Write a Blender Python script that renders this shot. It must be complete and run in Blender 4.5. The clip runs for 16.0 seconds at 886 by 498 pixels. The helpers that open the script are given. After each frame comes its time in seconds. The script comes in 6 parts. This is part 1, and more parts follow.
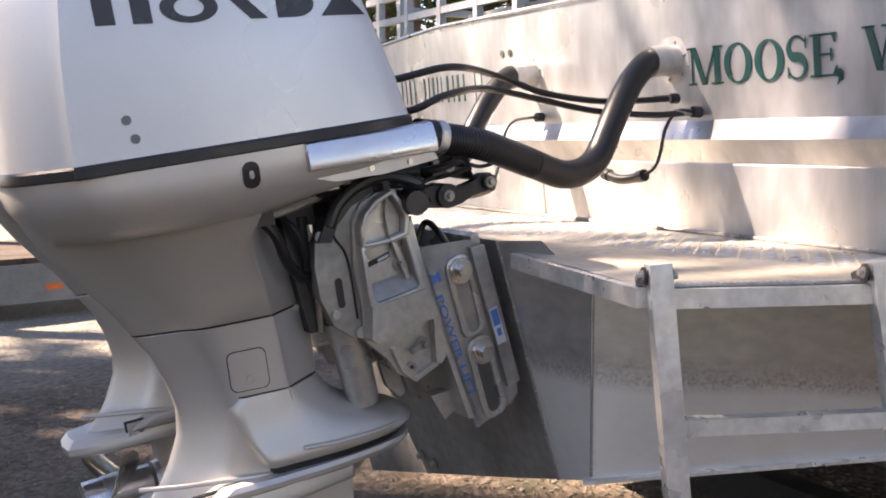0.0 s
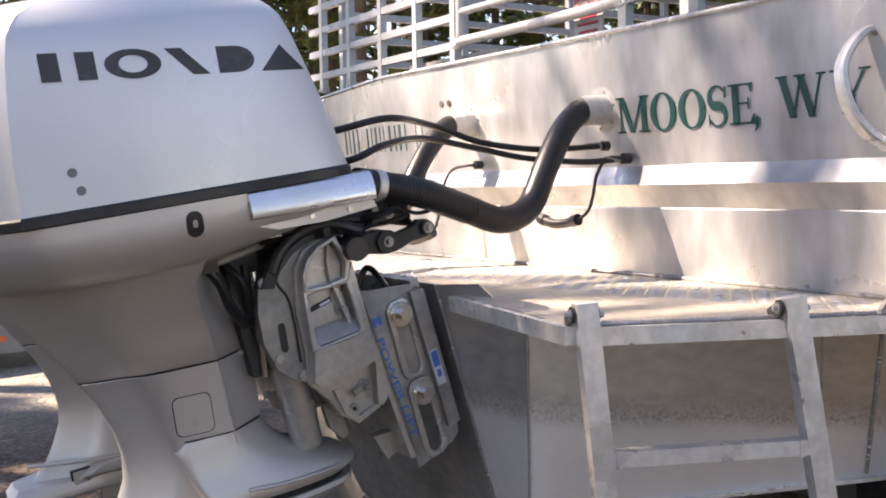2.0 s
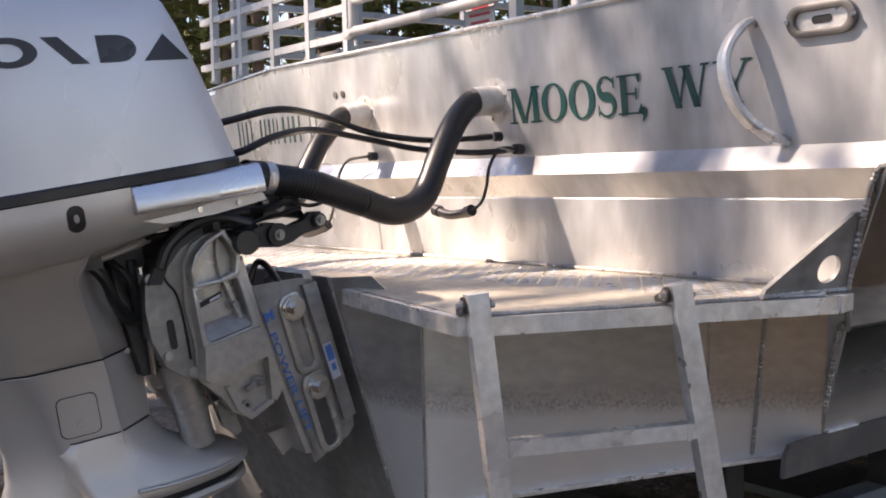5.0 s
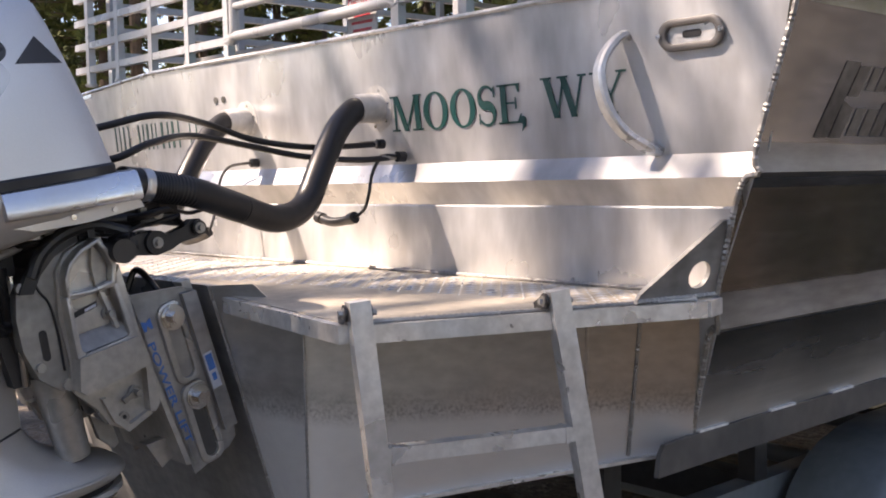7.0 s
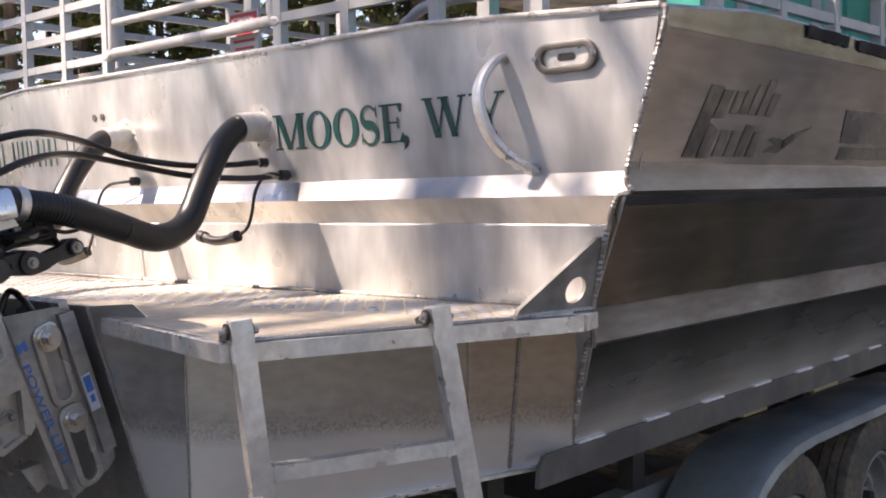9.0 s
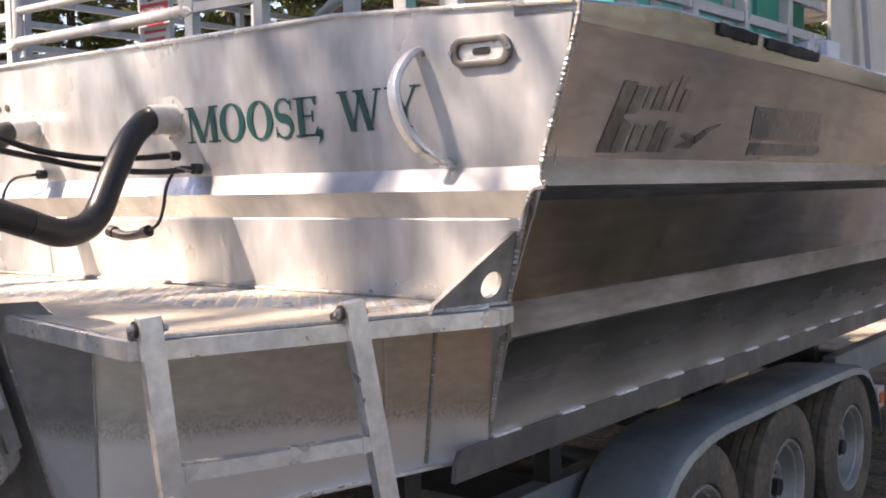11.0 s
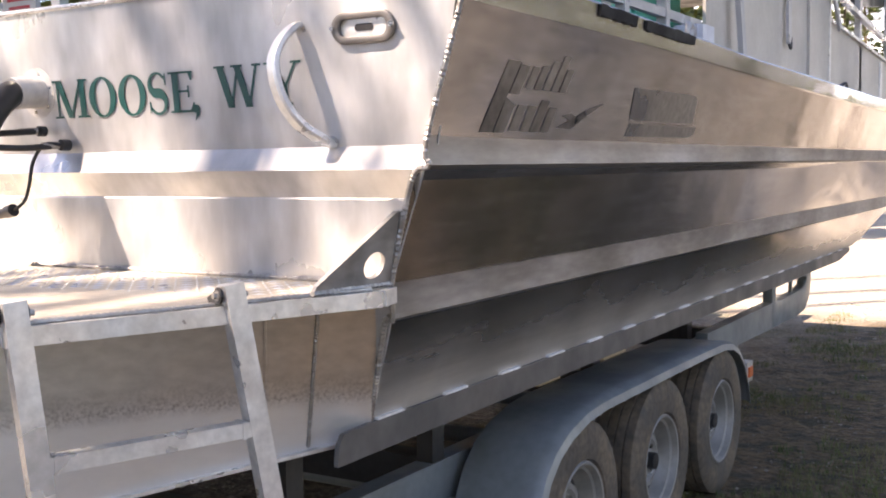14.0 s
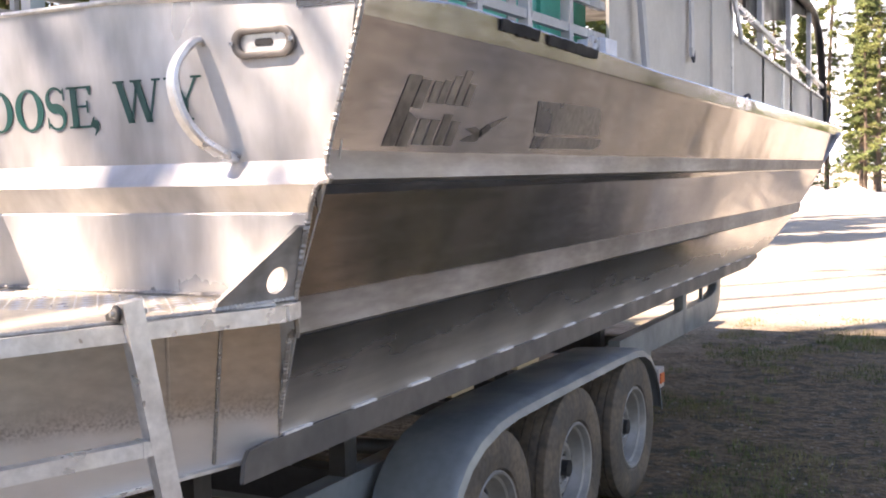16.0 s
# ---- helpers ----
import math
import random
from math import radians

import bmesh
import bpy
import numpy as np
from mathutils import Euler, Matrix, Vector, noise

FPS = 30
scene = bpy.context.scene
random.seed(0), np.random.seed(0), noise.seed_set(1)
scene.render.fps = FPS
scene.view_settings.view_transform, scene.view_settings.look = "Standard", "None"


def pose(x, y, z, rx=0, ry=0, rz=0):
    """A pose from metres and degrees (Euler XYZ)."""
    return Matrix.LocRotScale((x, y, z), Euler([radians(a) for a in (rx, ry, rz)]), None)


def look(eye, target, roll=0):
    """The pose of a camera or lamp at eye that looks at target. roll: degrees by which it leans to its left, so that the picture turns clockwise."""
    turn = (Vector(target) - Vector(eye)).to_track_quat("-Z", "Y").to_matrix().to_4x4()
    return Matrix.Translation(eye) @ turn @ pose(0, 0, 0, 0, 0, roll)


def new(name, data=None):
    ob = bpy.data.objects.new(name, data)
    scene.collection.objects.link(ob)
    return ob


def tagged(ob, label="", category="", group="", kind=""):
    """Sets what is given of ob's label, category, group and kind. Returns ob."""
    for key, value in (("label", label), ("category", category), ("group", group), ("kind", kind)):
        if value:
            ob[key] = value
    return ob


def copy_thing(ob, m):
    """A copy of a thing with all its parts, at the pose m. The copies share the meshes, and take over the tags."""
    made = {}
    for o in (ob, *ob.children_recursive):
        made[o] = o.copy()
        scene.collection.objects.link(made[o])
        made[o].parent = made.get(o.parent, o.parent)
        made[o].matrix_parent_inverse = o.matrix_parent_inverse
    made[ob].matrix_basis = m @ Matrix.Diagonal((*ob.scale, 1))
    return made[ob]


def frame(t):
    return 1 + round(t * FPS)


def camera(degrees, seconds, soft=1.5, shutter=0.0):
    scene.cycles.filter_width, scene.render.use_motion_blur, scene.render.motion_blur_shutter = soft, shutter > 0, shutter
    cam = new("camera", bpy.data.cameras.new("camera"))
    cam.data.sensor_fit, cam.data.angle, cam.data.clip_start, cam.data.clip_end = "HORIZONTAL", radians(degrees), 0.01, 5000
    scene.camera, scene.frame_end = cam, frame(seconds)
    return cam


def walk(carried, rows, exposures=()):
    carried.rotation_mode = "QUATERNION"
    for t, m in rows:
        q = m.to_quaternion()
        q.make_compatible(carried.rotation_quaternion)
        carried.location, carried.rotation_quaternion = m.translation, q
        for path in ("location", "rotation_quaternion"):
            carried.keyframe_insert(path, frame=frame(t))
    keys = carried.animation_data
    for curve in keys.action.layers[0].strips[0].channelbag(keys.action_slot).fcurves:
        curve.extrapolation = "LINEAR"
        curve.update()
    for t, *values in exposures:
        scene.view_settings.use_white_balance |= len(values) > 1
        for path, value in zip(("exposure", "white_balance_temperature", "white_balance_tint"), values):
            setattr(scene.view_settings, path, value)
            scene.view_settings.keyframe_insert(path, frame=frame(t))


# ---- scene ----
cam = camera(44.74, 16.0, soft=1.9)
PATH = [
    (0.0, 1.220, -1.970, 1.513, 84.21, 0.17, 61.99),
    (0.5, 1.239, -1.979, 1.515, 84.70, 0.25, 61.63),
    (1.0, 1.265, -1.993, 1.516, 85.48, 0.45, 60.89),
    (1.5, 1.299, -1.992, 1.512, 86.32, 0.61, 59.93),
    (2.0, 1.308, -1.990, 1.514, 86.69, 0.83, 59.28),
    (2.5, 1.304, -1.982, 1.518, 86.67, 1.05, 59.05),
    (3.0, 1.308, -1.976, 1.517, 86.68, 1.21, 58.69),
    (5.5, 1.309, -1.964, 1.513, 86.04, 1.20, 52.39),
    (6.0, 1.315, -1.965, 1.516, 86.02, 1.11, 50.68),
    (6.5, 1.315, -1.964, 1.517, 86.09, 1.11, 49.15),
    (7.0, 1.320, -1.966, 1.517, 86.33, 1.08, 47.93),
    (7.5, 1.333, -1.975, 1.521, 86.56, 1.02, 46.02),
    (8.0, 1.338, -1.976, 1.518, 86.89, 1.09, 44.87),
    (8.5, 1.348, -1.980, 1.519, 87.09, 1.08, 43.37),
    (9.0, 1.351, -1.977, 1.517, 87.19, 1.14, 42.00),
    (11.5, 1.350, -1.958, 1.519, 86.59, 0.99, 36.89),
    (12.0, 1.349, -1.956, 1.519, 86.43, 0.93, 36.05),
    (12.5, 1.346, -1.949, 1.518, 86.25, 0.82, 35.07),
    (13.0, 1.342, -1.945, 1.519, 86.02, 0.66, 33.69),
    (13.5, 1.325, -1.941, 1.517, 85.75, 0.68, 32.31),
    (14.0, 1.326, -1.936, 1.519, 85.56, 0.71, 31.40),
    (14.5, 1.346, -1.934, 1.520, 85.61, 0.76, 30.50),
    (15.0, 1.352, -1.928, 1.520, 85.68, 0.94, 29.28),
    (15.5, 1.358, -1.924, 1.518, 85.86, 1.20, 28.13),
    (16.0, 1.370, -1.927, 1.523, 86.10, 1.22, 27.26),
]
walk(cam, [(t, pose(x, y, z, rx, ry, rz)) for t, x, y, z, rx, ry, rz in PATH], exposures=[(0.0, 1.91, 7900, 24), (2.0, 1.89, 7900, 24), (3.0, 1.68, 7850, 24), (5.5, 1.50, 7700, 24), (9.0, 1.60, 7700, 24), (12.5, 2.05, 7950, 24), (16.0, 2.46, 8000, 24)])

# ---- sky and sun ----
SUN_WAY = Vector((0.45, 0.55, -0.78)).normalized()      # the way the sunlight travels
world = bpy.data.worlds.new("sky")
scene.world = world
world.use_nodes = True
wn = world.node_tree.nodes
sky = wn.new("ShaderNodeTexSky")
sky.sky_type, sky.sun_disc = "NISHITA", False
sky.sun_elevation = math.asin(-SUN_WAY.z)
sky.sun_rotation = math.atan2(-SUN_WAY.x, -SUN_WAY.y)
sky.altitude, sky.air_density, sky.dust_density = 2000.0, 1.0, 1.0
world.node_tree.links.new(sky.outputs[0], wn["Background"].inputs[0])
wn["Background"].inputs[1].default_value = 0.120
sun_data = bpy.data.lights.new("sun", "SUN")
sun_data.energy, sun_data.angle, sun_data.color = 4.9, radians(0.53), (1.0, 0.945, 0.86)
sun = new("sun", sun_data)
sun.matrix_world = look(Vector((0, 0, 30)) - SUN_WAY, (0, 0, 30))


# ---- materials ----
def material(name, base, rough=0.5, metal=0.0, grain=0.12, scale=40.0, stain=0.15, stain_scale=3.0, bump=0.05, stretch=(1, 1, 1), tint=None, rough_var=0.12, coat=0.0):
    """A surface with variation at two scales: fine grain and broad stains, and a fine relief."""
    m = bpy.data.materials.new(name)
    m.use_nodes = True
    n, l = m.node_tree.nodes, m.node_tree.links
    b = n["Principled BSDF"]
    co = n.new("ShaderNodeTexCoord")
    mp = n.new("ShaderNodeMapping")
    mp.inputs["Scale"].default_value = stretch
    l.new(co.outputs["Object"], mp.inputs["Vector"])
    fine = n.new("ShaderNodeTexNoise")
    fine.inputs["Scale"].default_value, fine.inputs["Detail"].default_value = scale, 6
    broad = n.new("ShaderNodeTexNoise")
    broad.inputs["Scale"].default_value, broad.inputs["Detail"].default_value = stain_scale, 3
    l.new(mp.outputs[0], fine.inputs["Vector"])
    l.new(co.outputs["Object"], broad.inputs["Vector"])
    mix1 = n.new("ShaderNodeMix")
    mix1.data_type = "RGBA"
    dark = [c * (1 - stain) for c in base] if tint is None else tint
    mix1.inputs["A"].default_value, mix1.inputs["B"].default_value = (*base, 1), (*dark, 1)
    ramp = n.new("ShaderNodeMapRange")
    ramp.interpolation_type = "SMOOTHSTEP"
    ramp.inputs["From Min"].default_value, ramp.inputs["From Max"].default_value = 0.34, 0.72
    l.new(broad.outputs["Fac"], ramp.inputs["Value"])
    l.new(ramp.outputs[0], mix1.inputs["Factor"])
    mul = n.new("ShaderNodeMix")
    mul.data_type, mul.blend_type = "RGBA", "MULTIPLY"
    gr = n.new("ShaderNodeMapRange")
    gr.inputs["From Min"].default_value, gr.inputs["From Max"].default_value = 0.3, 0.7
    gr.inputs["To Min"].default_value, gr.inputs["To Max"].default_value = 1 - grain, 1 + grain * 0.5
    l.new(fine.outputs["Fac"], gr.inputs["Value"])
    mul.inputs["Factor"].default_value = 1.0
    l.new(mix1.outputs["Result"], mul.inputs["A"])
    l.new(gr.outputs[0], mul.inputs["B"])
    l.new(mul.outputs["Result"], b.inputs["Base Color"])
    rr = n.new("ShaderNodeMapRange")
    rr.interpolation_type = "SMOOTHSTEP"
    rr.inputs["From Min"].default_value, rr.inputs["From Max"].default_value = 0.3, 0.7
    rr.inputs["To Min"].default_value, rr.inputs["To Max"].default_value = max(0.02, rough - rough_var), min(1, rough + rough_var)
    l.new(broad.outputs["Fac"], rr.inputs["Value"])
    l.new(rr.outputs[0], b.inputs["Roughness"])
    b.inputs["Metallic"].default_value = metal
    b.inputs["Coat Weight"].default_value, b.inputs["Coat Roughness"].default_value = coat, 0.28
    if bump:
        bp = n.new("ShaderNodeBump")
        bp.inputs["Strength"].default_value, bp.inputs["Distance"].default_value = bump, 0.01
        l.new(fine.outputs["Fac"], bp.inputs["Height"])
        l.new(bp.outputs[0], b.inputs["Normal"])
    return m


ALU = material("mill_aluminium", (0.645, 0.650, 0.655), 0.42, 0.55, 0.22, 7, 0.34, 2.2, 0.02, (1.6, 1.6, 0.5), rough_var=0.18)
ALU_SIDE = material("hull_aluminium", (0.415, 0.402, 0.406), 0.20, 0.92, 0.16, 20, 0.42, 1.9, 0.03, (0.9, 0.6, 2.5), rough_var=0.07)
ALU_WET = material("stained_aluminium", (0.42, 0.41, 0.395), 0.5, 0.6, 0.18, 22, 0.4, 2.5, 0.04, (1, 1, 2))
WELD = material("weld_bead", (0.40, 0.385, 0.365), 0.5, 0.65, 0.25, 60, 0.3, 9, 0.3)
TREAD = material("chequer_plate", (0.60, 0.53, 0.43), 0.5, 0.4, 0.2, 35, 0.3, 4, 0.05)
TUBE = material("brushed_tube", (0.76, 0.755, 0.74), 0.36, 0.65, 0.14, 30, 0.16, 7, 0.04, (2, 2, 2))
SILVER = material("silver_paint", (0.66, 0.665, 0.68), 0.36, 0.35, 0.03, 300, 0.06, 2, 0.0, coat=0.3)
BRONZE = material("champagne_silver_paint", (0.60, 0.565, 0.525), 0.44, 0.55, 0.04, 300, 0.1, 2.5, 0.0, coat=0.12)
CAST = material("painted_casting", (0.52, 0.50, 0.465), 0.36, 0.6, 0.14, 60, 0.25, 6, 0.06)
# darker casting copy: shade put in for recessed bracket parts, plain grey for fasteners
CAST_DARK = material("dark_shaded_casting", (0.38, 0.365, 0.34), 0.38, 0.55, 0.16, 50, 0.3, 6, 0.06)
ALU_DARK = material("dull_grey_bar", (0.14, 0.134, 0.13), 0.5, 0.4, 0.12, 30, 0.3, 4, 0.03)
BLACK = material("black_rubber", (0.010, 0.010, 0.011), 0.40, 0.0, 0.2, 50, 0.2, 6, 0.05)
DARK = material("black_plastic", (0.02, 0.02, 0.022), 0.4, 0.0, 0.2, 60, 0.3, 8, 0.03)
STEEL = material("stainless_steel", (0.68, 0.67, 0.65), 0.24, 1.0, 0.05, 60, 0.1, 8, 0.02)
CHROME = material("polished_metal", (0.66, 0.67, 0.69), 0.30, 1.0, 0.03, 60, 0.06, 6, 0.01)
GALV = material("grey_trailer_paint", (0.20, 0.225, 0.235), 0.42, 0.1, 0.1, 30, 0.2, 4, 0.03)
WHITE = material("white_rail_paint", (0.42, 0.425, 0.43), 0.35, 0.1, 0.06, 40, 0.12, 6, 0.02)
TYRE = material("tyre_rubber", (0.06, 0.052, 0.044), 0.8, 0.0, 0.35, 40, 0.35, 7, 0.15, tint=(0.15, 0.115, 0.08))
RIM = material("wheel_paint", (0.26, 0.252, 0.235), 0.5, 0.1, 0.1, 40, 0.25, 8, 0.03)
GREEN = material("green_vinyl_lettering", (0.012, 0.075, 0.070), 0.4, 0.0, 0.05, 60, 0.15, 8, 0.0)
GREYINK = material("worn_dark_decal", (0.10, 0.098, 0.088), 0.42, 0.6, 0.5, 60, 0.5, 9, 0.02, tint=(0.26, 0.245, 0.22))
FAINT = material("faded_side_decal", (0.20, 0.19, 0.182), 0.36, 0.8, 0.25, 40, 0.4, 5, 0.02, tint=(0.30, 0.285, 0.27))
STITCH = material("bright_weld_metal", (0.82, 0.81, 0.79), 0.5, 0.0, 0.2, 60, 0.2, 9, 0.2)
FITTING = material("dull_silver_fitting", (0.60, 0.59, 0.57), 0.55, 0.3, 0.15, 40, 0.25, 9, 0.05)
CHARCOAL = material("charcoal_decal", (0.035, 0.035, 0.042), 0.35, 0.1, 0.05, 60, 0.1, 8, 0.0)
BLUE = material("blue_decal", (0.06, 0.20, 0.55), 0.4, 0.0, 0.08, 60, 0.15, 10, 0.0)
PALE = material("pale_decal", (0.62, 0.66, 0.74), 0.4, 0.1, 0.08, 60, 0.15, 10, 0.0)
TEAL = material("teal_vinyl", (0.03, 0.42, 0.34), 0.5, 0.0, 0.1, 40, 0.15, 4, 0.04)
PANEL = material("painted_grey_panel", (0.50, 0.475, 0.43), 0.5, 0.2, 0.06, 40, 0.1, 2.5, 0.02)
RED = material("red_sign_ink", (0.42, 0.03, 0.045), 0.45)
ORANGE = material("orange_reflector", (0.75, 0.16, 0.04), 0.25)
BARK = material("pine_bark", (0.13, 0.095, 0.07), 0.9, 0.0, 0.4, 14, 0.4, 3, 0.5, (1, 1, 0.3))
NEEDLE = material("pine_needles", (0.085, 0.12, 0.032), 0.7, 0.0, 0.45, 6, 0.5, 0.7, 0.0, tint=(0.15, 0.155, 0.04))
# shallow waves in the thin side plating
sn, sl = ALU_SIDE.node_tree.nodes, ALU_SIDE.node_tree.links
wave_co, wave_map, wave, wave_bump = sn.new("ShaderNodeTexCoord"), sn.new("ShaderNodeMapping"), sn.new("ShaderNodeTexNoise"), sn.new("ShaderNodeBump")
wave_map.inputs["Scale"].default_value = (1.0, 1.5, 1.6)
wave.inputs["Scale"].default_value, wave.inputs["Detail"].default_value = 1.0, 2
wave_bump.inputs["Strength"].default_value, wave_bump.inputs["Distance"].default_value = 0.12, 0.05
sl.new(wave_co.outputs["Object"], wave_map.inputs["Vector"])
sl.new(wave_map.outputs[0], wave.inputs["Vector"])
sl.new(wave.outputs["Fac"], wave_bump.inputs["Height"])
side_bsdf = sn["Principled BSDF"]
sl.new(wave_bump.outputs[0], side_bsdf.inputs["Normal"].links[0].from_node.inputs["Normal"])
side_pos, side_at = sn.new("ShaderNodeTexCoord"), sn.new("ShaderNodeSeparateXYZ")
sl.new(side_pos.outputs["Object"], side_at.inputs[0])
polish, shine = sn.new("ShaderNodeMapRange"), sn.new("ShaderNodeMath")
polish.inputs["From Min"].default_value, polish.inputs["From Max"].default_value = 1.6, 3.8
polish.inputs["To Min"].default_value, polish.inputs["To Max"].default_value = 1.0, 0.42
sl.new(side_at.outputs["Y"], polish.inputs["Value"])
shine.operation = "MULTIPLY"
sl.new(side_bsdf.inputs["Roughness"].links[0].from_socket, shine.inputs[0])
sl.new(polish.outputs[0], shine.inputs[1])
# plating grows paler and duller towards the chine
pale_edge, pale_amount = sn.new("ShaderNodeMath"), sn.new("ShaderNodeMapRange")
pale_edge.operation = "MULTIPLY_ADD"
pale_edge.inputs[1].default_value = 0.12
sl.new(wave.outputs["Fac"], pale_edge.inputs[0])
sl.new(side_at.outputs["Z"], pale_edge.inputs[2])
pale_amount.interpolation_type = "SMOOTHSTEP"
pale_amount.inputs["From Min"].default_value, pale_amount.inputs["From Max"].default_value = 1.24, 0.95
pale_amount.inputs["To Max"].default_value = 0.9
sl.new(pale_edge.outputs[0], pale_amount.inputs["Value"])
for socket, plain, dull in (("Roughness", shine.outputs[0], 0.5), ("Metallic", 0.95, 0.55)):
    blend = sn.new("ShaderNodeMix")
    if isinstance(plain, float):
        blend.inputs["A"].default_value = plain
    else:
        sl.new(plain, blend.inputs["A"])
    blend.inputs["B"].default_value = dull
    sl.new(pale_amount.outputs[0], blend.inputs["Factor"])
    sl.new(blend.outputs["Result"], side_bsdf.inputs[socket])
pale_mix = sn.new("ShaderNodeMix")
pale_mix.data_type = "RGBA"
pale_mix.inputs["B"].default_value = (0.62, 0.585, 0.53, 1)
sl.new(pale_amount.outputs[0], pale_mix.inputs["Factor"])
sl.new(side_bsdf.inputs["Base Color"].links[0].from_socket, pale_mix.inputs["A"])
sl.new(pale_mix.outputs["Result"], side_bsdf.inputs["Base Color"])


for low_z, high_z in ((1.512, 1.578), (1.178, 1.262)):
    mask = None
    for edge, sign in ((low_z, 1), (high_z, -1)):
        step = sn.new("ShaderNodeMapRange")
        step.interpolation_type = "SMOOTHSTEP"
        step.inputs["From Min"].default_value, step.inputs["From Max"].default_value = edge - 0.008 * sign, edge + 0.008 * sign
        sl.new(side_at.outputs["Z"], step.inputs["Value"])
        if mask is None:
            mask = step.outputs[0]
        else:
            both_sides = sn.new("ShaderNodeMath")
            both_sides.operation = "MULTIPLY"
            sl.new(mask, both_sides.inputs[0])
            sl.new(step.outputs[0], both_sides.inputs[1])
            mask = both_sides.outputs[0]
    sanded = sn.new("ShaderNodeMix")
    sanded.inputs["B"].default_value = 0.52
    sl.new(mask, sanded.inputs["Factor"])
    sl.new(side_bsdf.inputs["Roughness"].links[0].from_socket, sanded.inputs["A"])
    sl.new(sanded.outputs["Result"], side_bsdf.inputs["Roughness"])


def brushed(m, stretch, depth, tone):
    """Adds fine brush lines and smudges of an older polish to a metal."""
    n, l = m.node_tree.nodes, m.node_tree.links
    b = n["Principled BSDF"]
    co, mp, lines, smudge = n.new("ShaderNodeTexCoord"), n.new("ShaderNodeMapping"), n.new("ShaderNodeTexNoise"), n.new("ShaderNodeTexNoise")
    mp.inputs["Scale"].default_value = stretch
    lines.inputs["Scale"].default_value, lines.inputs["Detail"].default_value = 1.0, 5
    smudge.inputs["Scale"].default_value, smudge.inputs["Detail"].default_value, smudge.inputs["Distortion"].default_value = 4.5, 3, 0.3
    l.new(co.outputs["Object"], mp.inputs["Vector"])
    l.new(mp.outputs[0], lines.inputs["Vector"])
    l.new(co.outputs["Object"], smudge.inputs["Vector"])
    both = n.new("ShaderNodeMath")
    l.new(lines.outputs["Fac"], both.inputs[0])
    l.new(smudge.outputs["Fac"], both.inputs[1])
    span = n.new("ShaderNodeMapRange")
    span.interpolation_type = "SMOOTHSTEP"
    span.inputs["From Min"].default_value, span.inputs["From Max"].default_value = 0.7, 1.3
    span.inputs["To Min"].default_value, span.inputs["To Max"].default_value = 1 - tone, 1 + tone * 0.6
    l.new(both.outputs[0], span.inputs["Value"])
    mul = n.new("ShaderNodeMix")
    mul.data_type, mul.blend_type = "RGBA", "MULTIPLY"
    mul.inputs["Factor"].default_value = 1.0
    l.new(b.inputs["Base Color"].links[0].from_socket, mul.inputs["A"])
    l.new(span.outputs[0], mul.inputs["B"])
    l.new(mul.outputs["Result"], b.inputs["Base Color"])
    was = b.inputs["Roughness"].links[0].from_socket
    rmul = n.new("ShaderNodeMath")
    rmul.operation = "MULTIPLY"
    l.new(was, rmul.inputs[0])
    l.new(span.outputs[0], rmul.inputs[1])
    l.new(rmul.outputs[0], b.inputs["Roughness"])
    bp = n.new("ShaderNodeBump")
    bp.inputs["Strength"].default_value, bp.inputs["Distance"].default_value = depth, 0.004
    l.new(lines.outputs["Fac"], bp.inputs["Height"])
    if b.inputs["Normal"].links:
        l.new(b.inputs["Normal"].links[0].from_socket, bp.inputs["Normal"])
    l.new(bp.outputs[0], b.inputs["Normal"])


brushed(ALU, (26, 26, 9.0), 0.02, 0.12)
brushed(ALU_WET, (30, 30, 5.0), 0.05, 0.22)
brushed(ALU_SIDE, (14, 2.2, 40), 0.012, 0.16)
brushed(TUBE, (25, 25, 25), 0.08, 0.14)
SNOW = material("snow", (0.82, 0.84, 0.88), 0.6, 0.0, 0.1, 8, 0.1, 1, 0.15)


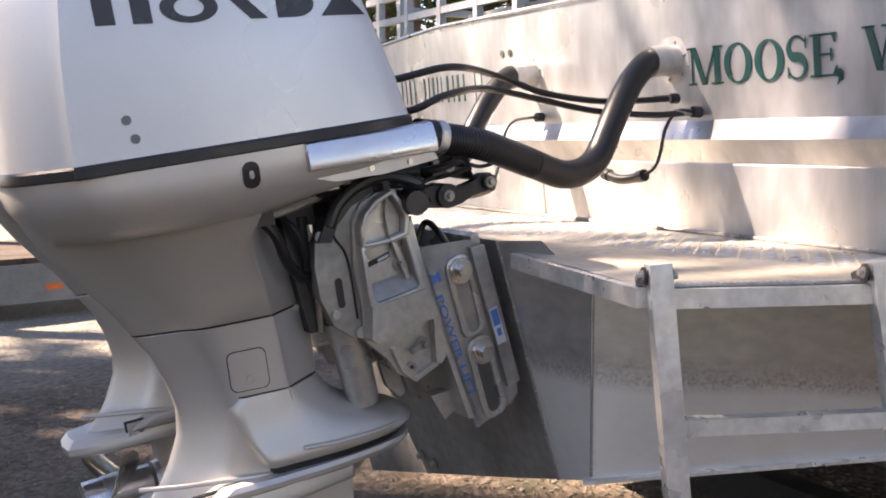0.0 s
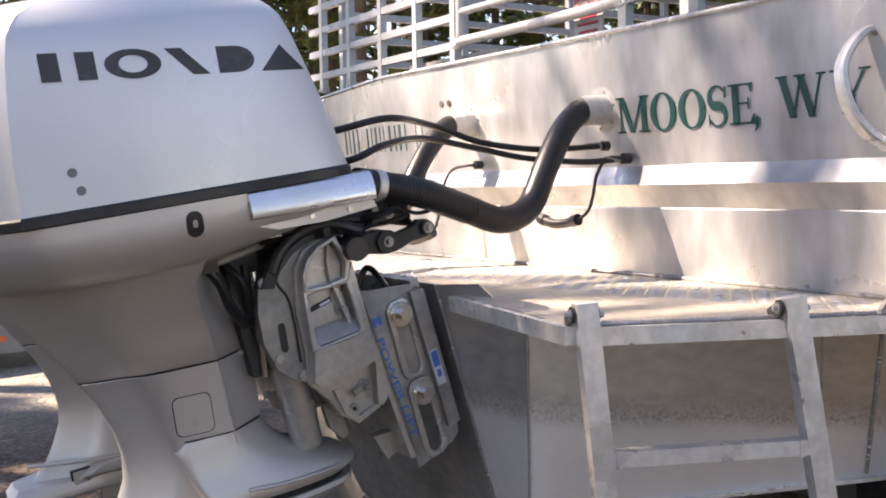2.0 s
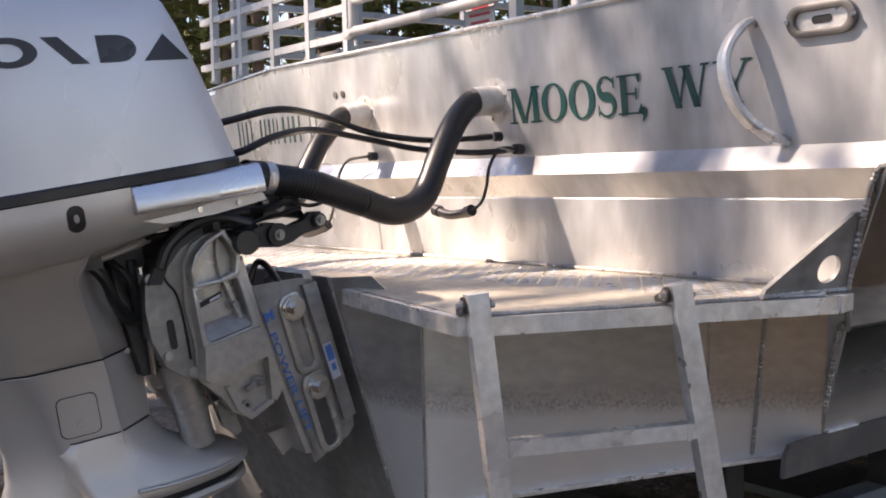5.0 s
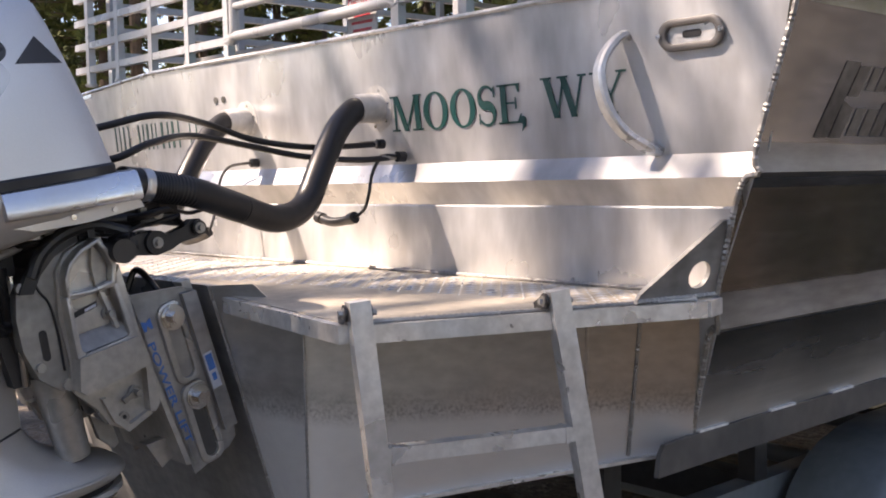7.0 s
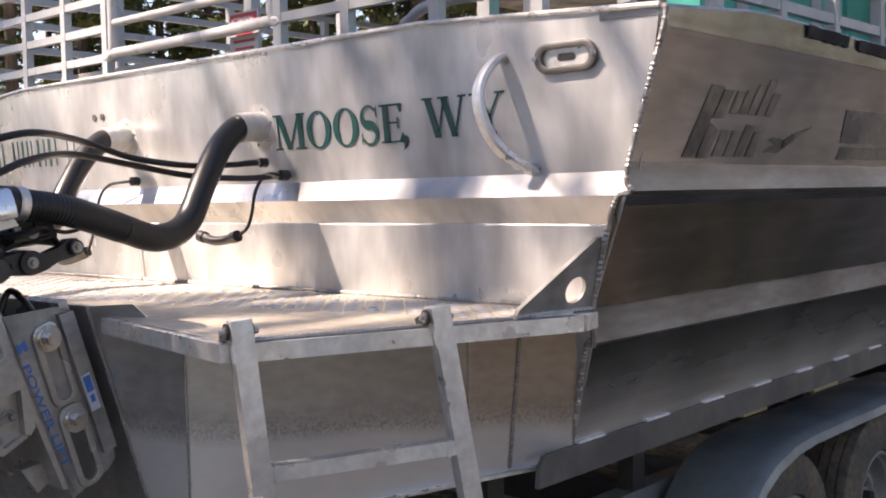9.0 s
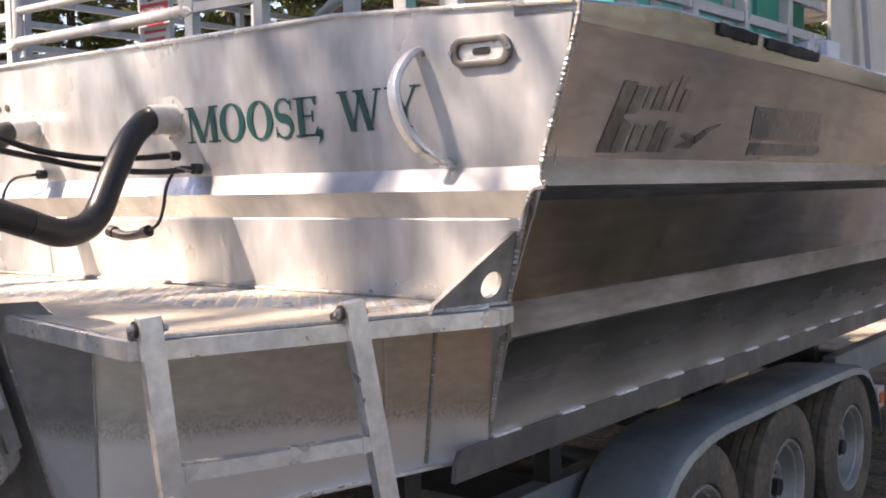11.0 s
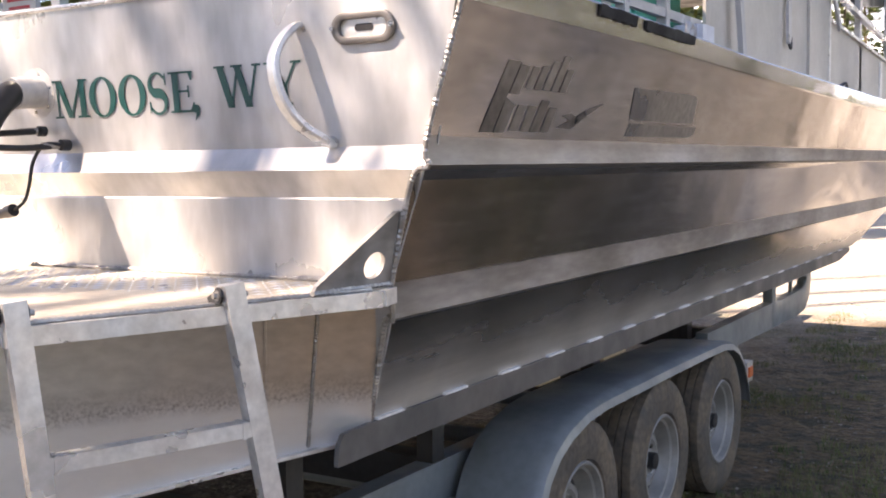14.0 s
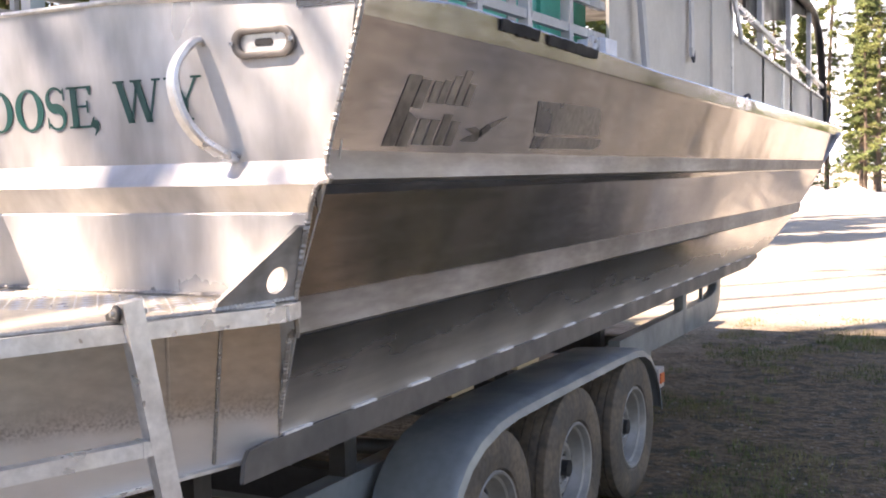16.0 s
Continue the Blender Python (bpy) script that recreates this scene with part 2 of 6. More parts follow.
def stained_skirt():
    """Bare metal with a speckled waterline stain."""
    m = material("waterline_stained_aluminium", (0.68, 0.655, 0.62), 0.38, 0.60, 0.14, 24, 0.3, 2.4, 0.03, (1, 1, 2))
    n, l = m.node_tree.nodes, m.node_tree.links
    b = n["Principled BSDF"]
    was = b.inputs["Base Color"].links[0].from_socket
    co, sep = n.new("ShaderNodeTexCoord"), n.new("ShaderNodeSeparateXYZ")
    l.new(co.outputs["Object"], sep.inputs[0])
    wob = n.new("ShaderNodeTexNoise")
    wob.inputs["Scale"].default_value, wob.inputs["Detail"].default_value = 5, 4
    l.new(co.outputs["Object"], wob.inputs["Vector"])
    add = n.new("ShaderNodeMath")
    add.operation = "MULTIPLY_ADD"
    add.inputs[1].default_value = 0.05
    l.new(wob.outputs["Fac"], add.inputs[0])
    l.new(sep.outputs["Z"], add.inputs[2])
    ramp = n.new("ShaderNodeValToRGB")
    e = ramp.color_ramp.elements
    e[0].position, e[0].color = 0.0, (0, 0, 0, 1)
    e[1].position, e[1].color = 1.0, (0, 0, 0, 1)
    for pos, v in ((0.31, 0.0), (0.37, 1.0), (0.42, 0.35), (0.52, 0.0)):
        k = e.new(pos)
        k.color = (v, v, v, 1)
    mr = n.new("ShaderNodeMapRange")
    mr.inputs["From Min"].default_value, mr.inputs["From Max"].default_value = 0.86, 1.30
    l.new(add.outputs[0], mr.inputs["Value"])
    l.new(mr.outputs[0], ramp.inputs["Fac"])
    sp = n.new("ShaderNodeTexNoise")
    sp.inputs["Scale"].default_value, sp.inputs["Detail"].default_value = 130, 5
    l.new(co.outputs["Object"], sp.inputs["Vector"])
    sr = n.new("ShaderNodeMapRange")
    sr.inputs["From Min"].default_value, sr.inputs["From Max"].default_value = 0.40, 0.72
    l.new(sp.outputs["Fac"], sr.inputs["Value"])
    mu = n.new("ShaderNodeMath")
    mu.operation = "MULTIPLY"
    l.new(ramp.outputs["Color"], mu.inputs[0])
    l.new(sr.outputs[0], mu.inputs[1])
    x = n.new("ShaderNodeMix")
    x.data_type = "RGBA"
    x.inputs["B"].default_value = (0.10, 0.075, 0.055, 1)
    l.new(mu.outputs[0], x.inputs["Factor"])
    l.new(was, x.inputs["A"])
    # dull film below the waterline
    film = n.new("ShaderNodeMapRange")
    film.inputs["From Min"].default_value, film.inputs["From Max"].default_value = 1.055, 0.995
    l.new(add.outputs[0], film.inputs["Value"])
    half = n.new("ShaderNodeMath")
    half.operation = "MULTIPLY"
    half.inputs[1].default_value = 0.7
    l.new(film.outputs[0], half.inputs[0])
    pale = n.new("ShaderNodeMix")
    pale.data_type = "RGBA"
    pale.inputs["B"].default_value = (0.80, 0.775, 0.75, 1)
    l.new(half.outputs[0], pale.inputs["Factor"])
    l.new(x.outputs["Result"], pale.inputs["A"])
    l.new(pale.outputs["Result"], b.inputs["Base Color"])
    dull = n.new("ShaderNodeMapRange")
    dull.inputs["To Min"].default_value, dull.inputs["To Max"].default_value = 0.82, 0.5
    l.new(film.outputs[0], dull.inputs["Value"])
    l.new(dull.outputs[0], b.inputs["Metallic"])
    return m


SKIRT = stained_skirt()


# ---- mesh helpers ----
def part(name, bm, mat, parent=None, label="", smooth=True, angle=35):
    """Links a bmesh as one mesh object."""
    bmesh.ops.recalc_face_normals(bm, faces=bm.faces)
    me = bpy.data.meshes.new(name)
    if smooth:
        for f in bm.faces:
            f.smooth = True
        for e in bm.edges:
            if len(e.link_faces) == 2 and e.calc_face_angle(0) > radians(angle):
                e.smooth = False
    bm.to_mesh(me)
    bm.free()
    me.materials.append(mat)
    ob = new(name, me)
    if parent:
        ob.parent = parent
    if label:
        ob["label"] = label
    return ob


def thing(name, label, category, m=None, group="", kind=""):
    ob = new(name)
    ob.empty_display_size = 0.1
    if m is not None:
        ob.matrix_world = m
    return tagged(ob, label, category, group, kind)


def merge(*bms):
    out = bms[0]
    for b in bms[1:]:
        me = bpy.data.meshes.new("tmp")
        b.to_mesh(me)
        out.from_mesh(me)
        bpy.data.meshes.remove(me)
        b.free()
    return out


def soften(bm, width, segments=2):
    if width > 0:
        edges = [e for e in bm.edges if len(e.link_faces) == 2 and e.calc_face_angle(0) > radians(25)]
        bmesh.ops.bevel(bm, geom=edges, offset=width, segments=segments, affect="EDGES", profile=0.5, clamp_overlap=True)
    return bm


def box(x0, x1, y0, y1, z0, z1, bevel=0.003):
    bm = bmesh.new()
    v = [bm.verts.new(p) for p in ((x0, y0, z0), (x1, y0, z0), (x1, y1, z0), (x0, y1, z0), (x0, y0, z1), (x1, y0, z1), (x1, y1, z1), (x0, y1, z1))]
    for f in ((0, 3, 2, 1), (4, 5, 6, 7), (0, 1, 5, 4), (1, 2, 6, 5), (2, 3, 7, 6), (3, 0, 4, 7)):
        bm.faces.new([v[i] for i in f])
    return soften(bm, bevel)


def moved(bm, m):
    bmesh.ops.transform(bm, matrix=m, verts=bm.verts)
    return bm


def beam(a, b, w, h, bevel=0.004, up=(0, 0, 1)):
    """A square tube or flat bar from a to b, w across and h along the up side."""
    a, b = Vector(a), Vector(b)
    d = b - a
    bm = box(-w / 2, w / 2, 0, d.length, -h / 2, h / 2, bevel)
    y = d.normalized()
    x = y.cross(Vector(up)).normalized()
    z = x.cross(y)
    m = Matrix((x, y, z)).transposed().to_4x4()
    return moved(bm, Matrix.Translation(a) @ m)


def skin(rings, caps=True, closed=True):
    """Quads between rings of equally many points."""
    bm = bmesh.new()
    vs = [[bm.verts.new(p) for p in r] for r in rings]
    n = len(vs[0])
    for a, b in zip(vs, vs[1:]):
        for i in range(n if closed else n - 1):
            j = (i + 1) % n
            bm.faces.new((a[i], a[j], b[j], b[i]))
    if caps and closed:
        bm.faces.new(vs[0][::-1])
        bm.faces.new(vs[-1])
    return bm


def smooth_line(pts, steps=6):
    """Catmull-Rom through the points."""
    p = [Vector(q) for q in pts]
    if len(p) < 3:
        return p
    p = [2 * p[0] - p[1]] + p + [2 * p[-1] - p[-2]]
    out = []
    for i in range(1, len(p) - 2):
        for k in range(steps):
            t = k / steps
            a, b, c, d = p[i - 1:i + 3]
            out.append(0.5 * (2 * b + (c - a) * t + (2 * a - 5 * b + 4 * c - d) * t * t + (3 * b - a - 3 * c + d) * t ** 3))
    return out + [p[-2]]


def tube(pts, r, n=12, steps=6, ribs=0.0, caps=True):
    """A round bar or hose along a smooth line; r may be a number or a function of 0..1; ribs: depth of rings."""
    line = smooth_line(pts, steps) if steps else [Vector(q) for q in pts]
    rings, side = [], None
    for i, p in enumerate(line):
        t = (line[min(i + 1, len(line) - 1)] - line[max(i - 1, 0)]).normalized()
        if side is None:
            side = t.orthogonal().normalized()
        side = (side - t * side.dot(t)).normalized()
        other = t.cross(side)
        rad = r(i / (len(line) - 1)) if callable(r) else r
        rad += ribs * (1 if i % 2 else -1)
        rings.append([p + rad * (math.cos(a) * side + math.sin(a) * other) for a in (2 * math.pi * k / n for k in range(n))])
    return skin(rings, caps)


def rod(a, b, r, n=16, bevel=0.0):
    return soften(tube((a, b), r, n, 0), bevel)


def slab(outline, axis, a, b, bevel=0.003, hole=None):
    """A plate: an outline of 2D points, extruded along an axis from a to b. axis x: points are (y, z); y: (x, z); z: (x, y).
    hole: a second outline of as many points, cut through."""
    def put(p, d):
        return {"x": (d, p[0], p[1]), "y": (p[0], d, p[1]), "z": (p[0], p[1], d)}[axis]
    if hole is None:
        return soften(skin([[put(p, a) for p in outline], [put(p, b) for p in outline]]), bevel)
    rings = [[put(p, d) for p in o] for o, d in ((outline, a), (outline, b), (hole, b), (hole, a), (outline, a))]
    bm = skin(rings, caps=False)
    bmesh.ops.remove_doubles(bm, verts=bm.verts, dist=1e-6)
    return soften(bm, bevel)


def disc(c, axis, r, depth, n=20, bevel=0.002):
    c, axis = Vector(c), Vector(axis).normalized()
    return soften(tube((c, c + axis * depth), r, n, 0), bevel)


def bolt(c, axis, r=0.012, depth=0.012):
    """A washer with a hexagonal head on it."""
    c, axis = Vector(c), Vector(axis).normalized()
    return merge(disc(c, axis, r * 1.7, depth * 0.3, 20, 0.0008), disc(c + axis * depth * 0.3, axis, r, depth, 6, 0.0015))


def bead(pts, r=0.006, pitch=0.009, seed=1):
    """A weld bead: a ripple of overlapping drops along a line."""
    rng = random.Random(seed)
    line = smooth_line(pts, 8) if len(pts) > 2 else [Vector(p) for p in pts]
    dense = []
    for a, b in zip(line, line[1:]):
        k = max(1, int((b - a).length / (pitch / 2)))
        dense += [a.lerp(b, i / k) for i in range(k)]
    dense.append(line[-1])
    rings, side = [], None
    for i, p in enumerate(dense):
        t = (dense[min(i + 1, len(dense) - 1)] - dense[max(i - 1, 0)]).normalized()
        side = t.orthogonal().normalized() if side is None else (side - t * side.dot(t)).normalized()
        o = t.cross(side)
        rad = r * ((1.2 if i % 2 else 0.84) + rng.uniform(-0.12, 0.12))
        rings.append([p + rad * (math.cos(a) * side + math.sin(a) * o) for a in (2 * math.pi * k / 6 for k in range(6))])
    return skin(rings)


def words(text, size, m, mat, parent, name, squeeze=1.0, depth=0.0012, shear=0.0, extra=0.0):
    """Flat lettering cut from the built-in font. m: its lower left corner; it reads along x and rises along y."""
    cu = bpy.data.curves.new(name, "FONT")
    cu.body, cu.size, cu.extrude, cu.shear, cu.offset = text, size, depth, shear, extra
    cu.resolution_u = 4
    ob = bpy.data.objects.new("tmp", cu)
    me = bpy.data.meshes.new_from_object(ob)
    bpy.data.objects.remove(ob)
    me.transform(m @ Matrix.Diagonal((squeeze, 1, 1, 1)))
    me.materials.append(mat)
    o = new(name, me)
    o.parent = parent
    return o


def facing(origin, right, up):
    """The pose of a flat drawing whose x runs along right and y along up."""
    x = Vector(right).normalized()
    y = (Vector(up) - x * x.dot(Vector(up))).normalized()
    return Matrix.Translation(origin) @ Matrix((x, y, x.cross(y))).transposed().to_4x4()


# ---- ground and distance ----
GROUND = -0.008


def ground_material():
    m = bpy.data.materials.new("dirt_with_grass")
    m.use_nodes = True
    n, l = m.node_tree.nodes, m.node_tree.links
    b = n["Principled BSDF"]
    co = n.new("ShaderNodeTexCoord")

    def tex(scale, detail=6.0):
        t = n.new("ShaderNodeTexNoise")
        t.inputs["Scale"].default_value, t.inputs["Detail"].default_value = scale, detail
        l.new(co.outputs["Object"], t.inputs["Vector"])
        return t

    def mix(a, bb, fac, lo, hi):
        r = n.new("ShaderNodeMapRange")
        r.inputs["From Min"].default_value, r.inputs["From Max"].default_value = lo, hi
        l.new(fac, r.inputs["Value"])
        x = n.new("ShaderNodeMix")
        x.data_type = "RGBA"
        l.new(r.outputs[0], x.inputs["Factor"])
        for s, c in (("A", a), ("B", bb)):
            if isinstance(c, tuple):
                x.inputs[s].default_value = c
            else:
                l.new(c, x.inputs[s])
        return x.outputs["Result"]
    big, mid, fine, grit = tex(0.5), tex(2.6, 8), tex(22, 8), tex(120, 3)
    soil = mix((0.10, 0.070, 0.046, 1), (0.21, 0.160, 0.115, 1), fine.outputs["Fac"], 0.35, 0.65)
    soil = mix(soil, (0.31, 0.25, 0.18, 1), grit.outputs["Fac"], 0.62, 0.70)
    soil = mix(soil, (0.06, 0.042, 0.026, 1), mid.outputs["Fac"], 0.52, 0.66)
    soil = mix(soil, (0.085, 0.085, 0.045, 1), tex(1.3, 8).outputs["Fac"], 0.53, 0.70)
    # soil to starboard darkened by position: its shade is put into the colour
    soil_at = n.new("ShaderNodeSeparateXYZ")
    l.new(co.outputs["Object"], soil_at.inputs[0])
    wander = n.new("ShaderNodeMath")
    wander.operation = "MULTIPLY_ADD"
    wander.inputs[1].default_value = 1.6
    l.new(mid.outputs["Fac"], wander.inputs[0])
    l.new(soil_at.outputs["X"], wander.inputs[2])
    shaded_soil = mix((0.050, 0.032, 0.015, 1), (0.150, 0.100, 0.050, 1), fine.outputs["Fac"], 0.34, 0.68)
    shaded_soil = mix(shaded_soil, (0.030, 0.024, 0.013, 1), tex(7.0, 6).outputs["Fac"], 0.48, 0.60)
    shaded_soil = mix(shaded_soil, (0.24, 0.20, 0.15, 1), grit.outputs["Fac"], 0.66, 0.72)
    soil = mix(soil, shaded_soil, wander.outputs[0], -0.6, 0.5)
    # pale open-lot gravel, sunlight in its colour, beyond the darker soil round the trailer
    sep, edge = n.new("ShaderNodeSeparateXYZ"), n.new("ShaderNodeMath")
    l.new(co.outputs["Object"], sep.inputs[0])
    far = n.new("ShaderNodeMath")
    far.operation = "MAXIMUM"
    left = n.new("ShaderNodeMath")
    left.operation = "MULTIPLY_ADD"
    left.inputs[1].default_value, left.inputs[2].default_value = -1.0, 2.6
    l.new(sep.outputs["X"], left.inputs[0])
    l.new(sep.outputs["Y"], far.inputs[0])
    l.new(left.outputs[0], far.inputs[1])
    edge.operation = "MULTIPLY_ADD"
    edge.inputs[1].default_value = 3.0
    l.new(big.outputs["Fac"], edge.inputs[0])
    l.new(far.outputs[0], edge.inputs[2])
    sunlit_gravel = mix((0.25, 0.220, 0.180, 1), (0.36, 0.325, 0.27, 1), fine.outputs["Fac"], 0.35, 0.65)
    soil = mix(soil, sunlit_gravel, edge.outputs[0], 9.6, 11.2)
    l.new(soil, b.inputs["Base Color"])
    b.inputs["Roughness"].default_value = 0.95
    add = n.new("ShaderNodeMath")
    l.new(fine.outputs["Fac"], add.inputs[0])
    l.new(mid.outputs["Fac"], add.inputs[1])
    bp = n.new("ShaderNodeBump")
    bp.inputs["Strength"].default_value, bp.inputs["Distance"].default_value = 0.9, 0.05
    l.new(add.outputs[0], bp.inputs["Height"])
    l.new(bp.outputs[0], b.inputs["Normal"])
    return m


def ground_sheet():
    """One sheet: fine near the boat, coarse to the horizon, with shallow unevenness."""
    def steps(near, far):
        s = [near * i / 24 for i in range(25)]
        while s[-1] < far:
            s.append(s[-1] * 1.35)
        return sorted({-v for v in s} | set(s))
    xs, ys = steps(14, 900), steps(14, 900)
    bm = bmesh.new()
    rows = []
    for y in ys:
        row = []
        for x in xs:
            z = GROUND
            away = max(abs(x), abs(y))
            h = 0.02 * noise.noise(Vector((x * 0.8, y * 0.8, 0)))
            if away > 25:
                h += 0.02 * (away - 25) * (0.5 + 0.5 * noise.noise(Vector((x * 0.01, y * 0.01, 3)))) * 0.3
            row.append(bm.verts.new((x, y, z + h)))
        rows.append(row)
    for a, b in zip(rows, rows[1:]):
        for i in range(len(a) - 1):
            bm.faces.new((a[i], a[i + 1], b[i + 1], b[i]))
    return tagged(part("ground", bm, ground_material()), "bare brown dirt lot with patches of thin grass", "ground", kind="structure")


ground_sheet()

# ---- the boat ----
MID = -1.44                          # the boat's middle line
boat = thing("boat", "unpainted aluminium river tour boat resting on its trailer", "boat")


def mirror(x):
    return 2 * MID - x


# outline of the starboard side, from the chine up to the gunwale: x, z, where it begins aft and ends at the bow
SIDE = [(-0.120, 0.915, 0.093, 6.45), (-0.018, 1.168, 0.010, 6.62), (0.009, 1.184, 0.004, 6.66), (0.0135, 1.257, -0.010, 6.72),
        (0.094, 1.488, -0.044, 6.96), (0.1410, 1.520, -0.050, 6.99), (0.1400, 1.572, -0.056, 7.02), (0.2245, 1.8535, -0.0517, 7.28)]


def hull_side(name, flip, y_split):
    """Side plates with two pressed strakes; the strakes fade out beyond y_split."""
    bm = bmesh.new()
    cols = []
    stations = [0.0, 0.08, 0.2, 0.3, 0.4, 0.5, 0.52, 0.6, 0.7, 0.8, 0.9, 0.96, 1.0]
    for s in stations:
        col = []
        for inner in (0, 1):
            for x, z, y0, y1 in (SIDE if not inner else SIDE[::-1]):
                y = y0 + (y1 - y0) * s
                fade = min(1, max(0, (y - y_split) * 4))
                if abs(z - 1.488) < 0.001:
                    x, z = x + 0.026 * fade, z + 0.02 * fade
                if abs(z - 1.520) < 0.001:
                    x -= 0.008 * fade
                lift = 0.30 * max(0, (s - 0.8) / 0.2) ** 2 * max(0, (1.2 - z) / 0.285)
                dent = 0.0016 * noise.noise(Vector((0, y * 2.3, z * 5)))
                x = x + dent - 0.006 * inner
                col.append(bm.verts.new((mirror(x) if flip else x, y, z + lift * 0.35)))
        cols.append(col)
    for a, b in zip(cols, cols[1:]):
        for i in range(len(a)):
            j = (i + 1) % len(a)
            bm.faces.new((a[i], a[j], b[j], b[i]))
    bm.faces.new(cols[0])
    bm.faces.new(cols[-1][::-1])
    return part(name, bm, ALU_SIDE, boat, "bare aluminium side plating with two pressed strakes", angle=18)


hull_side("hull_side", False, 3.5)
hull_side("hull_side", True, 3.5)


def x_edge(z):
    for (xa, za, *_), (xb, zb, *_) in zip(SIDE, SIDE[1:]):
        if za <= z <= zb:
            return xa + (xb - xa) * (z - za) / (zb - za)
    return SIDE[0][0] if z < 1 else 0.2156


def sheer(y):
    """How far the gunwale cap rises towards the stern."""
    return 0.028 * min(1, max(0, (y + 0.05) / 0.4)) * max(0, 1 - max(0, y - 0.5) / 1.6)


# gunwale cap
for flip in (False, True):
    f = mirror if flip else (lambda x: x)
    sec = [(0.2177, 1.8241), (0.225, 1.8283), (0.2318, 1.8892), (0.2272, 1.8955), (0.0678, 1.8998), (0.0697, 1.8787), (0.2093, 1.8766)]
    rings = []
    for s in (0, 0.027, 0.054, 0.075, 0.11, 0.16, 0.21, 0.29, 0.37, 0.5, 0.6, 0.7, 0.8, 0.9, 1):
        rings.append([(f(x), -0.0506 + s * 7.44, z + (sheer(-0.0506 + s * 7.44) if z > 1.87 else 0) + 0.010 * min(1, s * 8) - 0.065 * s ** 1.5 + (0.024 * max(0, 1 - s * 2.4) if z < 1.84 else 0)) for x, z in sec])
    part("gunwale", skin(rings), ALU_SIDE, boat, "folded aluminium gunwale cap", angle=25)

# transom, from the top edge down to the swim deck
TRANSOM = [(-0.0502, 1.9368), (-0.014, 1.563), (-0.052, 1.512), (-0.008, 1.450), (-0.010, 1.446), (-0.012, 1.262), (0.0, 1.2), (0.093, 0.915)]


def transom_plate():
    bm = bmesh.new()
    xs = [0.0, 0.03, 0.1, 0.2, 0.35, 0.5, 0.65, 0.8, 0.9, 0.97, 1.0]
    cols = []
    for s in xs:
        col = []
        for inner in (0, 1):
            for y, z in (TRANSOM if not inner else TRANSOM[::-1]):
                e = x_edge(z) if z < 1.9 else 0.2156
                x = e + (mirror(e) - e) * s
                zz = z - (0.04 * max(0, 1 - min(s, 1 - s) / 0.2) if z > 1.9 else 0)
                col.append(bm.verts.new((x, y + 0.006 * inner + 0.002 * noise.noise(Vector((x * 2, z * 4, 1))), zz)))
        cols.append(col)
    for a, b in zip(cols, cols[1:]):
        for i in range(len(a)):
            j = (i + 1) % len(a)
            bm.faces.new((a[i], b[i], b[j], a[j]))
    bm.faces.new(cols[0][::-1])
    bm.faces.new(cols[-1])
    return part("transom", bm, ALU, boat, "bare aluminium transom with a folded knuckle", angle=20)


transom = transom_plate()

# hull bottom and bow plate close the hull
bm = skin([[(-0.12, y, z), (MID, y, z - 0.16 * k), (mirror(-0.12), y, z), (mirror(-0.12), y, z + 0.006), (MID, y, z + 0.006 - 0.16 * k), (-0.12, y, z + 0.006)]
           for y, z, k in ((0.09, 0.915, 1), (4.0, 0.912, 1), (5.2, 0.92, 1), (6.0, 0.96, 0.8), (6.45, 1.02, 0.3))])
part("hull_bottom", bm, ALU_SIDE, boat)
bm = skin([[(x, y, z), (x, y + 0.006, z), (mirror(x), y + 0.006, z), (mirror(x), y, z)] for x, z, y in
           ((-0.12, 1.01, 6.44), (0.0, 1.22, 6.68), (0.14, 1.55, 7.0), (0.25, 1.80, 7.2))])
part("bow_plate", bm, ALU, boat)
# deck inside
part("cockpit_floor", box(mirror(-0.03), -0.03, 0.02, 6.5, 1.24, 1.255, 0), ALU_WET, boat)

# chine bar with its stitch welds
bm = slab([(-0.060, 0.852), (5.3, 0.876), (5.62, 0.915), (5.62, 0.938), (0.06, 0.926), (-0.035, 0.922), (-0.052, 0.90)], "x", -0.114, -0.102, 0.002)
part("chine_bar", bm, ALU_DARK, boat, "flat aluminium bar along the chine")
for i in range(18):
    y = 0.10 + 0.305 * i
    part("stitch_weld", beam((-0.110, y, 0.927 + 0.0008 * i), (-0.110, y + 0.115, 0.927 + 0.0008 * i), 0.015, 0.0095, 0.004), STITCH, boat)

# corner seam weld
pts = [(x + 0.002, y - 0.004, z) for x, z, y, _ in SIDE] + [(0.2201, -0.0479, 1.8945)]
part("corner_weld", bead(pts[:4], 0.0066, 0.010, 2), WELD, boat, "rippled weld bead along the corner")
part("corner_weld", bead(pts[3:], 0.0062, 0.010, 3), WELD, boat, "rippled weld bead along the corner")

# ---- swim deck, motor pod and skirt ----
DECK_Z = 1.262
EDGE = [(0.012, -0.018), (0.030, -0.085), (-0.235, -0.80), (-0.838, -0.682)]
outline = EDGE + [(mirror(x), y) for x, y in EDGE[::-1]]
deck = part("swim_deck", slab(outline, "z", DECK_Z - 0.012, DECK_Z - 0.002, 0.001), TREAD, boat, "chequer-plate swim deck, worn and dusty")
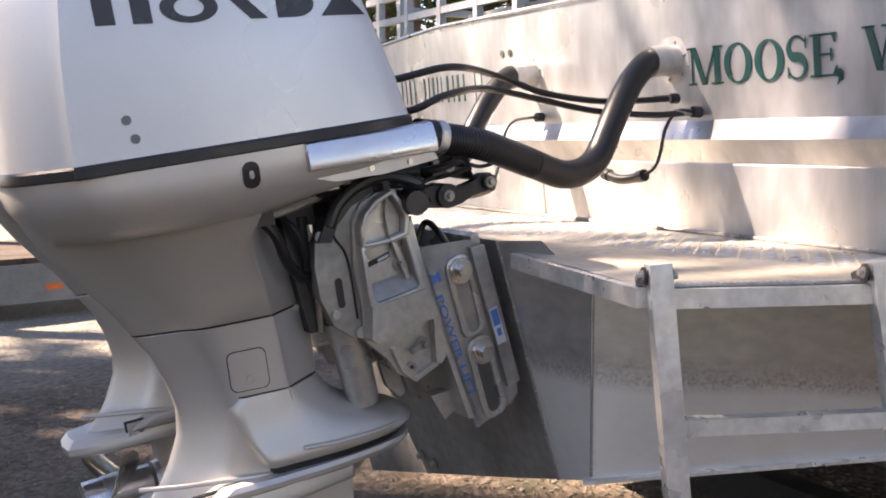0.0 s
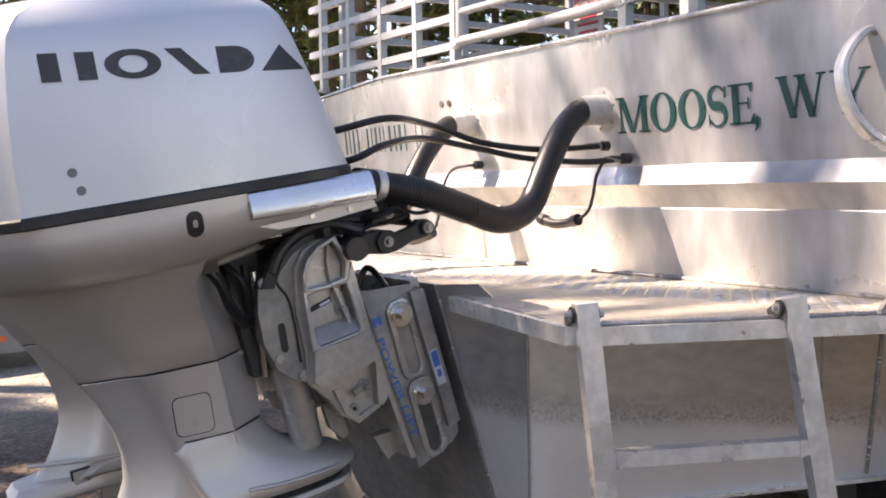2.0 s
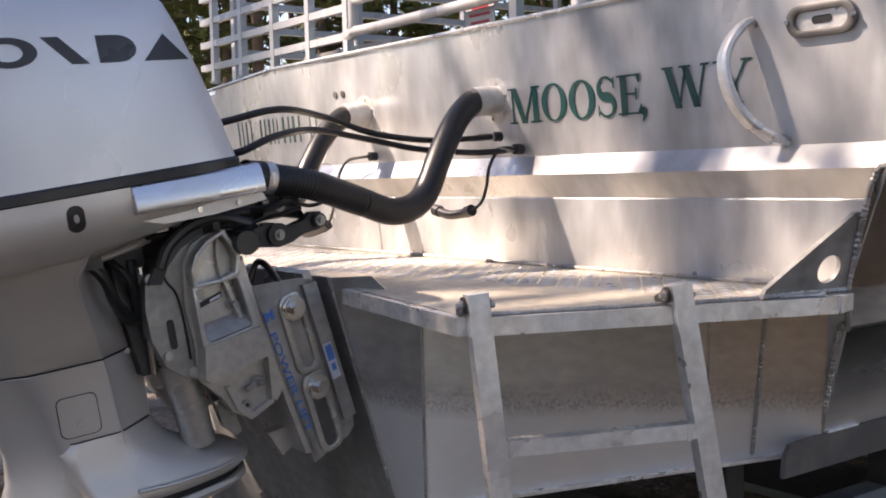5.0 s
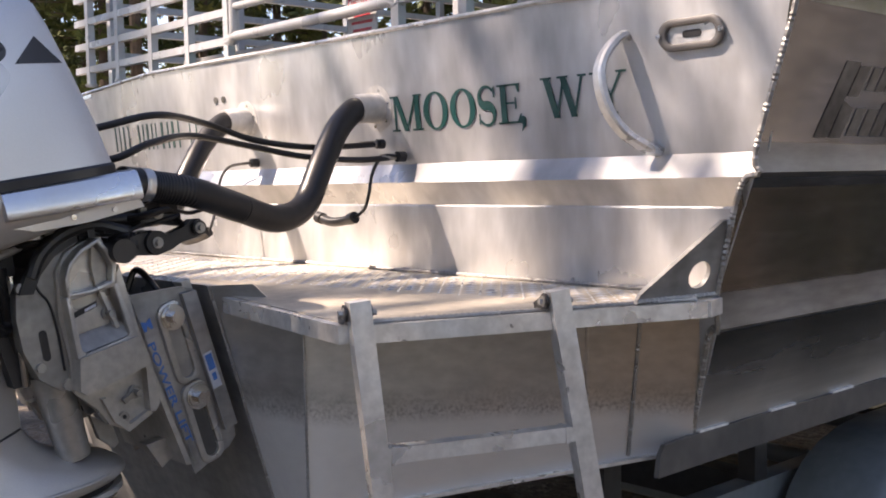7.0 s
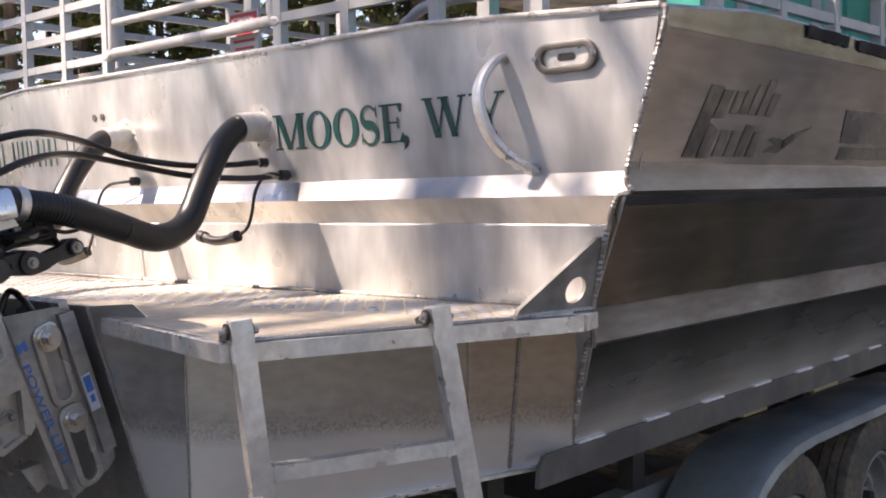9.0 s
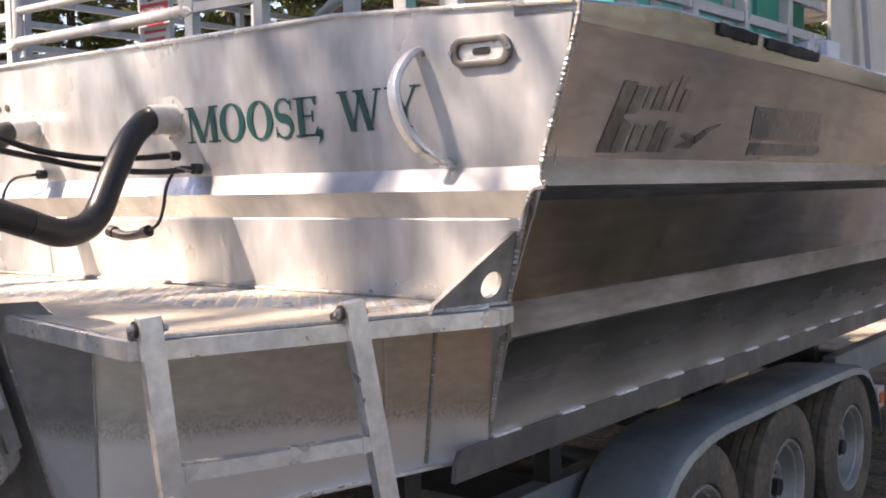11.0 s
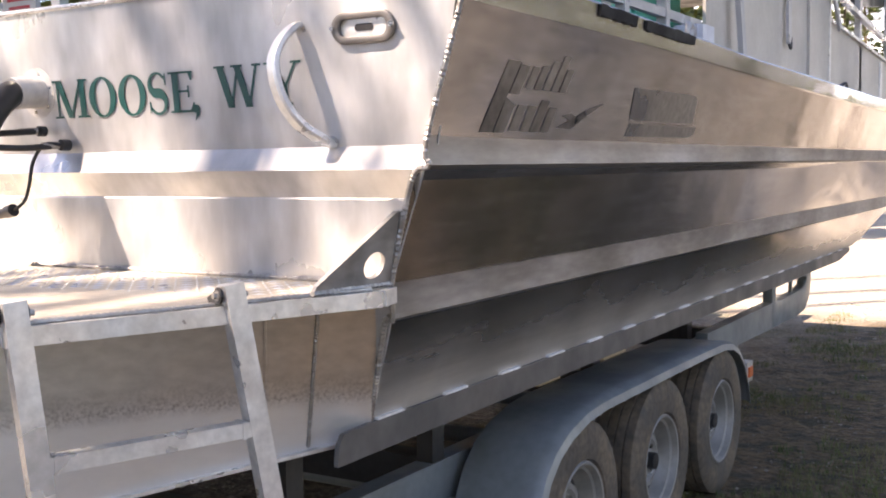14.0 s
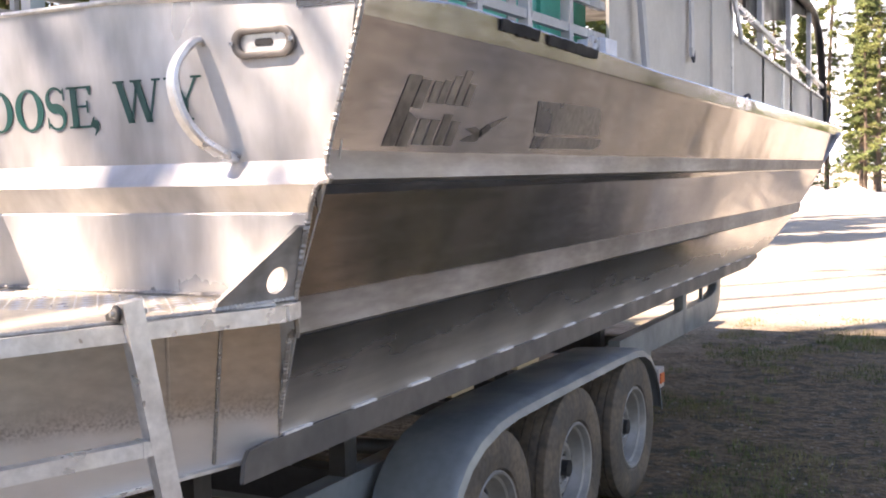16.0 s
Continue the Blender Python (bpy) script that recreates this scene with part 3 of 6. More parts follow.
for a, b in zip(EDGE, EDGE[1:]):
    for f in (lambda x: x, mirror):
        part("deck_edge", beam((f(a[0]), a[1], DECK_Z - 0.021), (f(b[0]), b[1], DECK_Z - 0.021), 0.040, 0.034, 0.006), TUBE, boat, "square aluminium tube edging")


def y_pod(z):
    return -0.70 + (1.278 - z) * 0.298


def on_skirt(s, t):
    """A point of the skirt: s from the pod to the hull's corner, t from its foot to the deck."""
    foot = Vector((-0.65, -0.608, 0.771)).lerp(Vector((-0.118, 0.085, 0.895)), s)
    head = Vector((-0.65, -0.611, 1.230)).lerp(Vector((-0.010, 0.01, 1.230)), s)
    return foot.lerp(head, t)


# pod: aft face, angled sides
pod_x = (-0.90, mirror(-0.90))
face = [(pod_x[0], 0.69), (pod_x[0], 1.281), (-2.25, 1.281), (-2.25, 0.325), (-1.17, 0.615)]
bm = skin([[(x, y_pod(z) + d, z) for x, z in face] for d in (0, 0.012)])
part("pod_face", soften(bm, 0.002), ALU_WET, boat, "thick aluminium motor pod plate")
for f in (lambda x: x, mirror):
    p = [(-0.90, y_pod(1.281), 1.281), (-0.90, y_pod(0.69), 0.69), (-0.65, -0.608, 0.771), (-0.65, -0.611, 1.230), (-0.74, -0.643, 1.257), (-0.782, -0.657, 1.289)]
    bm = skin([[(f(x), y, z) for x, y, z in p], [(f(x) + (-0.008 if f is not mirror else 0.008), y + 0.006, z) for x, y, z in p]])
    part("pod_side", bm, SKIRT, boat)
    rings = []
    for i in range(13):
        rows = [on_skirt(i / 12, k / 6) for k in range(7)]
        back = [p + Vector((-0.006, 0.005, 0)) for p in rows[::-1]]
        rings.append([(f(p.x), p.y, p.z) for p in rows + back])
    bm = skin(rings)
    part("deck_skirt", bm, SKIRT, boat, "stained aluminium skirt under the swim deck")
low = [(-0.90, y_pod(0.69), 0.69), (-0.65, -0.608, 0.771), (-0.118, 0.085, 0.895)]
low = low + [(MID, 0.085, 0.74), (MID, y_pod(0.54), 0.545), (-1.17, y_pod(0.615), 0.62)]
for f in (lambda x: x, mirror):
    bm = skin([[(f(x), y, z + d) for x, y, z in low] for d in (0, 0.008)])
    part("pod_bottom", bm, ALU_WET, boat)
for x, z in ((-1.722, 0.532), (-1.641, 0.526)):
    part("drain_plug", merge(disc((x, y_pod(z) - 0.004, z), (0, -1, -0.3), 0.017, 0.006, 16, 0.002), disc((x, y_pod(z) - 0.010, z - 0.002), (0, -1, -0.3), 0.009, 0.012, 6, 0.001)), CAST_DARK, boat)
part("pod_weld", bead([(-0.898, y_pod(1.281) - 0.002, 1.281), (-0.898, y_pod(0.69) - 0.002, 0.69)], 0.005, 0.012, 5), WELD, boat)
part("pod_top", box(mirror(-0.90), -0.90, -0.685, -0.60, 1.263, 1.268, 0.002), ALU_WET, boat)


# raised treads of the chequer plate, in rows of alternating bars
bm = bmesh.new()
for j in range(22):
    y = -0.775 + 0.034 * j
    lim = -0.235 + (y + 0.80) * 0.4 - 0.03
    x = -2.45
    k = 0
    while x < lim:
        if x > MID * 2 - lim and not (y < -0.80 + 0.196 * max(0, min(x, 2 * MID - x) * -1 - 0.235) + 0.03 or (y < -0.60 and mirror(-0.89) < x < -0.89)):
            t = 0.012 if (j + k) % 2 else -0.012
            d = 0.012
            a, c = Vector((x - d, y - t, DECK_Z - 0.002)), Vector((x + d, y + t, DECK_Z - 0.002))
            n = (c - a).cross(Vector((0, 0, 1))).normalized() * 0.0042
            v = [bm.verts.new(p) for p in (a, (a + c) / 2 + n, c, (a + c) / 2 - n, (a + c) / 2 + Vector((0, 0, 0.0032)))]
            for f in ((0, 1, 4), (1, 2, 4), (2, 3, 4), (3, 0, 4)):
                bm.faces.new([v[i] for i in f])
        x += 0.034
        k += 1
tread = part("tread_pattern", bm, TUBE, deck, "bright worn tread bars", smooth=False)
tread["kind"] = "stuff"
# weld and flange lines of the pod, skirt and deck
side_out = Vector((0.79, -0.61, 0)) * 0.002
part("seam_weld", bead([on_skirt(0.83, 0.02) + side_out, on_skirt(0.83, 0.98) + side_out], 0.0048, 0.010, 7), WELD, boat)
part("seam_weld", bead([on_skirt(0.72, 0.02) + side_out * 0.3, on_skirt(0.70, 0.98) + side_out * 0.3], 0.004, 0.03, 17), SKIRT, boat)
part("seam_weld", bead([(-0.648, -0.613, 0.78), (-0.648, -0.615, 1.21)], 0.003, 0.012, 8), ALU_WET, boat)
part("deck_weld", bead([(0.01, -0.017, DECK_Z + 0.002), (-2.88, -0.017, DECK_Z + 0.002)], 0.006, 0.014, 9), WELD, boat)
part("deck_weld", bead([(0.026, -0.10, DECK_Z), (-0.228, -0.79, DECK_Z)], 0.0045, 0.012, 10), WELD, boat)
part("skirt_flange", beam((-0.66, -0.625, 0.768), (-0.135, 0.055, 0.886), 0.03, 0.008, 0.002), TUBE, boat)
# gusset at the deck's corner, with its round hole: a plate whose front edge follows the hull's corner
GUS = [Vector((-0.020, -0.245, 1.262)), Vector((0.014, -0.018, 1.262)), Vector((0.064, -0.044, 1.424)), Vector((0.060, -0.060, 1.424)), Vector((-0.019, -0.238, 1.284))]
gus_x = (GUS[1] - GUS[0]).normalized()
gus_n = gus_x.cross(GUS[2] - GUS[0]).normalized()
gus_y = gus_n.cross(gus_x)
gus_flat = [Vector(((p - GUS[0]).dot(gus_x), (p - GUS[0]).dot(gus_y))) for p in GUS]
hole_c, hole_r = Vector((0.163, 0.053)), 0.030


def on_gusset_edge(d):
    """Where the way d from the hole's middle meets the plate's edge."""
    best = 9.0
    for a, b in zip(gus_flat, gus_flat[1:] + gus_flat[:1]):
        e, r = b - a, a - hole_c
        den = d.x * e.y - d.y * e.x
        if abs(den) > 1e-9:
            t, k = (r.x * e.y - r.y * e.x) / den, (r.x * d.y - r.y * d.x) / den
            if t > 0 and -1e-6 <= k <= 1 + 1e-6:
                best = min(best, t)
    return hole_c + d * best


angles = sorted([2 * math.pi * i / 48 for i in range(48)] + [math.atan2(*(p - hole_c).yx) % (2 * math.pi) for p in gus_flat])
ways = [Vector((math.cos(a), math.sin(a))) for a in angles]
for side in (1, -1):
    rings = []
    for pts, depth in (([on_gusset_edge(d) for d in ways], 0.005), ([on_gusset_edge(d) for d in ways], -0.005), ([hole_c + d * hole_r for d in ways], -0.005), ([hole_c + d * hole_r for d in ways], 0.005)):
        rings.append([GUS[0] + gus_x * p.x + gus_y * p.y + gus_n * depth for p in pts])
    bm = skin(rings + [rings[0]], caps=False)
    bmesh.ops.remove_doubles(bm, verts=bm.verts, dist=1e-6)
    if side < 0:
        moved(bm, Matrix.Translation((2 * MID, 0, 0)) @ Matrix.Diagonal((-1, 1, 1, 1)))
    part("gusset", bm, ALU_WET, boat, "triangular gusset plate with a round hole", smooth=False)
    flip = (lambda p: (mirror(p.x), p.y, p.z)) if side < 0 else (lambda p: tuple(p))
    part("gusset_weld", bead([flip(GUS[0] + Vector((0.004, 0, 0.004))), flip(GUS[1] + Vector((0.004, 0, 0.004)))], 0.006, 0.012, 11), WELD, boat)
    part("gusset_weld", bead([flip(GUS[1] + Vector((0.006, 0, 0))), flip(GUS[2] + Vector((0.006, 0, 0)))], 0.0065, 0.013, 12), WELD, boat)
# ---- outboard motors ----
def smooth_outline(pts, steps=5):
    """A closed smooth outline through half an outline and its mirror image. pts: (u, v), v falling to 0 at both ends."""
    full = list(pts) + [(u, -v) for u, v in pts[-2:0:-1]]
    n = len(full)
    out = []
    for i in range(n):
        a, b, c, d = (Vector(full[(i + k) % n]).to_3d() for k in (-1, 0, 1, 2))
        for k in range(steps):
            t = k / steps
            p = 0.5 * (2 * b + (c - a) * t + (2 * a - 5 * b + 4 * c - d) * t * t + (3 * b - a - 3 * c + d) * t ** 3)
            out.append((p.x, p.y))
    return out


def cowl_ring(w, fwd, aft, half, steps=4, crease=True):
    mid = (fwd + aft) / 2
    h = [(fwd, 0), (fwd - 0.004, half * 0.45), (fwd - 0.025, half * 0.82), (fwd - 0.085, half * 0.985), (mid, half)]
    h += [(aft + 0.13, half * 0.97), (aft + 0.115, half * 0.94)] if crease else [(aft + 0.17, half * 0.965), (aft + 0.09, half * 0.86)]
    h += [(aft + 0.03, half * 0.62), (aft + 0.006, half * 0.35), (aft, 0)]
    return [(v, u, w) for u, v in smooth_outline(h, steps)]


def leg_ring(w, rear, fold, lead, half, nose):
    h = [(lead, 0), (lead - 0.002, nose * 0.9), (lead - 0.008, nose), (fold + 0.006, half * 0.975), (fold - 0.004, half), ((rear + fold) / 2, half * 0.80), (rear + 0.09, half * 0.52), (rear + 0.03, half * 0.25), (rear + 0.006, half * 0.11), (rear, 0)]
    return [(v, u, w) for u, v in smooth_outline(h, 4)]


from mathutils.bvhtree import BVHTree


def on_side(tree, u, w, lift=0.001, start=1.0):
    """The point of a surface met from the starboard side at (u, w)."""
    hit = tree.ray_cast(Vector((start, u, w)), Vector((-1, 0, 0)))
    return Vector((hit[0].x + lift, u, w)) if hit[0] else None


def patch(tree, outline, lift=0.0015, depth=0.002, rows=1):
    """A thin flat shape laid on a surface seen from starboard: outline of (u, w), fanned round its middle."""
    pts = [on_side(tree, u, w, lift) for u, w in outline]
    if any(p is None for p in pts):
        return None
    bm = bmesh.new()
    top = [bm.verts.new(p) for p in pts]
    low = [bm.verts.new(p - Vector((depth + lift, 0, 0))) for p in pts]
    n = len(pts)
    for i in range(n):
        bm.faces.new((top[i], top[(i + 1) % n], low[(i + 1) % n], low[i]))
    c = sum(pts, Vector()) / n
    h = on_side(tree, c.y, c.z, lift)
    if h is not None and n > 4:
        mid = bm.verts.new(h)
        for i in range(n):
            bm.faces.new((top[i], top[(i + 1) % n], mid))
    else:
        bm.faces.new(top)
    return bm


def fine(outline, step=0.012):
    """The same outline with points no further apart than step."""
    out = []
    for a, b in zip(outline, outline[1:] + outline[:1]):
        a, b = Vector(a), Vector(b)
        k = max(1, int((b - a).length / step))
        out += [tuple(a.lerp(b, i / k)) for i in range(k)]
    return out


def rounded(u0, u1, w0, w1, r, n=5):
    out = []
    for cu, cw, a0 in ((u1 - r, w1 - r, 0), (u0 + r, w1 - r, 90), (u0 + r, w0 + r, 180), (u1 - r, w0 + r, 270)):
        for i in range(n + 1):
            a = radians(a0 + 90 * i / n)
            out.append((cu + r * math.cos(a), cw + r * math.sin(a)))
    return out


def outboard(m, label):
    mo = thing("outboard_motor", label, "outboard motor", m, "twin outboard motors")
    # upper cowl with a domed top
    rings = [cowl_ring(0.008, 0.415, -0.415, 0.292), cowl_ring(0.10, 0.395, -0.412, 0.290), cowl_ring(0.20, 0.368, -0.405, 0.286), cowl_ring(0.30, 0.338, -0.392, 0.280),
             cowl_ring(0.345, 0.320, -0.382, 0.275), cowl_ring(0.364, 0.306, -0.372, 0.266), cowl_ring(0.385, 0.285, -0.355, 0.250), cowl_ring(0.41, 0.24, -0.31, 0.215),
             cowl_ring(0.428, 0.17, -0.25, 0.165), cowl_ring(0.436, 0.08, -0.16, 0.09)]
    bm = skin(rings)
    tree = BVHTree.FromBMesh(bm)
    cowl = part("cowl", bm, SILVER, mo, "silver painted engine cowl", angle=50)
    # maker's mark as plain dark shapes: two bars, a ring, a leaning slab, a half disc and a wedge
    def at(u, h):
        return (u, 0.255 - (u + 0.231) * 0.0587 + h)
    marks = []
    for u0 in (-0.222, -0.155):
        marks.append([at(u0, 0), at(u0 + 0.036, 0), at(u0 + 0.036, 0.054), at(u0, 0.054)])
    marks.append([at(0.017, 0.054), at(0.050, 0.054), at(0.102, 0.0), at(0.068, 0.0)])
    marks.append([at(0.122, 0), at(0.122, 0.054)] + [at(0.160 + 0.040 * math.cos(radians(a)), 0.027 + 0.027 * math.sin(radians(a))) for a in range(90, -91, -15)])
    marks.append([at(0.212, 0), at(0.262, 0.054), at(0.312, 0)])
    for mk in marks:
        b2 = patch(tree, fine(mk))
        if b2:
            part("mark", b2, CHARCOAL, cowl)
    segs = 28
    bm = bmesh.new()
    inner, outer2 = [], []
    for i in range(segs):
        a = 2 * math.pi * i / segs
        inner.append(bm.verts.new(on_side(tree, *at(-0.048 + 0.028 * math.cos(a), 0.027 + 0.017 * math.sin(a)), 0.0016)))
        outer2.append(bm.verts.new(on_side(tree, *at(-0.048 + 0.055 * math.cos(a), 0.027 + 0.029 * math.sin(a)), 0.0016)))
    for i in range(segs):
        j = (i + 1) % segs
        bm.faces.new((inner[i], inner[j], outer2[j], outer2[i]))
    part("mark", bm, CHARCOAL, cowl)
    for u, w in ((-0.200, 0.081), (-0.190, 0.045)):
        p = on_side(tree, u, w, -0.002)
        part("screw", merge(disc(p, (1, 0, 0), 0.009, 0.004, 18, 0.001), disc(p + Vector((0.004, 0, 0)), (1, 0, 0), 0.004, 0.001, 6, 0)), GALV, cowl)
    part("cowl_seal", skin([cowl_ring(-0.014, 0.416, -0.416, 0.293), cowl_ring(-0.011, 0.419, -0.419, 0.297), cowl_ring(0.006, 0.419, -0.419, 0.297), cowl_ring(0.011, 0.416, -0.416, 0.293)]), DARK, mo, "black rubber seal band")
    rings = [cowl_ring(w, fwd, aft, half, 4, False) for w, fwd, aft, half in (
        (-0.012, 0.413, -0.413, 0.291), (-0.04, 0.428, -0.410, 0.292), (-0.066, 0.430, -0.405, 0.290), (-0.084, 0.39, -0.395, 0.284), (-0.102, 0.31, -0.385, 0.274), (-0.122, 0.21, -0.372, 0.258), (-0.142, 0.12, -0.36, 0.236))]
    bm = skin(rings)
    tree2 = BVHTree.FromBMesh(bm)
    low = part("lower_cowl", bm, BRONZE, mo, "champagne-silver lower cowl", angle=50)
    p = on_side(tree2, 0.015, -0.056, -0.003)
    b2 = patch(tree2, rounded(-0.002, 0.032, -0.083, -0.030, 0.016), 0.003, 0.004)
    part("latch_cup", b2, DARK, low, "black oval latch cup")
    b2 = patch(tree2, rounded(0.010, 0.020, -0.064, -0.048, 0.005), 0.0045, 0.002)
    part("latch_button", b2, CAST, low)
    # polished air duct under the seal, with rivets
    duct = []
    for u, k in ((0.130, 0.2), (0.132, 1.0), (0.20, 1.02), (0.30, 1.04), (0.40, 1.06), (0.418, 1.06), (0.420, 0.8)):
        drop = -0.040 - 0.008 * (u - 0.13)
        duct.append([(0.283 + k * dx, u, drop + k * dw) for dx, dw in ((-0.02, 0.031), (0.008, 0.029), (0.015, 0.024), (0.021, 0.008), (0.0245, -0.010), (0.0255, -0.022), (0.024, -0.027), (0.016, -0.030), (-0.02, -0.031))])
    du = part("air_duct", soften(skin(duct), 0.0015), CHROME, mo, "polished metal air duct", angle=30)
    lip = [(0.128, -0.070), (0.42, -0.074), (0.428, -0.092), (0.30, -0.102), (0.19, -0.100), (0.132, -0.082)]
    part("duct_flange", slab(lip, "x", 0.248, 0.284, 0.012), BRONZE, du)
    for u in (0.27, 0.36):
        part("rivet", disc((0.282, u, -0.086), (1, 0, 0), 0.006, 0.008, 10, 0.002), STEEL, du)
    # leg covers
    leg = [leg_ring(-0.10, -0.388, 0.05, 0.12, 0.262, 0.14), leg_ring(-0.14, -0.368, 0.03, 0.10, 0.235, 0.12), leg_ring(-0.19, -0.338, 0.012, 0.12, 0.197, 0.08), leg_ring(-0.25, -0.296, 0.03, 0.15, 0.160, 0.06),
           leg_ring(-0.31, -0.25, 0.05, 0.17, 0.130, 0.05), leg_ring(-0.3725, -0.2135, 0.06, 0.172, 0.120, 0.05), leg_ring(-0.3745, -0.211, 0.058, 0.170, 0.117, 0.048)]
    part("leg_seam", skin([leg_ring(-0.3718, -0.2145, 0.0605, 0.1725, 0.1210, 0.0508), leg_ring(-0.3750, -0.2120, 0.0605, 0.1725, 0.1206, 0.0508), leg_ring(-0.3762, -0.2112, 0.0600, 0.1720, 0.1200, 0.0500)], caps=False), DARK, mo, "dark gap between the leg covers")
    part("upper_leg_cover", skin(leg), BRONZE, mo, angle=75)
    leg = [leg_ring(-0.3755, -0.210, 0.058, 0.17, 0.117, 0.048), leg_ring(-0.378, -0.2105, 0.06, 0.171, 0.119, 0.05), leg_ring(-0.43, -0.181, 0.067, 0.17, 0.114, 0.05), leg_ring(-0.50, -0.158, 0.07, 0.167, 0.112, 0.05), leg_ring(-0.555, -0.150, 0.075, 0.165, 0.112, 0.05),
           leg_ring(-0.61, -0.157, 0.08, 0.17, 0.112, 0.05), leg_ring(-0.67, -0.186, 0.08, 0.18, 0.11, 0.05), leg_ring(-0.705, -0.208, 0.08, 0.19, 0.108, 0.045), leg_ring(-0.735, -0.236, 0.08, 0.2, 0.108, 0.04), leg_ring(-0.768, -0.27, 0.08, 0.2, 0.106, 0.04)]
    bm = skin(leg)
    tree3 = BVHTree.FromBMesh(bm)
    lc = part("lower_leg_cover", bm, BRONZE, mo, angle=30)
    hatch = fine(rounded(-0.043, 0.036, -0.527, -0.440, 0.014), 0.008)
    part("hatch_gap", patch(tree3, fine(rounded(-0.0452, 0.0382, -0.5292, -0.4378, 0.015), 0.008), 0.0008, 0.004), DARK, lc)
    part("hatch", patch(tree3, hatch, 0.0022, 0.006), BRONZE, lc)
    part("hatch_screw", disc(on_side(tree3, -0.002, -0.502, 0.001), (1, 0, 0), 0.0085, 0.0035, 18, 0.001), CAST, lc)
    for u, w in ((0.135, -0.352), (0.150, -0.555)):
        h = on_side(tree3 if w < -0.4 else tree3, u, min(w, -0.38), 0.0)
        part("leg_screw", disc(h, (1, 0, 0), 0.007, 0.006, 14, 0.002), CAST, lc)
    # apron casting that spreads forward over the splash plate
    def apron(w, rear, lead, half):
        mid = (rear + lead) / 2
        h = [(lead, 0), (lead - 0.012, half * 0.45), (lead - 0.07, half * 0.85), (mid, half), (rear + 0.05, half * 0.93), (rear, half * 0.8), (rear - 0.004, 0)]
        return [(v, u, w) for u, v in smooth_outline(h, 4)]
    rings = [apron(-0.543, -0.03, 0.172, 0.114), apron(-0.565, -0.05, 0.182, 0.115), apron(-0.595, -0.045, 0.206, 0.119), apron(-0.622, -0.04, 0.245, 0.126), apron(-0.648, -0.03, 0.315, 0.137), apron(-0.668, -0.02, 0.364, 0.147), apron(-0.684, -0.015, 0.383, 0.152), apron(-0.694, -0.01, 0.385, 0.152), apron(-0.704, 0.0, 0.372, 0.146)]
    part("apron_seam", skin([apron(-0.5395, -0.032, 0.1725, 0.1143), apron(-0.5425, -0.032, 0.1732, 0.1148)]), DARK, mo)
    part("leg_apron", skin(rings), BRONZE, mo, angle=40)
    part("apron_gap", skin([apron(-0.702, 0.01, 0.362, 0.138), apron(-0.722, 0.01, 0.357, 0.136)]), DARK, mo)
    part("apron_rib", tube([(0.150, 0.075, -0.672), (0.159, 0.16, -0.678), (0.150, 0.26, -0.682), (0.115, 0.325, -0.684)], 0.005, 8), BRONZE, mo)
    rings = [apron(-0.722, -0.10, 0.372, 0.145), apron(-0.732, -0.12, 0.372, 0.150), apron(-0.742, -0.14, 0.355, 0.148), apron(-0.755, -0.16, 0.29, 0.115), apron(-0.80, -0.17, 0.25, 0.07)]
    part("splash_plate", skin(rings), BRONZE, mo, angle=30)
    # anti-ventilation plate, trim tab and gearcase
    pl = [(-0.325, 0.0), (-0.318, 0.06), (-0.22, 0.105), (0.05, 0.12), (0.2, 0.09), (0.25, 0.0)]
    pts2 = pl + [(u, -v) for u, v in pl[-2:0:-1]]
    bm = skin([[(v * 0.92, u + 0.004, -0.798) for u, v in pts2], [(v * 0.99, u, -0.790) for u, v in pts2], [(v, u, -0.772) for u, v in pts2], [(v * 0.93, u + 0.02, -0.752) for u, v in pts2]])
    plate = part("ventilation_plate", bm, BRONZE, mo, angle=30)
    part("anode_frame", box(0.088, 0.101, -0.168, -0.090, -0.776, -0.727, 0.003), DARK, plate)
    part("anode", box(0.094, 0.106, -0.163, -0.095, -0.772, -0.731, 0.003), FITTING, plate, "grey anode block")
    part("plate_rib", tube([(0.030, -0.262, -0.700), (0.078, -0.16, -0.706), (0.098, -0.02, -0.722), (0.10, 0.06, -0.73)], 0.006, 8), BRONZE, plate)
    part("anode_screw", disc((0.106, -0.128, -0.752), (1, 0, 0), 0.009, 0.003, 12, 0.001), STEEL, plate)
    part("trim_tab", slab([(-0.315, -0.77), (-0.24, -0.77), (-0.25, -0.81), (-0.30, -0.80)], "x", -0.006, 0.006, 0.003), CAST, plate)
    rings = []
    for u, r in ((-0.10, 0.058), (-0.06, 0.068), (0.0, 0.074), (0.12, 0.070), (0.22, 0.052), (0.28, 0.025), (0.295, 0.005)):
        rings.append([(r * math.cos(a), u, -0.945 + r * math.sin(a)) for a in (2 * math.pi * i / 20 for i in range(20))])
    part("gearcase", skin(rings), BRONZE, mo)
    part("strut", slab([(-0.09, -0.76), (0.22, -0.76), (0.20, -0.95), (-0.08, -0.95)], "x", -0.042, 0.042, 0.03), BRONZE, mo)
    part("skeg", slab([(-0.15, -0.99), (0.12, -1.0), (-0.06, -1.17), (-0.15, -1.17)], "x", -0.008, 0.008, 0.004), BRONZE, mo)
    # propeller: hub and three twisted blades
    pr = new("propeller")
    pr.parent = mo
    pr["label"] = "three-bladed stainless propeller"
    rings = []
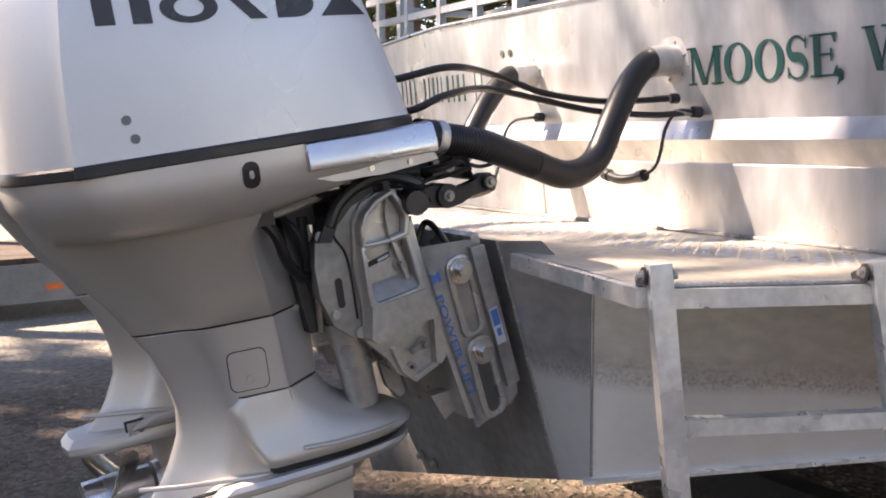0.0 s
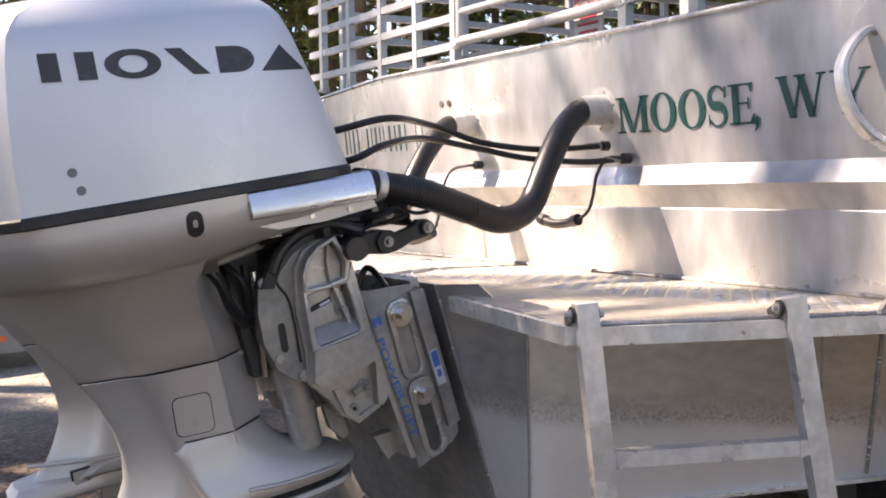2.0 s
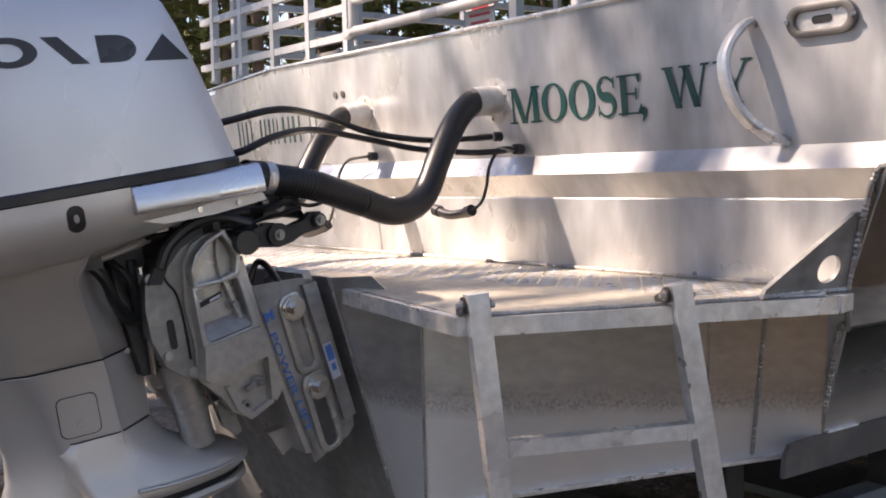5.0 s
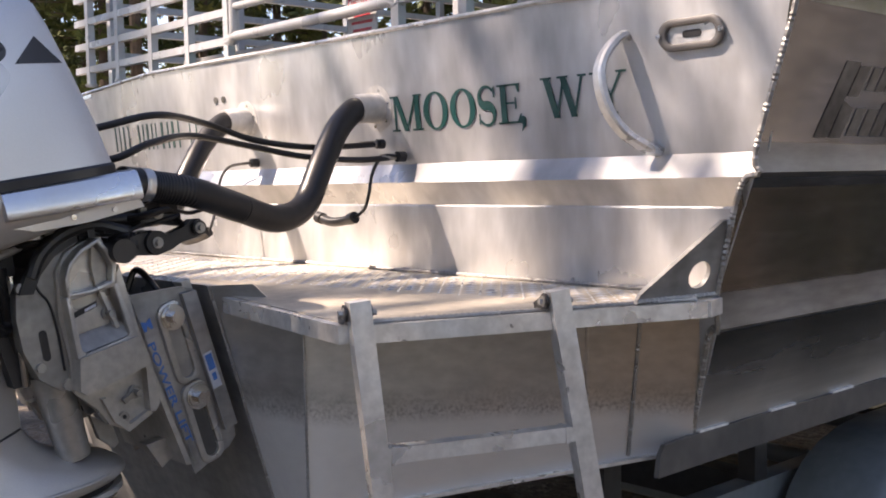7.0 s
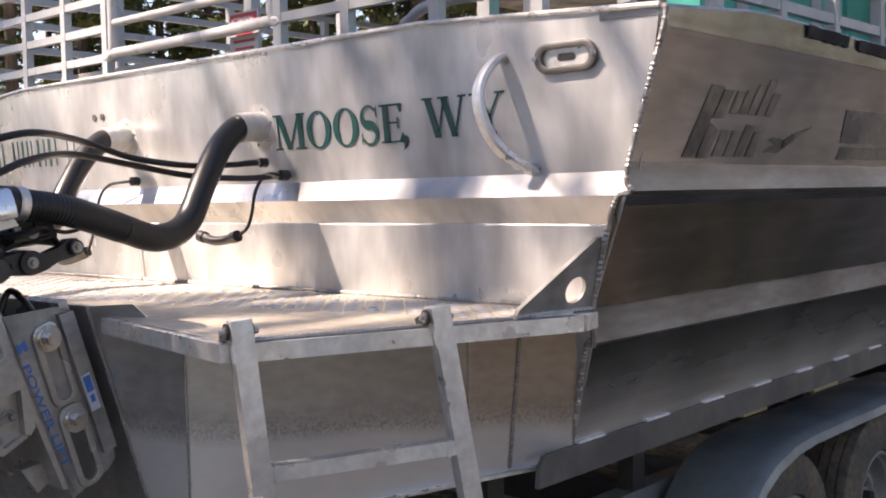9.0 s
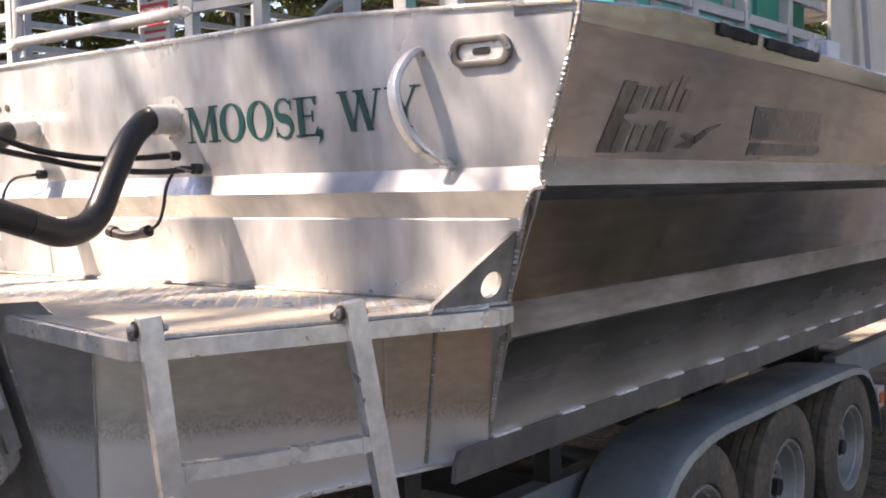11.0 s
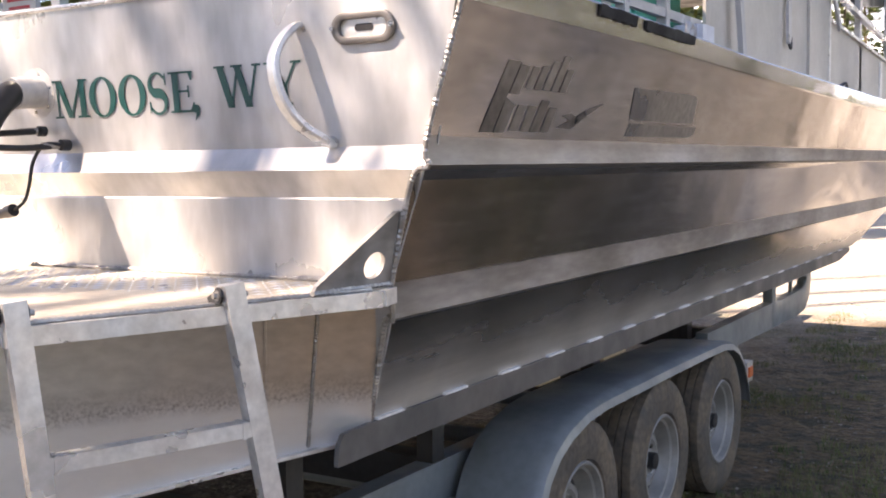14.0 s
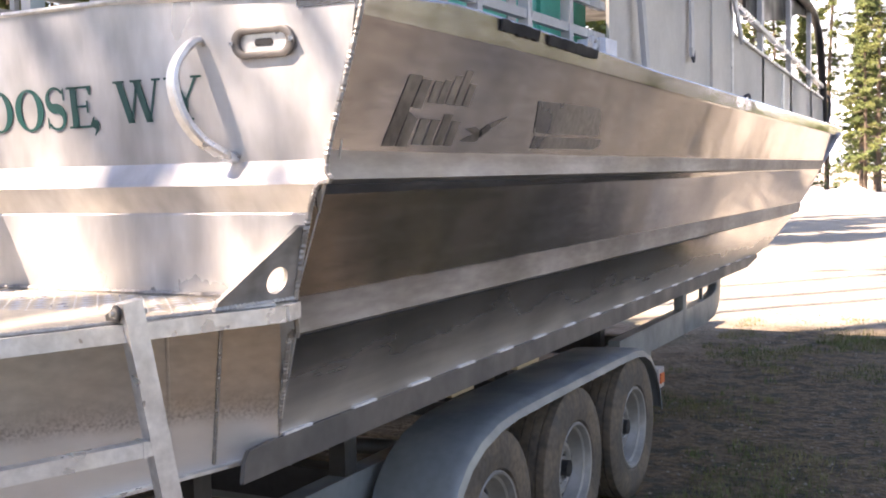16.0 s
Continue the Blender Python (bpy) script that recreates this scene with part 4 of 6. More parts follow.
    for u, r in ((-0.30, 0.046), (-0.295, 0.054), (-0.20, 0.058), (-0.11, 0.055), (-0.105, 0.03)):
        rings.append([(r * math.cos(a), u, -0.945 + r * math.sin(a)) for a in (2 * math.pi * i / 24 for i in range(24))])
    part("hub", skin(rings), CHROME, pr)
    for b3 in range(3):
        rings = []
        for i in range(9):
            s = i / 8
            rr = 0.05 + 0.15 * s
            cw = 0.085 * math.sin(math.pi * (0.18 + 0.72 * s)) + 0.01
            tw = radians(58 - 30 * s)
            cu, th = -0.20 - 0.02 * s, 0.005 * (1 - 0.75 * s)
            ring = []
            for k in range(10):
                a = 2 * math.pi * k / 10
                c, t = cw * math.cos(a), th * math.sin(a)
                ring.append((c * math.cos(tw) - t * math.sin(tw), cu - c * math.sin(tw) - t * math.cos(tw), rr))
            rings.append(ring)
        bm = skin(rings)
        moved(bm, Matrix.Translation((0, 0, -0.945)) @ Matrix.Rotation(radians(58 + 120 * b3), 4, "Y"))
        part("blade", bm, STEEL, pr)
    # swivel bracket, clamp brackets, steering tube
    sw = [(0.166, -0.29), (0.176, -0.235), (0.205, -0.185), (0.25, -0.155), (0.31, -0.138), (0.36, -0.142), (0.36, -0.20), (0.275, -0.23), (0.27, -0.40), (0.262, -0.46), (0.235, -0.465), (0.19, -0.425), (0.168, -0.36)]
    part("bracket_shroud", slab([(0.176, -0.235), (0.205, -0.185), (0.25, -0.150), (0.31, -0.130), (0.40, -0.125), (0.40, -0.150), (0.31, -0.152), (0.262, -0.172), (0.226, -0.205), (0.205, -0.24)], "x", -0.12, 0.165, 0.008), DARK, mo, "black curved shroud over the bracket")
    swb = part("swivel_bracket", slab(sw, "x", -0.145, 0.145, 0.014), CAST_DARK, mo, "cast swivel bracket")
    for u, w, r in ((0.186, -0.225, 0.012), (0.196, -0.40, 0.010), (0.248, -0.452, 0.013)):
        part("pin", disc((0.143, u, w), (1, 0, 0), r, 0.012, 14, 0.003), CAST, swb)
    part("slot", slab(rounded(0.206, 0.223, -0.390, -0.322, 0.0085, 4), "x", 0.1425, 0.1465, 0.001), DARK, swb)
    part("groove", tube([(0.147, 0.214, -0.19), (0.147, 0.222, -0.235), (0.147, 0.240, -0.27), (0.147, 0.246, -0.33), (0.147, 0.246, -0.42)], 0.003, 6), DARK, swb)
    part("steering_tube", tube([(0.075, 0.240, -0.43), (0.075, 0.248, -0.52), (0.07, 0.260, -0.635)], lambda s: 0.047 - 0.011 * s, 18, 4), CAST, mo, "cast swivel tube")
    for sgn in (1, -1):
        cl = [(0.262, -0.205), (0.290, -0.168), (0.338, -0.150), (0.374, -0.152), (0.392, -0.20), (0.402, -0.28), (0.420, -0.42), (0.430, -0.47), (0.430, -0.545), (0.412, -0.566), (0.352, -0.588), (0.318, -0.565), (0.298, -0.525), (0.258, -0.478), (0.250, -0.455), (0.256, -0.40), (0.250, -0.30)]
        def across(v0, v1):
            return (v0, v1) if sgn > 0 else (-v1, -v0)
        cb = part("clamp_bracket", slab(cl, "x", *across(0.130, 0.158), 0.006), CAST, mo, "cast clamp bracket with ribbed pockets")
        arch = [(0.262, -0.262), (0.264, -0.220), (0.280, -0.188), (0.310, -0.164), (0.352, -0.148), (0.372, -0.178), (0.384, -0.212), (0.376, -0.254), (0.322, -0.262)]
        arch_in = [(0.272, -0.253), (0.273, -0.222), (0.287, -0.195), (0.314, -0.173), (0.348, -0.159), (0.362, -0.182), (0.372, -0.213), (0.366, -0.245), (0.322, -0.253)]
        part("rib_frame", slab(arch, "x", *across(0.150, 0.196), 0.003, arch_in), CAST, cb)
        # step in the darker copy: the pocket's shade is in its colour
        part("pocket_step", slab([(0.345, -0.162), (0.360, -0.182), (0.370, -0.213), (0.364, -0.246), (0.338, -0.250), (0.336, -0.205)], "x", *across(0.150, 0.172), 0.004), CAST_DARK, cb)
        pk = [(0.260, -0.258), (0.376, -0.250), (0.402, -0.380), (0.398, -0.392), (0.268, -0.405), (0.260, -0.395)]
        pk_in = [(0.270, -0.267), (0.367, -0.259), (0.386, -0.366), (0.380, -0.374), (0.282, -0.387), (0.273, -0.378)]
        part("rib_frame", slab(pk, "x", *across(0.150, 0.195), 0.003, pk_in), CAST, cb)
        floor_in, floor_out = across(0.160, 0.190)
        inner, outer3 = (floor_in, floor_out) if sgn > 0 else (floor_out, floor_in)
        ramp = skin([[(inner, 0.275, -0.350), (inner, 0.384, -0.338), (inner, 0.384, -0.372), (inner, 0.275, -0.386)],
                     [(inner + 0.002 * sgn, 0.275, -0.352), (inner + 0.002 * sgn, 0.384, -0.340), (outer3, 0.384, -0.372), (outer3, 0.275, -0.386)]])
        part("pocket_ramp", soften(ramp, 0.002), CAST, cb)
        part("ledge", slab([(0.262, -0.392), (0.400, -0.378), (0.408, -0.392), (0.420, -0.440), (0.412, -0.448), (0.262, -0.474), (0.250, -0.462)], "x", *across(0.140, 0.203), 0.009), CAST, cb)
        part("edge_rib", slab([(0.376, -0.250), (0.392, -0.215), (0.412, -0.38), (0.428, -0.46), (0.430, -0.545), (0.416, -0.560), (0.404, -0.556), (0.412, -0.46), (0.398, -0.385)], "x", *across(0.140, 0.186), 0.004), CAST, cb)
        part("foot_rib", slab([(0.305, -0.500), (0.316, -0.500), (0.336, -0.548), (0.360, -0.574), (0.408, -0.556), (0.416, -0.566), (0.352, -0.590), (0.324, -0.560)], "x", *across(0.140, 0.172), 0.003), CAST, cb)
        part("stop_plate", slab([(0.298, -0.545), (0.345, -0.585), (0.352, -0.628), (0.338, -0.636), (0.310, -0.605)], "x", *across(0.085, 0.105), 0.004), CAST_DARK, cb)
        if sgn > 0:
            part("label_plate", slab([(0.284, -0.312), (0.284, -0.300), (0.338, -0.286), (0.338, -0.298)], "x", 0.158, 0.1605, 0.0005), DARK, cb)
            part("label_bar", slab([(0.308, -0.304), (0.308, -0.298), (0.335, -0.291), (0.335, -0.297)], "x", 0.1605, 0.161, 0), PALE, cb)
            part("bolt", bolt((0.158, 0.358, -0.318), (1, 0, 0), 0.009, 0.022), CAST_DARK, cb)
            part("web", slab([(0.340, -0.262), (0.350, -0.261), (0.372, -0.352), (0.364, -0.354)], "x", 0.150, 0.178, 0.003), CAST, cb)
            part("bolt", bolt((0.158, 0.385, -0.508), (1, 0, 0), 0.009, 0.026), CAST_DARK, cb)
            part("link_pin", beam((0.170, 0.352, -0.520), (0.170, 0.388, -0.505), 0.012, 0.012, 0.003), CAST_DARK, cb)
            part("bushing", disc((0.156, 0.351, -0.556), (1, 0, 0), 0.012, 0.008, 18, 0.002), CAST_DARK, cb)
            part("bushing_hole", disc((0.163, 0.351, -0.556), (1, 0, 0), 0.005, 0.002, 12, 0), DARK, cb)
    part("tilt_tube", rod((-0.2, 0.395, -0.185), (0.22, 0.395, -0.185), 0.027, 18, 0.003), DARK, mo, "black tilt tube")
    # black slab fills the gap behind the bracket in place of its shade
    part("dark_cavity_fill", slab([(0.125, -0.15), (0.20, -0.14), (0.20, -0.30), (0.185, -0.44), (0.15, -0.44), (0.13, -0.30)], "x", -0.10, 0.10, 0.012), DARK, mo)
    part("mount_rod", tube([(0.105, 0.185, -0.20), (0.11, 0.178, -0.32), (0.105, 0.172, -0.44)], 0.009, 10), STEEL, mo)
    # black steering linkage and hoses above the bracket
    part("steering_arm", slab([(0.405, -0.165), (0.44, -0.158), (0.475, -0.158), (0.51, -0.172), (0.555, -0.163), (0.578, -0.150), (0.598, -0.152), (0.606, -0.172), (0.59, -0.192), (0.545, -0.196), (0.515, -0.208), (0.48, -0.213), (0.44, -0.205), (0.41, -0.20)], "x", 0.17, 0.200, 0.012), BLACK, mo, "black steering arm")
    part("steering_arm", slab([(0.30, -0.118), (0.42, -0.098), (0.53, -0.100), (0.575, -0.112), (0.57, -0.135), (0.50, -0.132), (0.42, -0.128), (0.31, -0.138)], "x", 0.06, 0.15, 0.010), DARK, mo)
    part("tie_rod", tube([(0.12, 0.20, -0.145), (0.14, 0.34, -0.118), (0.15, 0.47, -0.128), (0.13, 0.58, -0.155)], 0.013, 12), DARK, mo)
    part("tie_rod", tube([(0.05, 0.24, -0.112), (0.07, 0.40, -0.145), (0.02, 0.56, -0.150)], 0.017, 12), DARK, mo)
    part("knuckle", rod((0.13, 0.480, -0.184), (0.210, 0.480, -0.184), 0.027, 18, 0.006), BLACK, mo)
    part("knuckle", rod((0.15, 0.588, -0.171), (0.212, 0.588, -0.171), 0.017, 16, 0.004), BLACK, mo)
    part("collar", rod((0.16, 0.396, -0.180), (0.19, 0.43, -0.180), 0.030, 16, 0.006), BLACK, mo)
    for k in range(4):
        part("boot_ring", rod((0.175, 0.418 + 0.011 * k, -0.180), (0.177, 0.424 + 0.011 * k, -0.180), 0.031 - 0.002 * k, 16, 0.003), BLACK, mo)
    part("valve_block", soften(box(0.08, 0.165, 0.47, 0.565, -0.140, -0.085, 0), 0.012), DARK, mo, "black hydraulic steering block")
    part("valve_cap", rod((0.11, 0.562, -0.108), (0.11, 0.605, -0.104), 0.018, 14, 0.004), CAST_DARK, mo)
    part("steering_strap", tube([(0.165, 0.205, -0.205), (0.165, 0.235, -0.160), (0.165, 0.29, -0.128), (0.165, 0.36, -0.122), (0.17, 0.43, -0.150)], 0.014, 10), DARK, mo)
    lr = random.Random(31)
    for k in range(7):
        u0 = 0.17 + 0.05 * k
        part("hydraulic_line", tube([(0.12 + lr.uniform(-0.03, 0.06), u0 + s * lr.uniform(0.05, 0.075), -0.118 - 0.012 * abs(s - 1) + lr.uniform(-0.022, 0.016)) for s in range(4)], lr.uniform(0.005, 0.009), 8), BLACK, mo)
    for k in range(9):
        u0, w0, v0 = 0.16 + 0.045 * k, -0.122 + lr.uniform(-0.014, 0.018), 0.155 + lr.uniform(-0.02, 0.04)
        if k % 3:
            part("line_clip", soften(box(v0, v0 + 0.018, u0, u0 + lr.uniform(0.012, 0.026), w0 - 0.012, w0 + 0.01, 0), 0.003), (DARK, CAST_DARK)[k % 2], mo)
        else:
            part("line_fitting", rod((v0, u0, w0), (v0 + 0.01, u0 + 0.03, w0 + 0.006), 0.008, 10, 0.002), STEEL, mo)
    for v, u, w in ((0.212, 0.588, -0.171), (0.165, 0.515, -0.125), (0.15, 0.565, -0.112), (0.210, 0.480, -0.184)):
        part("linkage_bolt", bolt((v, u, w), (1, 0, 0), 0.0075, 0.010), CAST_DARK, mo)
    part("wire_loom", tube([(0.16, 0.055, -0.155), (0.165, 0.085, -0.20), (0.150, 0.105, -0.26), (0.12, 0.145, -0.31), (0.10, 0.165, -0.28), (0.10, 0.17, -0.18)], 0.012, 10), BLACK, mo, "black wiring loom")
    part("wire_loom", tube([(0.10, 0.12, -0.165), (0.13, 0.15, -0.22), (0.10, 0.165, -0.32), (0.09, 0.175, -0.42)], 0.008, 8), BLACK, mo)
    part("connector", box(0.135, 0.175, 0.045, 0.085, -0.175, -0.145, 0.006), DARK, mo)
    part("cross_tube", tube([(0.16, 0.06, -0.160), (0.16, 0.13, -0.150), (0.12, 0.22, -0.140)], 0.010, 10), CAST_DARK, mo)
    part("lift_ram", rod((0.0, 0.30, -0.30), (0.0, 0.36, -0.56), 0.03, 16, 0.004), CAST, mo, "power tilt cylinder")
    return mo


MOTOR_TILT = 8.6
motor = outboard(pose(-1.09, -1.34, 1.5, MOTOR_TILT, 0, 0), "large silver outboard motor bolted to the boat's stern pod")
copy_thing(motor, pose(-1.79, -1.34, 1.5, MOTOR_TILT, 0, 0))


# ---- lift plates between pod and motors ----
def lift_plate(m):
    lp = thing("lift_plate", "silver aluminium lift plate with slots, bolts and blue lettering", "lift plate", m, "motor lift plates")
    down = Vector((0, 0.348, -0.937))         # along the plate, towards the ground
    fore = Vector((0, 0.937, 0.348))
    o = Vector((0, -0.898, 1.271))
    L = 0.455

    def at(a, b, x=0.0):
        p = o + down * a + fore * b
        return (p.y, p.z)
    for side in (1, -1):
        def sx(x):
            return x * side
        x0 = 0.16
        body = part("side_plate", slab([at(0, 0), at(0.037, 0.135), at(0.055, 0.160), at(0.40, 0.138), at(0.432, 0.130), at(0.447, 0.105), at(0.462, 0.0)], "x", sx(x0 - 0.012), sx(x0), 0.003), ALU_WET, lp)
        # raised channel with two slots
        for a0, a1 in ((0.055, 0.252), (0.254, 0.455)):
            outer = [at(a, b - 0.075 * (a - 0.09)) for a, b in rounded(a0, a1, 0.050, 0.116, 0.025, 4)]
            hole = [at(a, b - 0.075 * (a - 0.09)) for a, b in rounded(a0 + 0.022, a1 - 0.013, 0.066, 0.101, 0.0172, 4)]
            part("slot_frame", slab(outer, "x", sx(x0 - 0.001), sx(x0 + 0.010), 0.003, hole), CAST, body)
            # lower slot's floor is coloured dark for the shade inside it
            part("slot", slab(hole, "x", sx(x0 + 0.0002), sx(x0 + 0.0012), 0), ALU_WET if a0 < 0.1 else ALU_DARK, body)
        part("front_flange", slab([at(0.050, 0.124), at(0.057, 0.160), at(0.40, 0.138), at(0.40, 0.104)], "x", sx(x0 - 0.001), sx(x0 + 0.016), 0.004), ALU_WET, body)
        if side > 0:
            for a, b in ((0.090, 0.083), (0.291, 0.071)):
                p = o + down * a + fore * b
                part("bolt", merge(disc((x0 + 0.008, p.y, p.z), (1, 0, 0), 0.030, 0.008, 24, 0.003), bolt((x0 + 0.016, p.y, p.z), (1, 0, 0), 0.015, 0.016)), STEEL, body)
            p = o + down * 0.122 + fore * 0.008
            words("POWER LIFT", 0.0255, facing((x0 + 0.0012, p.y, p.z), down, fore), BLUE, body, "lettering", 1.86, 0.0004, 0.0, 0.0003)
            part("mark", slab([at(0.070, 0.012), at(0.096, 0.012), at(0.096, 0.019), at(0.084, 0.024), at(0.096, 0.029), at(0.096, 0.036), at(0.070, 0.036), at(0.077, 0.024)], "x", x0 + 0.0006, x0 + 0.0016, 0), BLUE, body)
            part("badge", slab([at(0.205, 0.117), at(0.294, 0.112), at(0.294, 0.136), at(0.205, 0.141)], "x", x0 + 0.016, x0 + 0.0175, 0.0005), PALE, body, "pale blue maker's badge")
            part("badge_block", slab([at(0.209, 0.120), at(0.248, 0.118), at(0.248, 0.136), at(0.209, 0.138)], "x", x0 + 0.0175, x0 + 0.0185, 0), BLUE, body)
            part("badge_block", slab([at(0.256, 0.121), at(0.274, 0.120), at(0.274, 0.131), at(0.256, 0.132)], "x", x0 + 0.0175, x0 + 0.0185, 0), BLUE, body)
    part("aft_plate", slab([at(-0.01, -0.012), at(0.0, 0.012), at(0.44, 0.012), at(0.43, -0.012)], "x", -0.16, 0.16, 0.003), CAST, lp)
    part("fore_plate", slab([at(0.03, 0.140), at(0.03, 0.162), at(0.38, 0.140), at(0.38, 0.120)], "x", -0.16, 0.16, 0.003), CAST, lp)
    part("hydraulic_line", tube([(0.05, -0.84, 1.27), (0.06, -0.82, 1.32), (0.10, -0.80, 1.29), (0.12, -0.75, 1.20)], 0.008, 8), BLACK, lp)
    part("clamp_pad", slab([at(0.36, -0.06), at(0.37, -0.01), at(0.42, -0.01), at(0.43, -0.045)], "x", 0.06, 0.10, 0.010), CAST, lp)
    return lp


plate_thing = lift_plate(pose(-1.09, 0, 0))
copy_thing(plate_thing, pose(-1.79, 0, 0))

# ---- hoses and cables ----
HOSE = [(-0.845, -0.925, 1.522), (-0.852, -0.86, 1.515), (-0.86, -0.76, 1.5), (-0.9, -0.61, 1.458), (-0.945, -0.48, 1.428), (-0.985, -0.37, 1.457), (-1.005, -0.3, 1.558), (-1.0424, -0.2172, 1.656), (-1.0696, -0.1441, 1.7102), (-1.0768, -0.118, 1.7164)]


def air_hose(dx):
    line = [(x + dx, y, z) for x, y, z in HOSE]
    h = thing("air_hose", "ribbed black rubber hose joining motor and transom", "hose", None, "engine air hoses")
    part("ribbed_end", tube(line[:4], 0.0345, 18, 24, 0.0009), BLACK, h)
    part("smooth_hose", tube(line[3:], 0.0345, 18, 8), BLACK, h)
    d = (Vector(line[1]) - Vector(line[0])).normalized()
    part("cuff", tube([Vector(line[0]) - d * 0.012, Vector(line[0]) + d * 0.03], 0.037, 20, 0), BLACK, h)
    part("hose_clamp", tube([Vector(line[0]) + d * 0.030, Vector(line[0]) + d * 0.052], 0.039, 24, 0), STEEL, h, "stainless hose clamp")
    part("clamp_screw", rod(Vector(line[0]) + d * 0.041 + Vector((0.036, 0, -0.012)), Vector(line[0]) + d * 0.041 + Vector((0.036, 0, 0.014)), 0.006, 10), STEEL, h)
    f = thing("hose_fitting", "flanged silver hose fitting on the transom", "fitting", None, "hose fittings")
    fx = line[-1][0] - 0.022
    part("spout", tube([(fx, -0.0257, 1.724), (fx + 0.010, -0.0764, 1.7225), (fx + 0.020, -0.129, 1.716)], 0.0415, 26, 3), FITTING, f)
    m = Matrix.Translation((fx, -0.0278, 1.724)) @ pose(0, 0, 0, 5.5, 0, 0)
    part("flange", moved(disc((0, 0.006, 0), (0, -1, 0), 0.066, 0.009, 32, 0.002), m), FITTING, f)
    for k in range(6):
        a = radians(60 * k + 15)
        part("screw", moved(disc((0.052 * math.cos(a), -0.002, 0.052 * math.sin(a)), (0, -1, 0), 0.005, 0.003, 10, 0.001), m), STEEL, f)


air_hose(0.0)
air_hose(-0.699)

for label, pts, r in (("thick black cable from motor to transom", [(-1.02, -1.02, 1.62), (-0.93, -0.93, 1.648), (-0.93, -0.80, 1.676), (-1.07, -0.60, 1.668), (-1.099, -0.45, 1.632), (-1.085, -0.30, 1.613), (-1.075, -0.175, 1.614), (-1.072, -0.054, 1.622)], 0.0085),
                      ("thick black cable from motor to transom", [(-1.0, -1.02, 1.56), (-0.87, -0.94, 1.575), (-0.87, -0.85, 1.610), (-1.04, -0.65, 1.635), (-1.10, -0.45, 1.613), (-1.084, -0.30, 1.587), (-1.02, -0.16, 1.576), (-0.995, -0.045, 1.584)], 0.0085)):
    c = thing("control_cable", label, "cable", None, "control cables")
    part("sheath", tube(pts, r, 10, 8), BLACK, c)
    e = Vector(pts[-1])
    part("grommet", disc(e + Vector((0, 0.02, 0)), (0, -1, 0), 0.014, 0.020, 16, 0.003), DARK, c)
    part("gland", rod(e + Vector((0, -0.005, 0)), e + Vector((-0.012, -0.05, -0.002)), 0.0100, 12, 0.002), CAST_DARK, c)
for label, pts, plug in (("thin hanging cable with a black plug", [(-0.985, -0.05, 1.584), (-1.004, -0.09, 1.585), (-1.026, -0.11, 1.542), (-1.033, -0.12, 1.48), (-1.055, -0.12, 1.44), (-1.086, -0.13, 1.417), (-1.126, -0.13, 1.408), (-1.18, -0.14, 1.403), (-1.249, -0.14, 1.417)], 1),
                         ("thin hanging cable with a black plug", [(-1.745, -0.045, 1.585), (-1.76, -0.07, 1.583), (-1.818, -0.09, 1.573), (-1.842, -0.11, 1.53), (-1.839, -0.13, 1.445), (-1.841, -0.16, 1.361), (-1.881, -0.17, 1.342), (-1.962, -0.18, 1.327), (-2.021, -0.18, 1.348)], 0)):
    c = thing("plug_cable", label, "cable", None, "plug cables")
    part("wire", tube(pts[:-2], 0.0048, 8, 8), BLACK, c)
    part("plug", tube([pts[-4], Vector(pts[-4]).lerp(Vector(pts[-3]), 0.6)], 0.017, 14, 0), DARK, c)
    part("plug_sleeve", tube(pts[-4:], 0.0135, 12, 5), DARK, c)
    part("plug_cap", tube([Vector(pts[-1]).lerp(Vector(pts[-2]), 0.35), pts[-1]], 0.017, 14, 0), DARK, c)
    part("grommet", disc(Vector(pts[0]) + Vector((0, 0.02, 0)), (0, -1, 0), 0.015, 0.025, 14, 0.003), DARK, c)

# ---- transom fittings: grab handle, mooring port, lettering ----
handle = new("grab_handle")
handle.parent = transom
handle["label"] = "bent aluminium grab handle"
def flat_bar(pts, wide, deep, steps=8):
    """A flat bar with rounded edges bent along a smooth line: wide across the bend's plane, deep within it."""
    line = smooth_line(pts, steps)
    axis = (line[len(line) // 2] - line[0]).cross(line[-1] - line[0]).normalized()
    rings = []
    for i, p in enumerate(line):
        t = (line[min(i + 1, len(line) - 1)] - line[max(i - 1, 0)]).normalized()
        n = axis.cross(t).normalized()
        end = 0.72 + 0.28 * min(1, min(i, len(line) - 1 - i) / 7)
        rings.append([p + axis * a * wide * end + n * b * deep * end for a, b in ((0.5, 0.25), (0.36, 0.5), (-0.36, 0.5), (-0.5, 0.25), (-0.5, -0.25), (-0.36, -0.5), (0.36, -0.5), (0.5, -0.25))])
    return skin(rings)


part("grip", flat_bar([(-0.1975, -0.0404, 1.8325), (-0.2023, -0.0665, 1.821), (-0.2083, -0.1023, 1.7846), (-0.2069, -0.123, 1.738), (-0.1927, -0.1166, 1.6693), (-0.166, -0.0905, 1.6134), (-0.138, -0.0494, 1.5801), (-0.1284, -0.0135, 1.566)], 0.034, 0.019), TUBE, handle)
part("foot", bead([(-0.2105, -0.0395, 1.8388), (-0.1912, -0.0386, 1.8304), (-0.1856, -0.0384, 1.8179)], 0.006, 0.011, 21), WELD, handle)
part("foot", bead([(-0.1478, -0.0197, 1.5781), (-0.1322, -0.017, 1.5821), (-0.117, -0.0186, 1.572)], 0.006, 0.011, 22), WELD, handle)
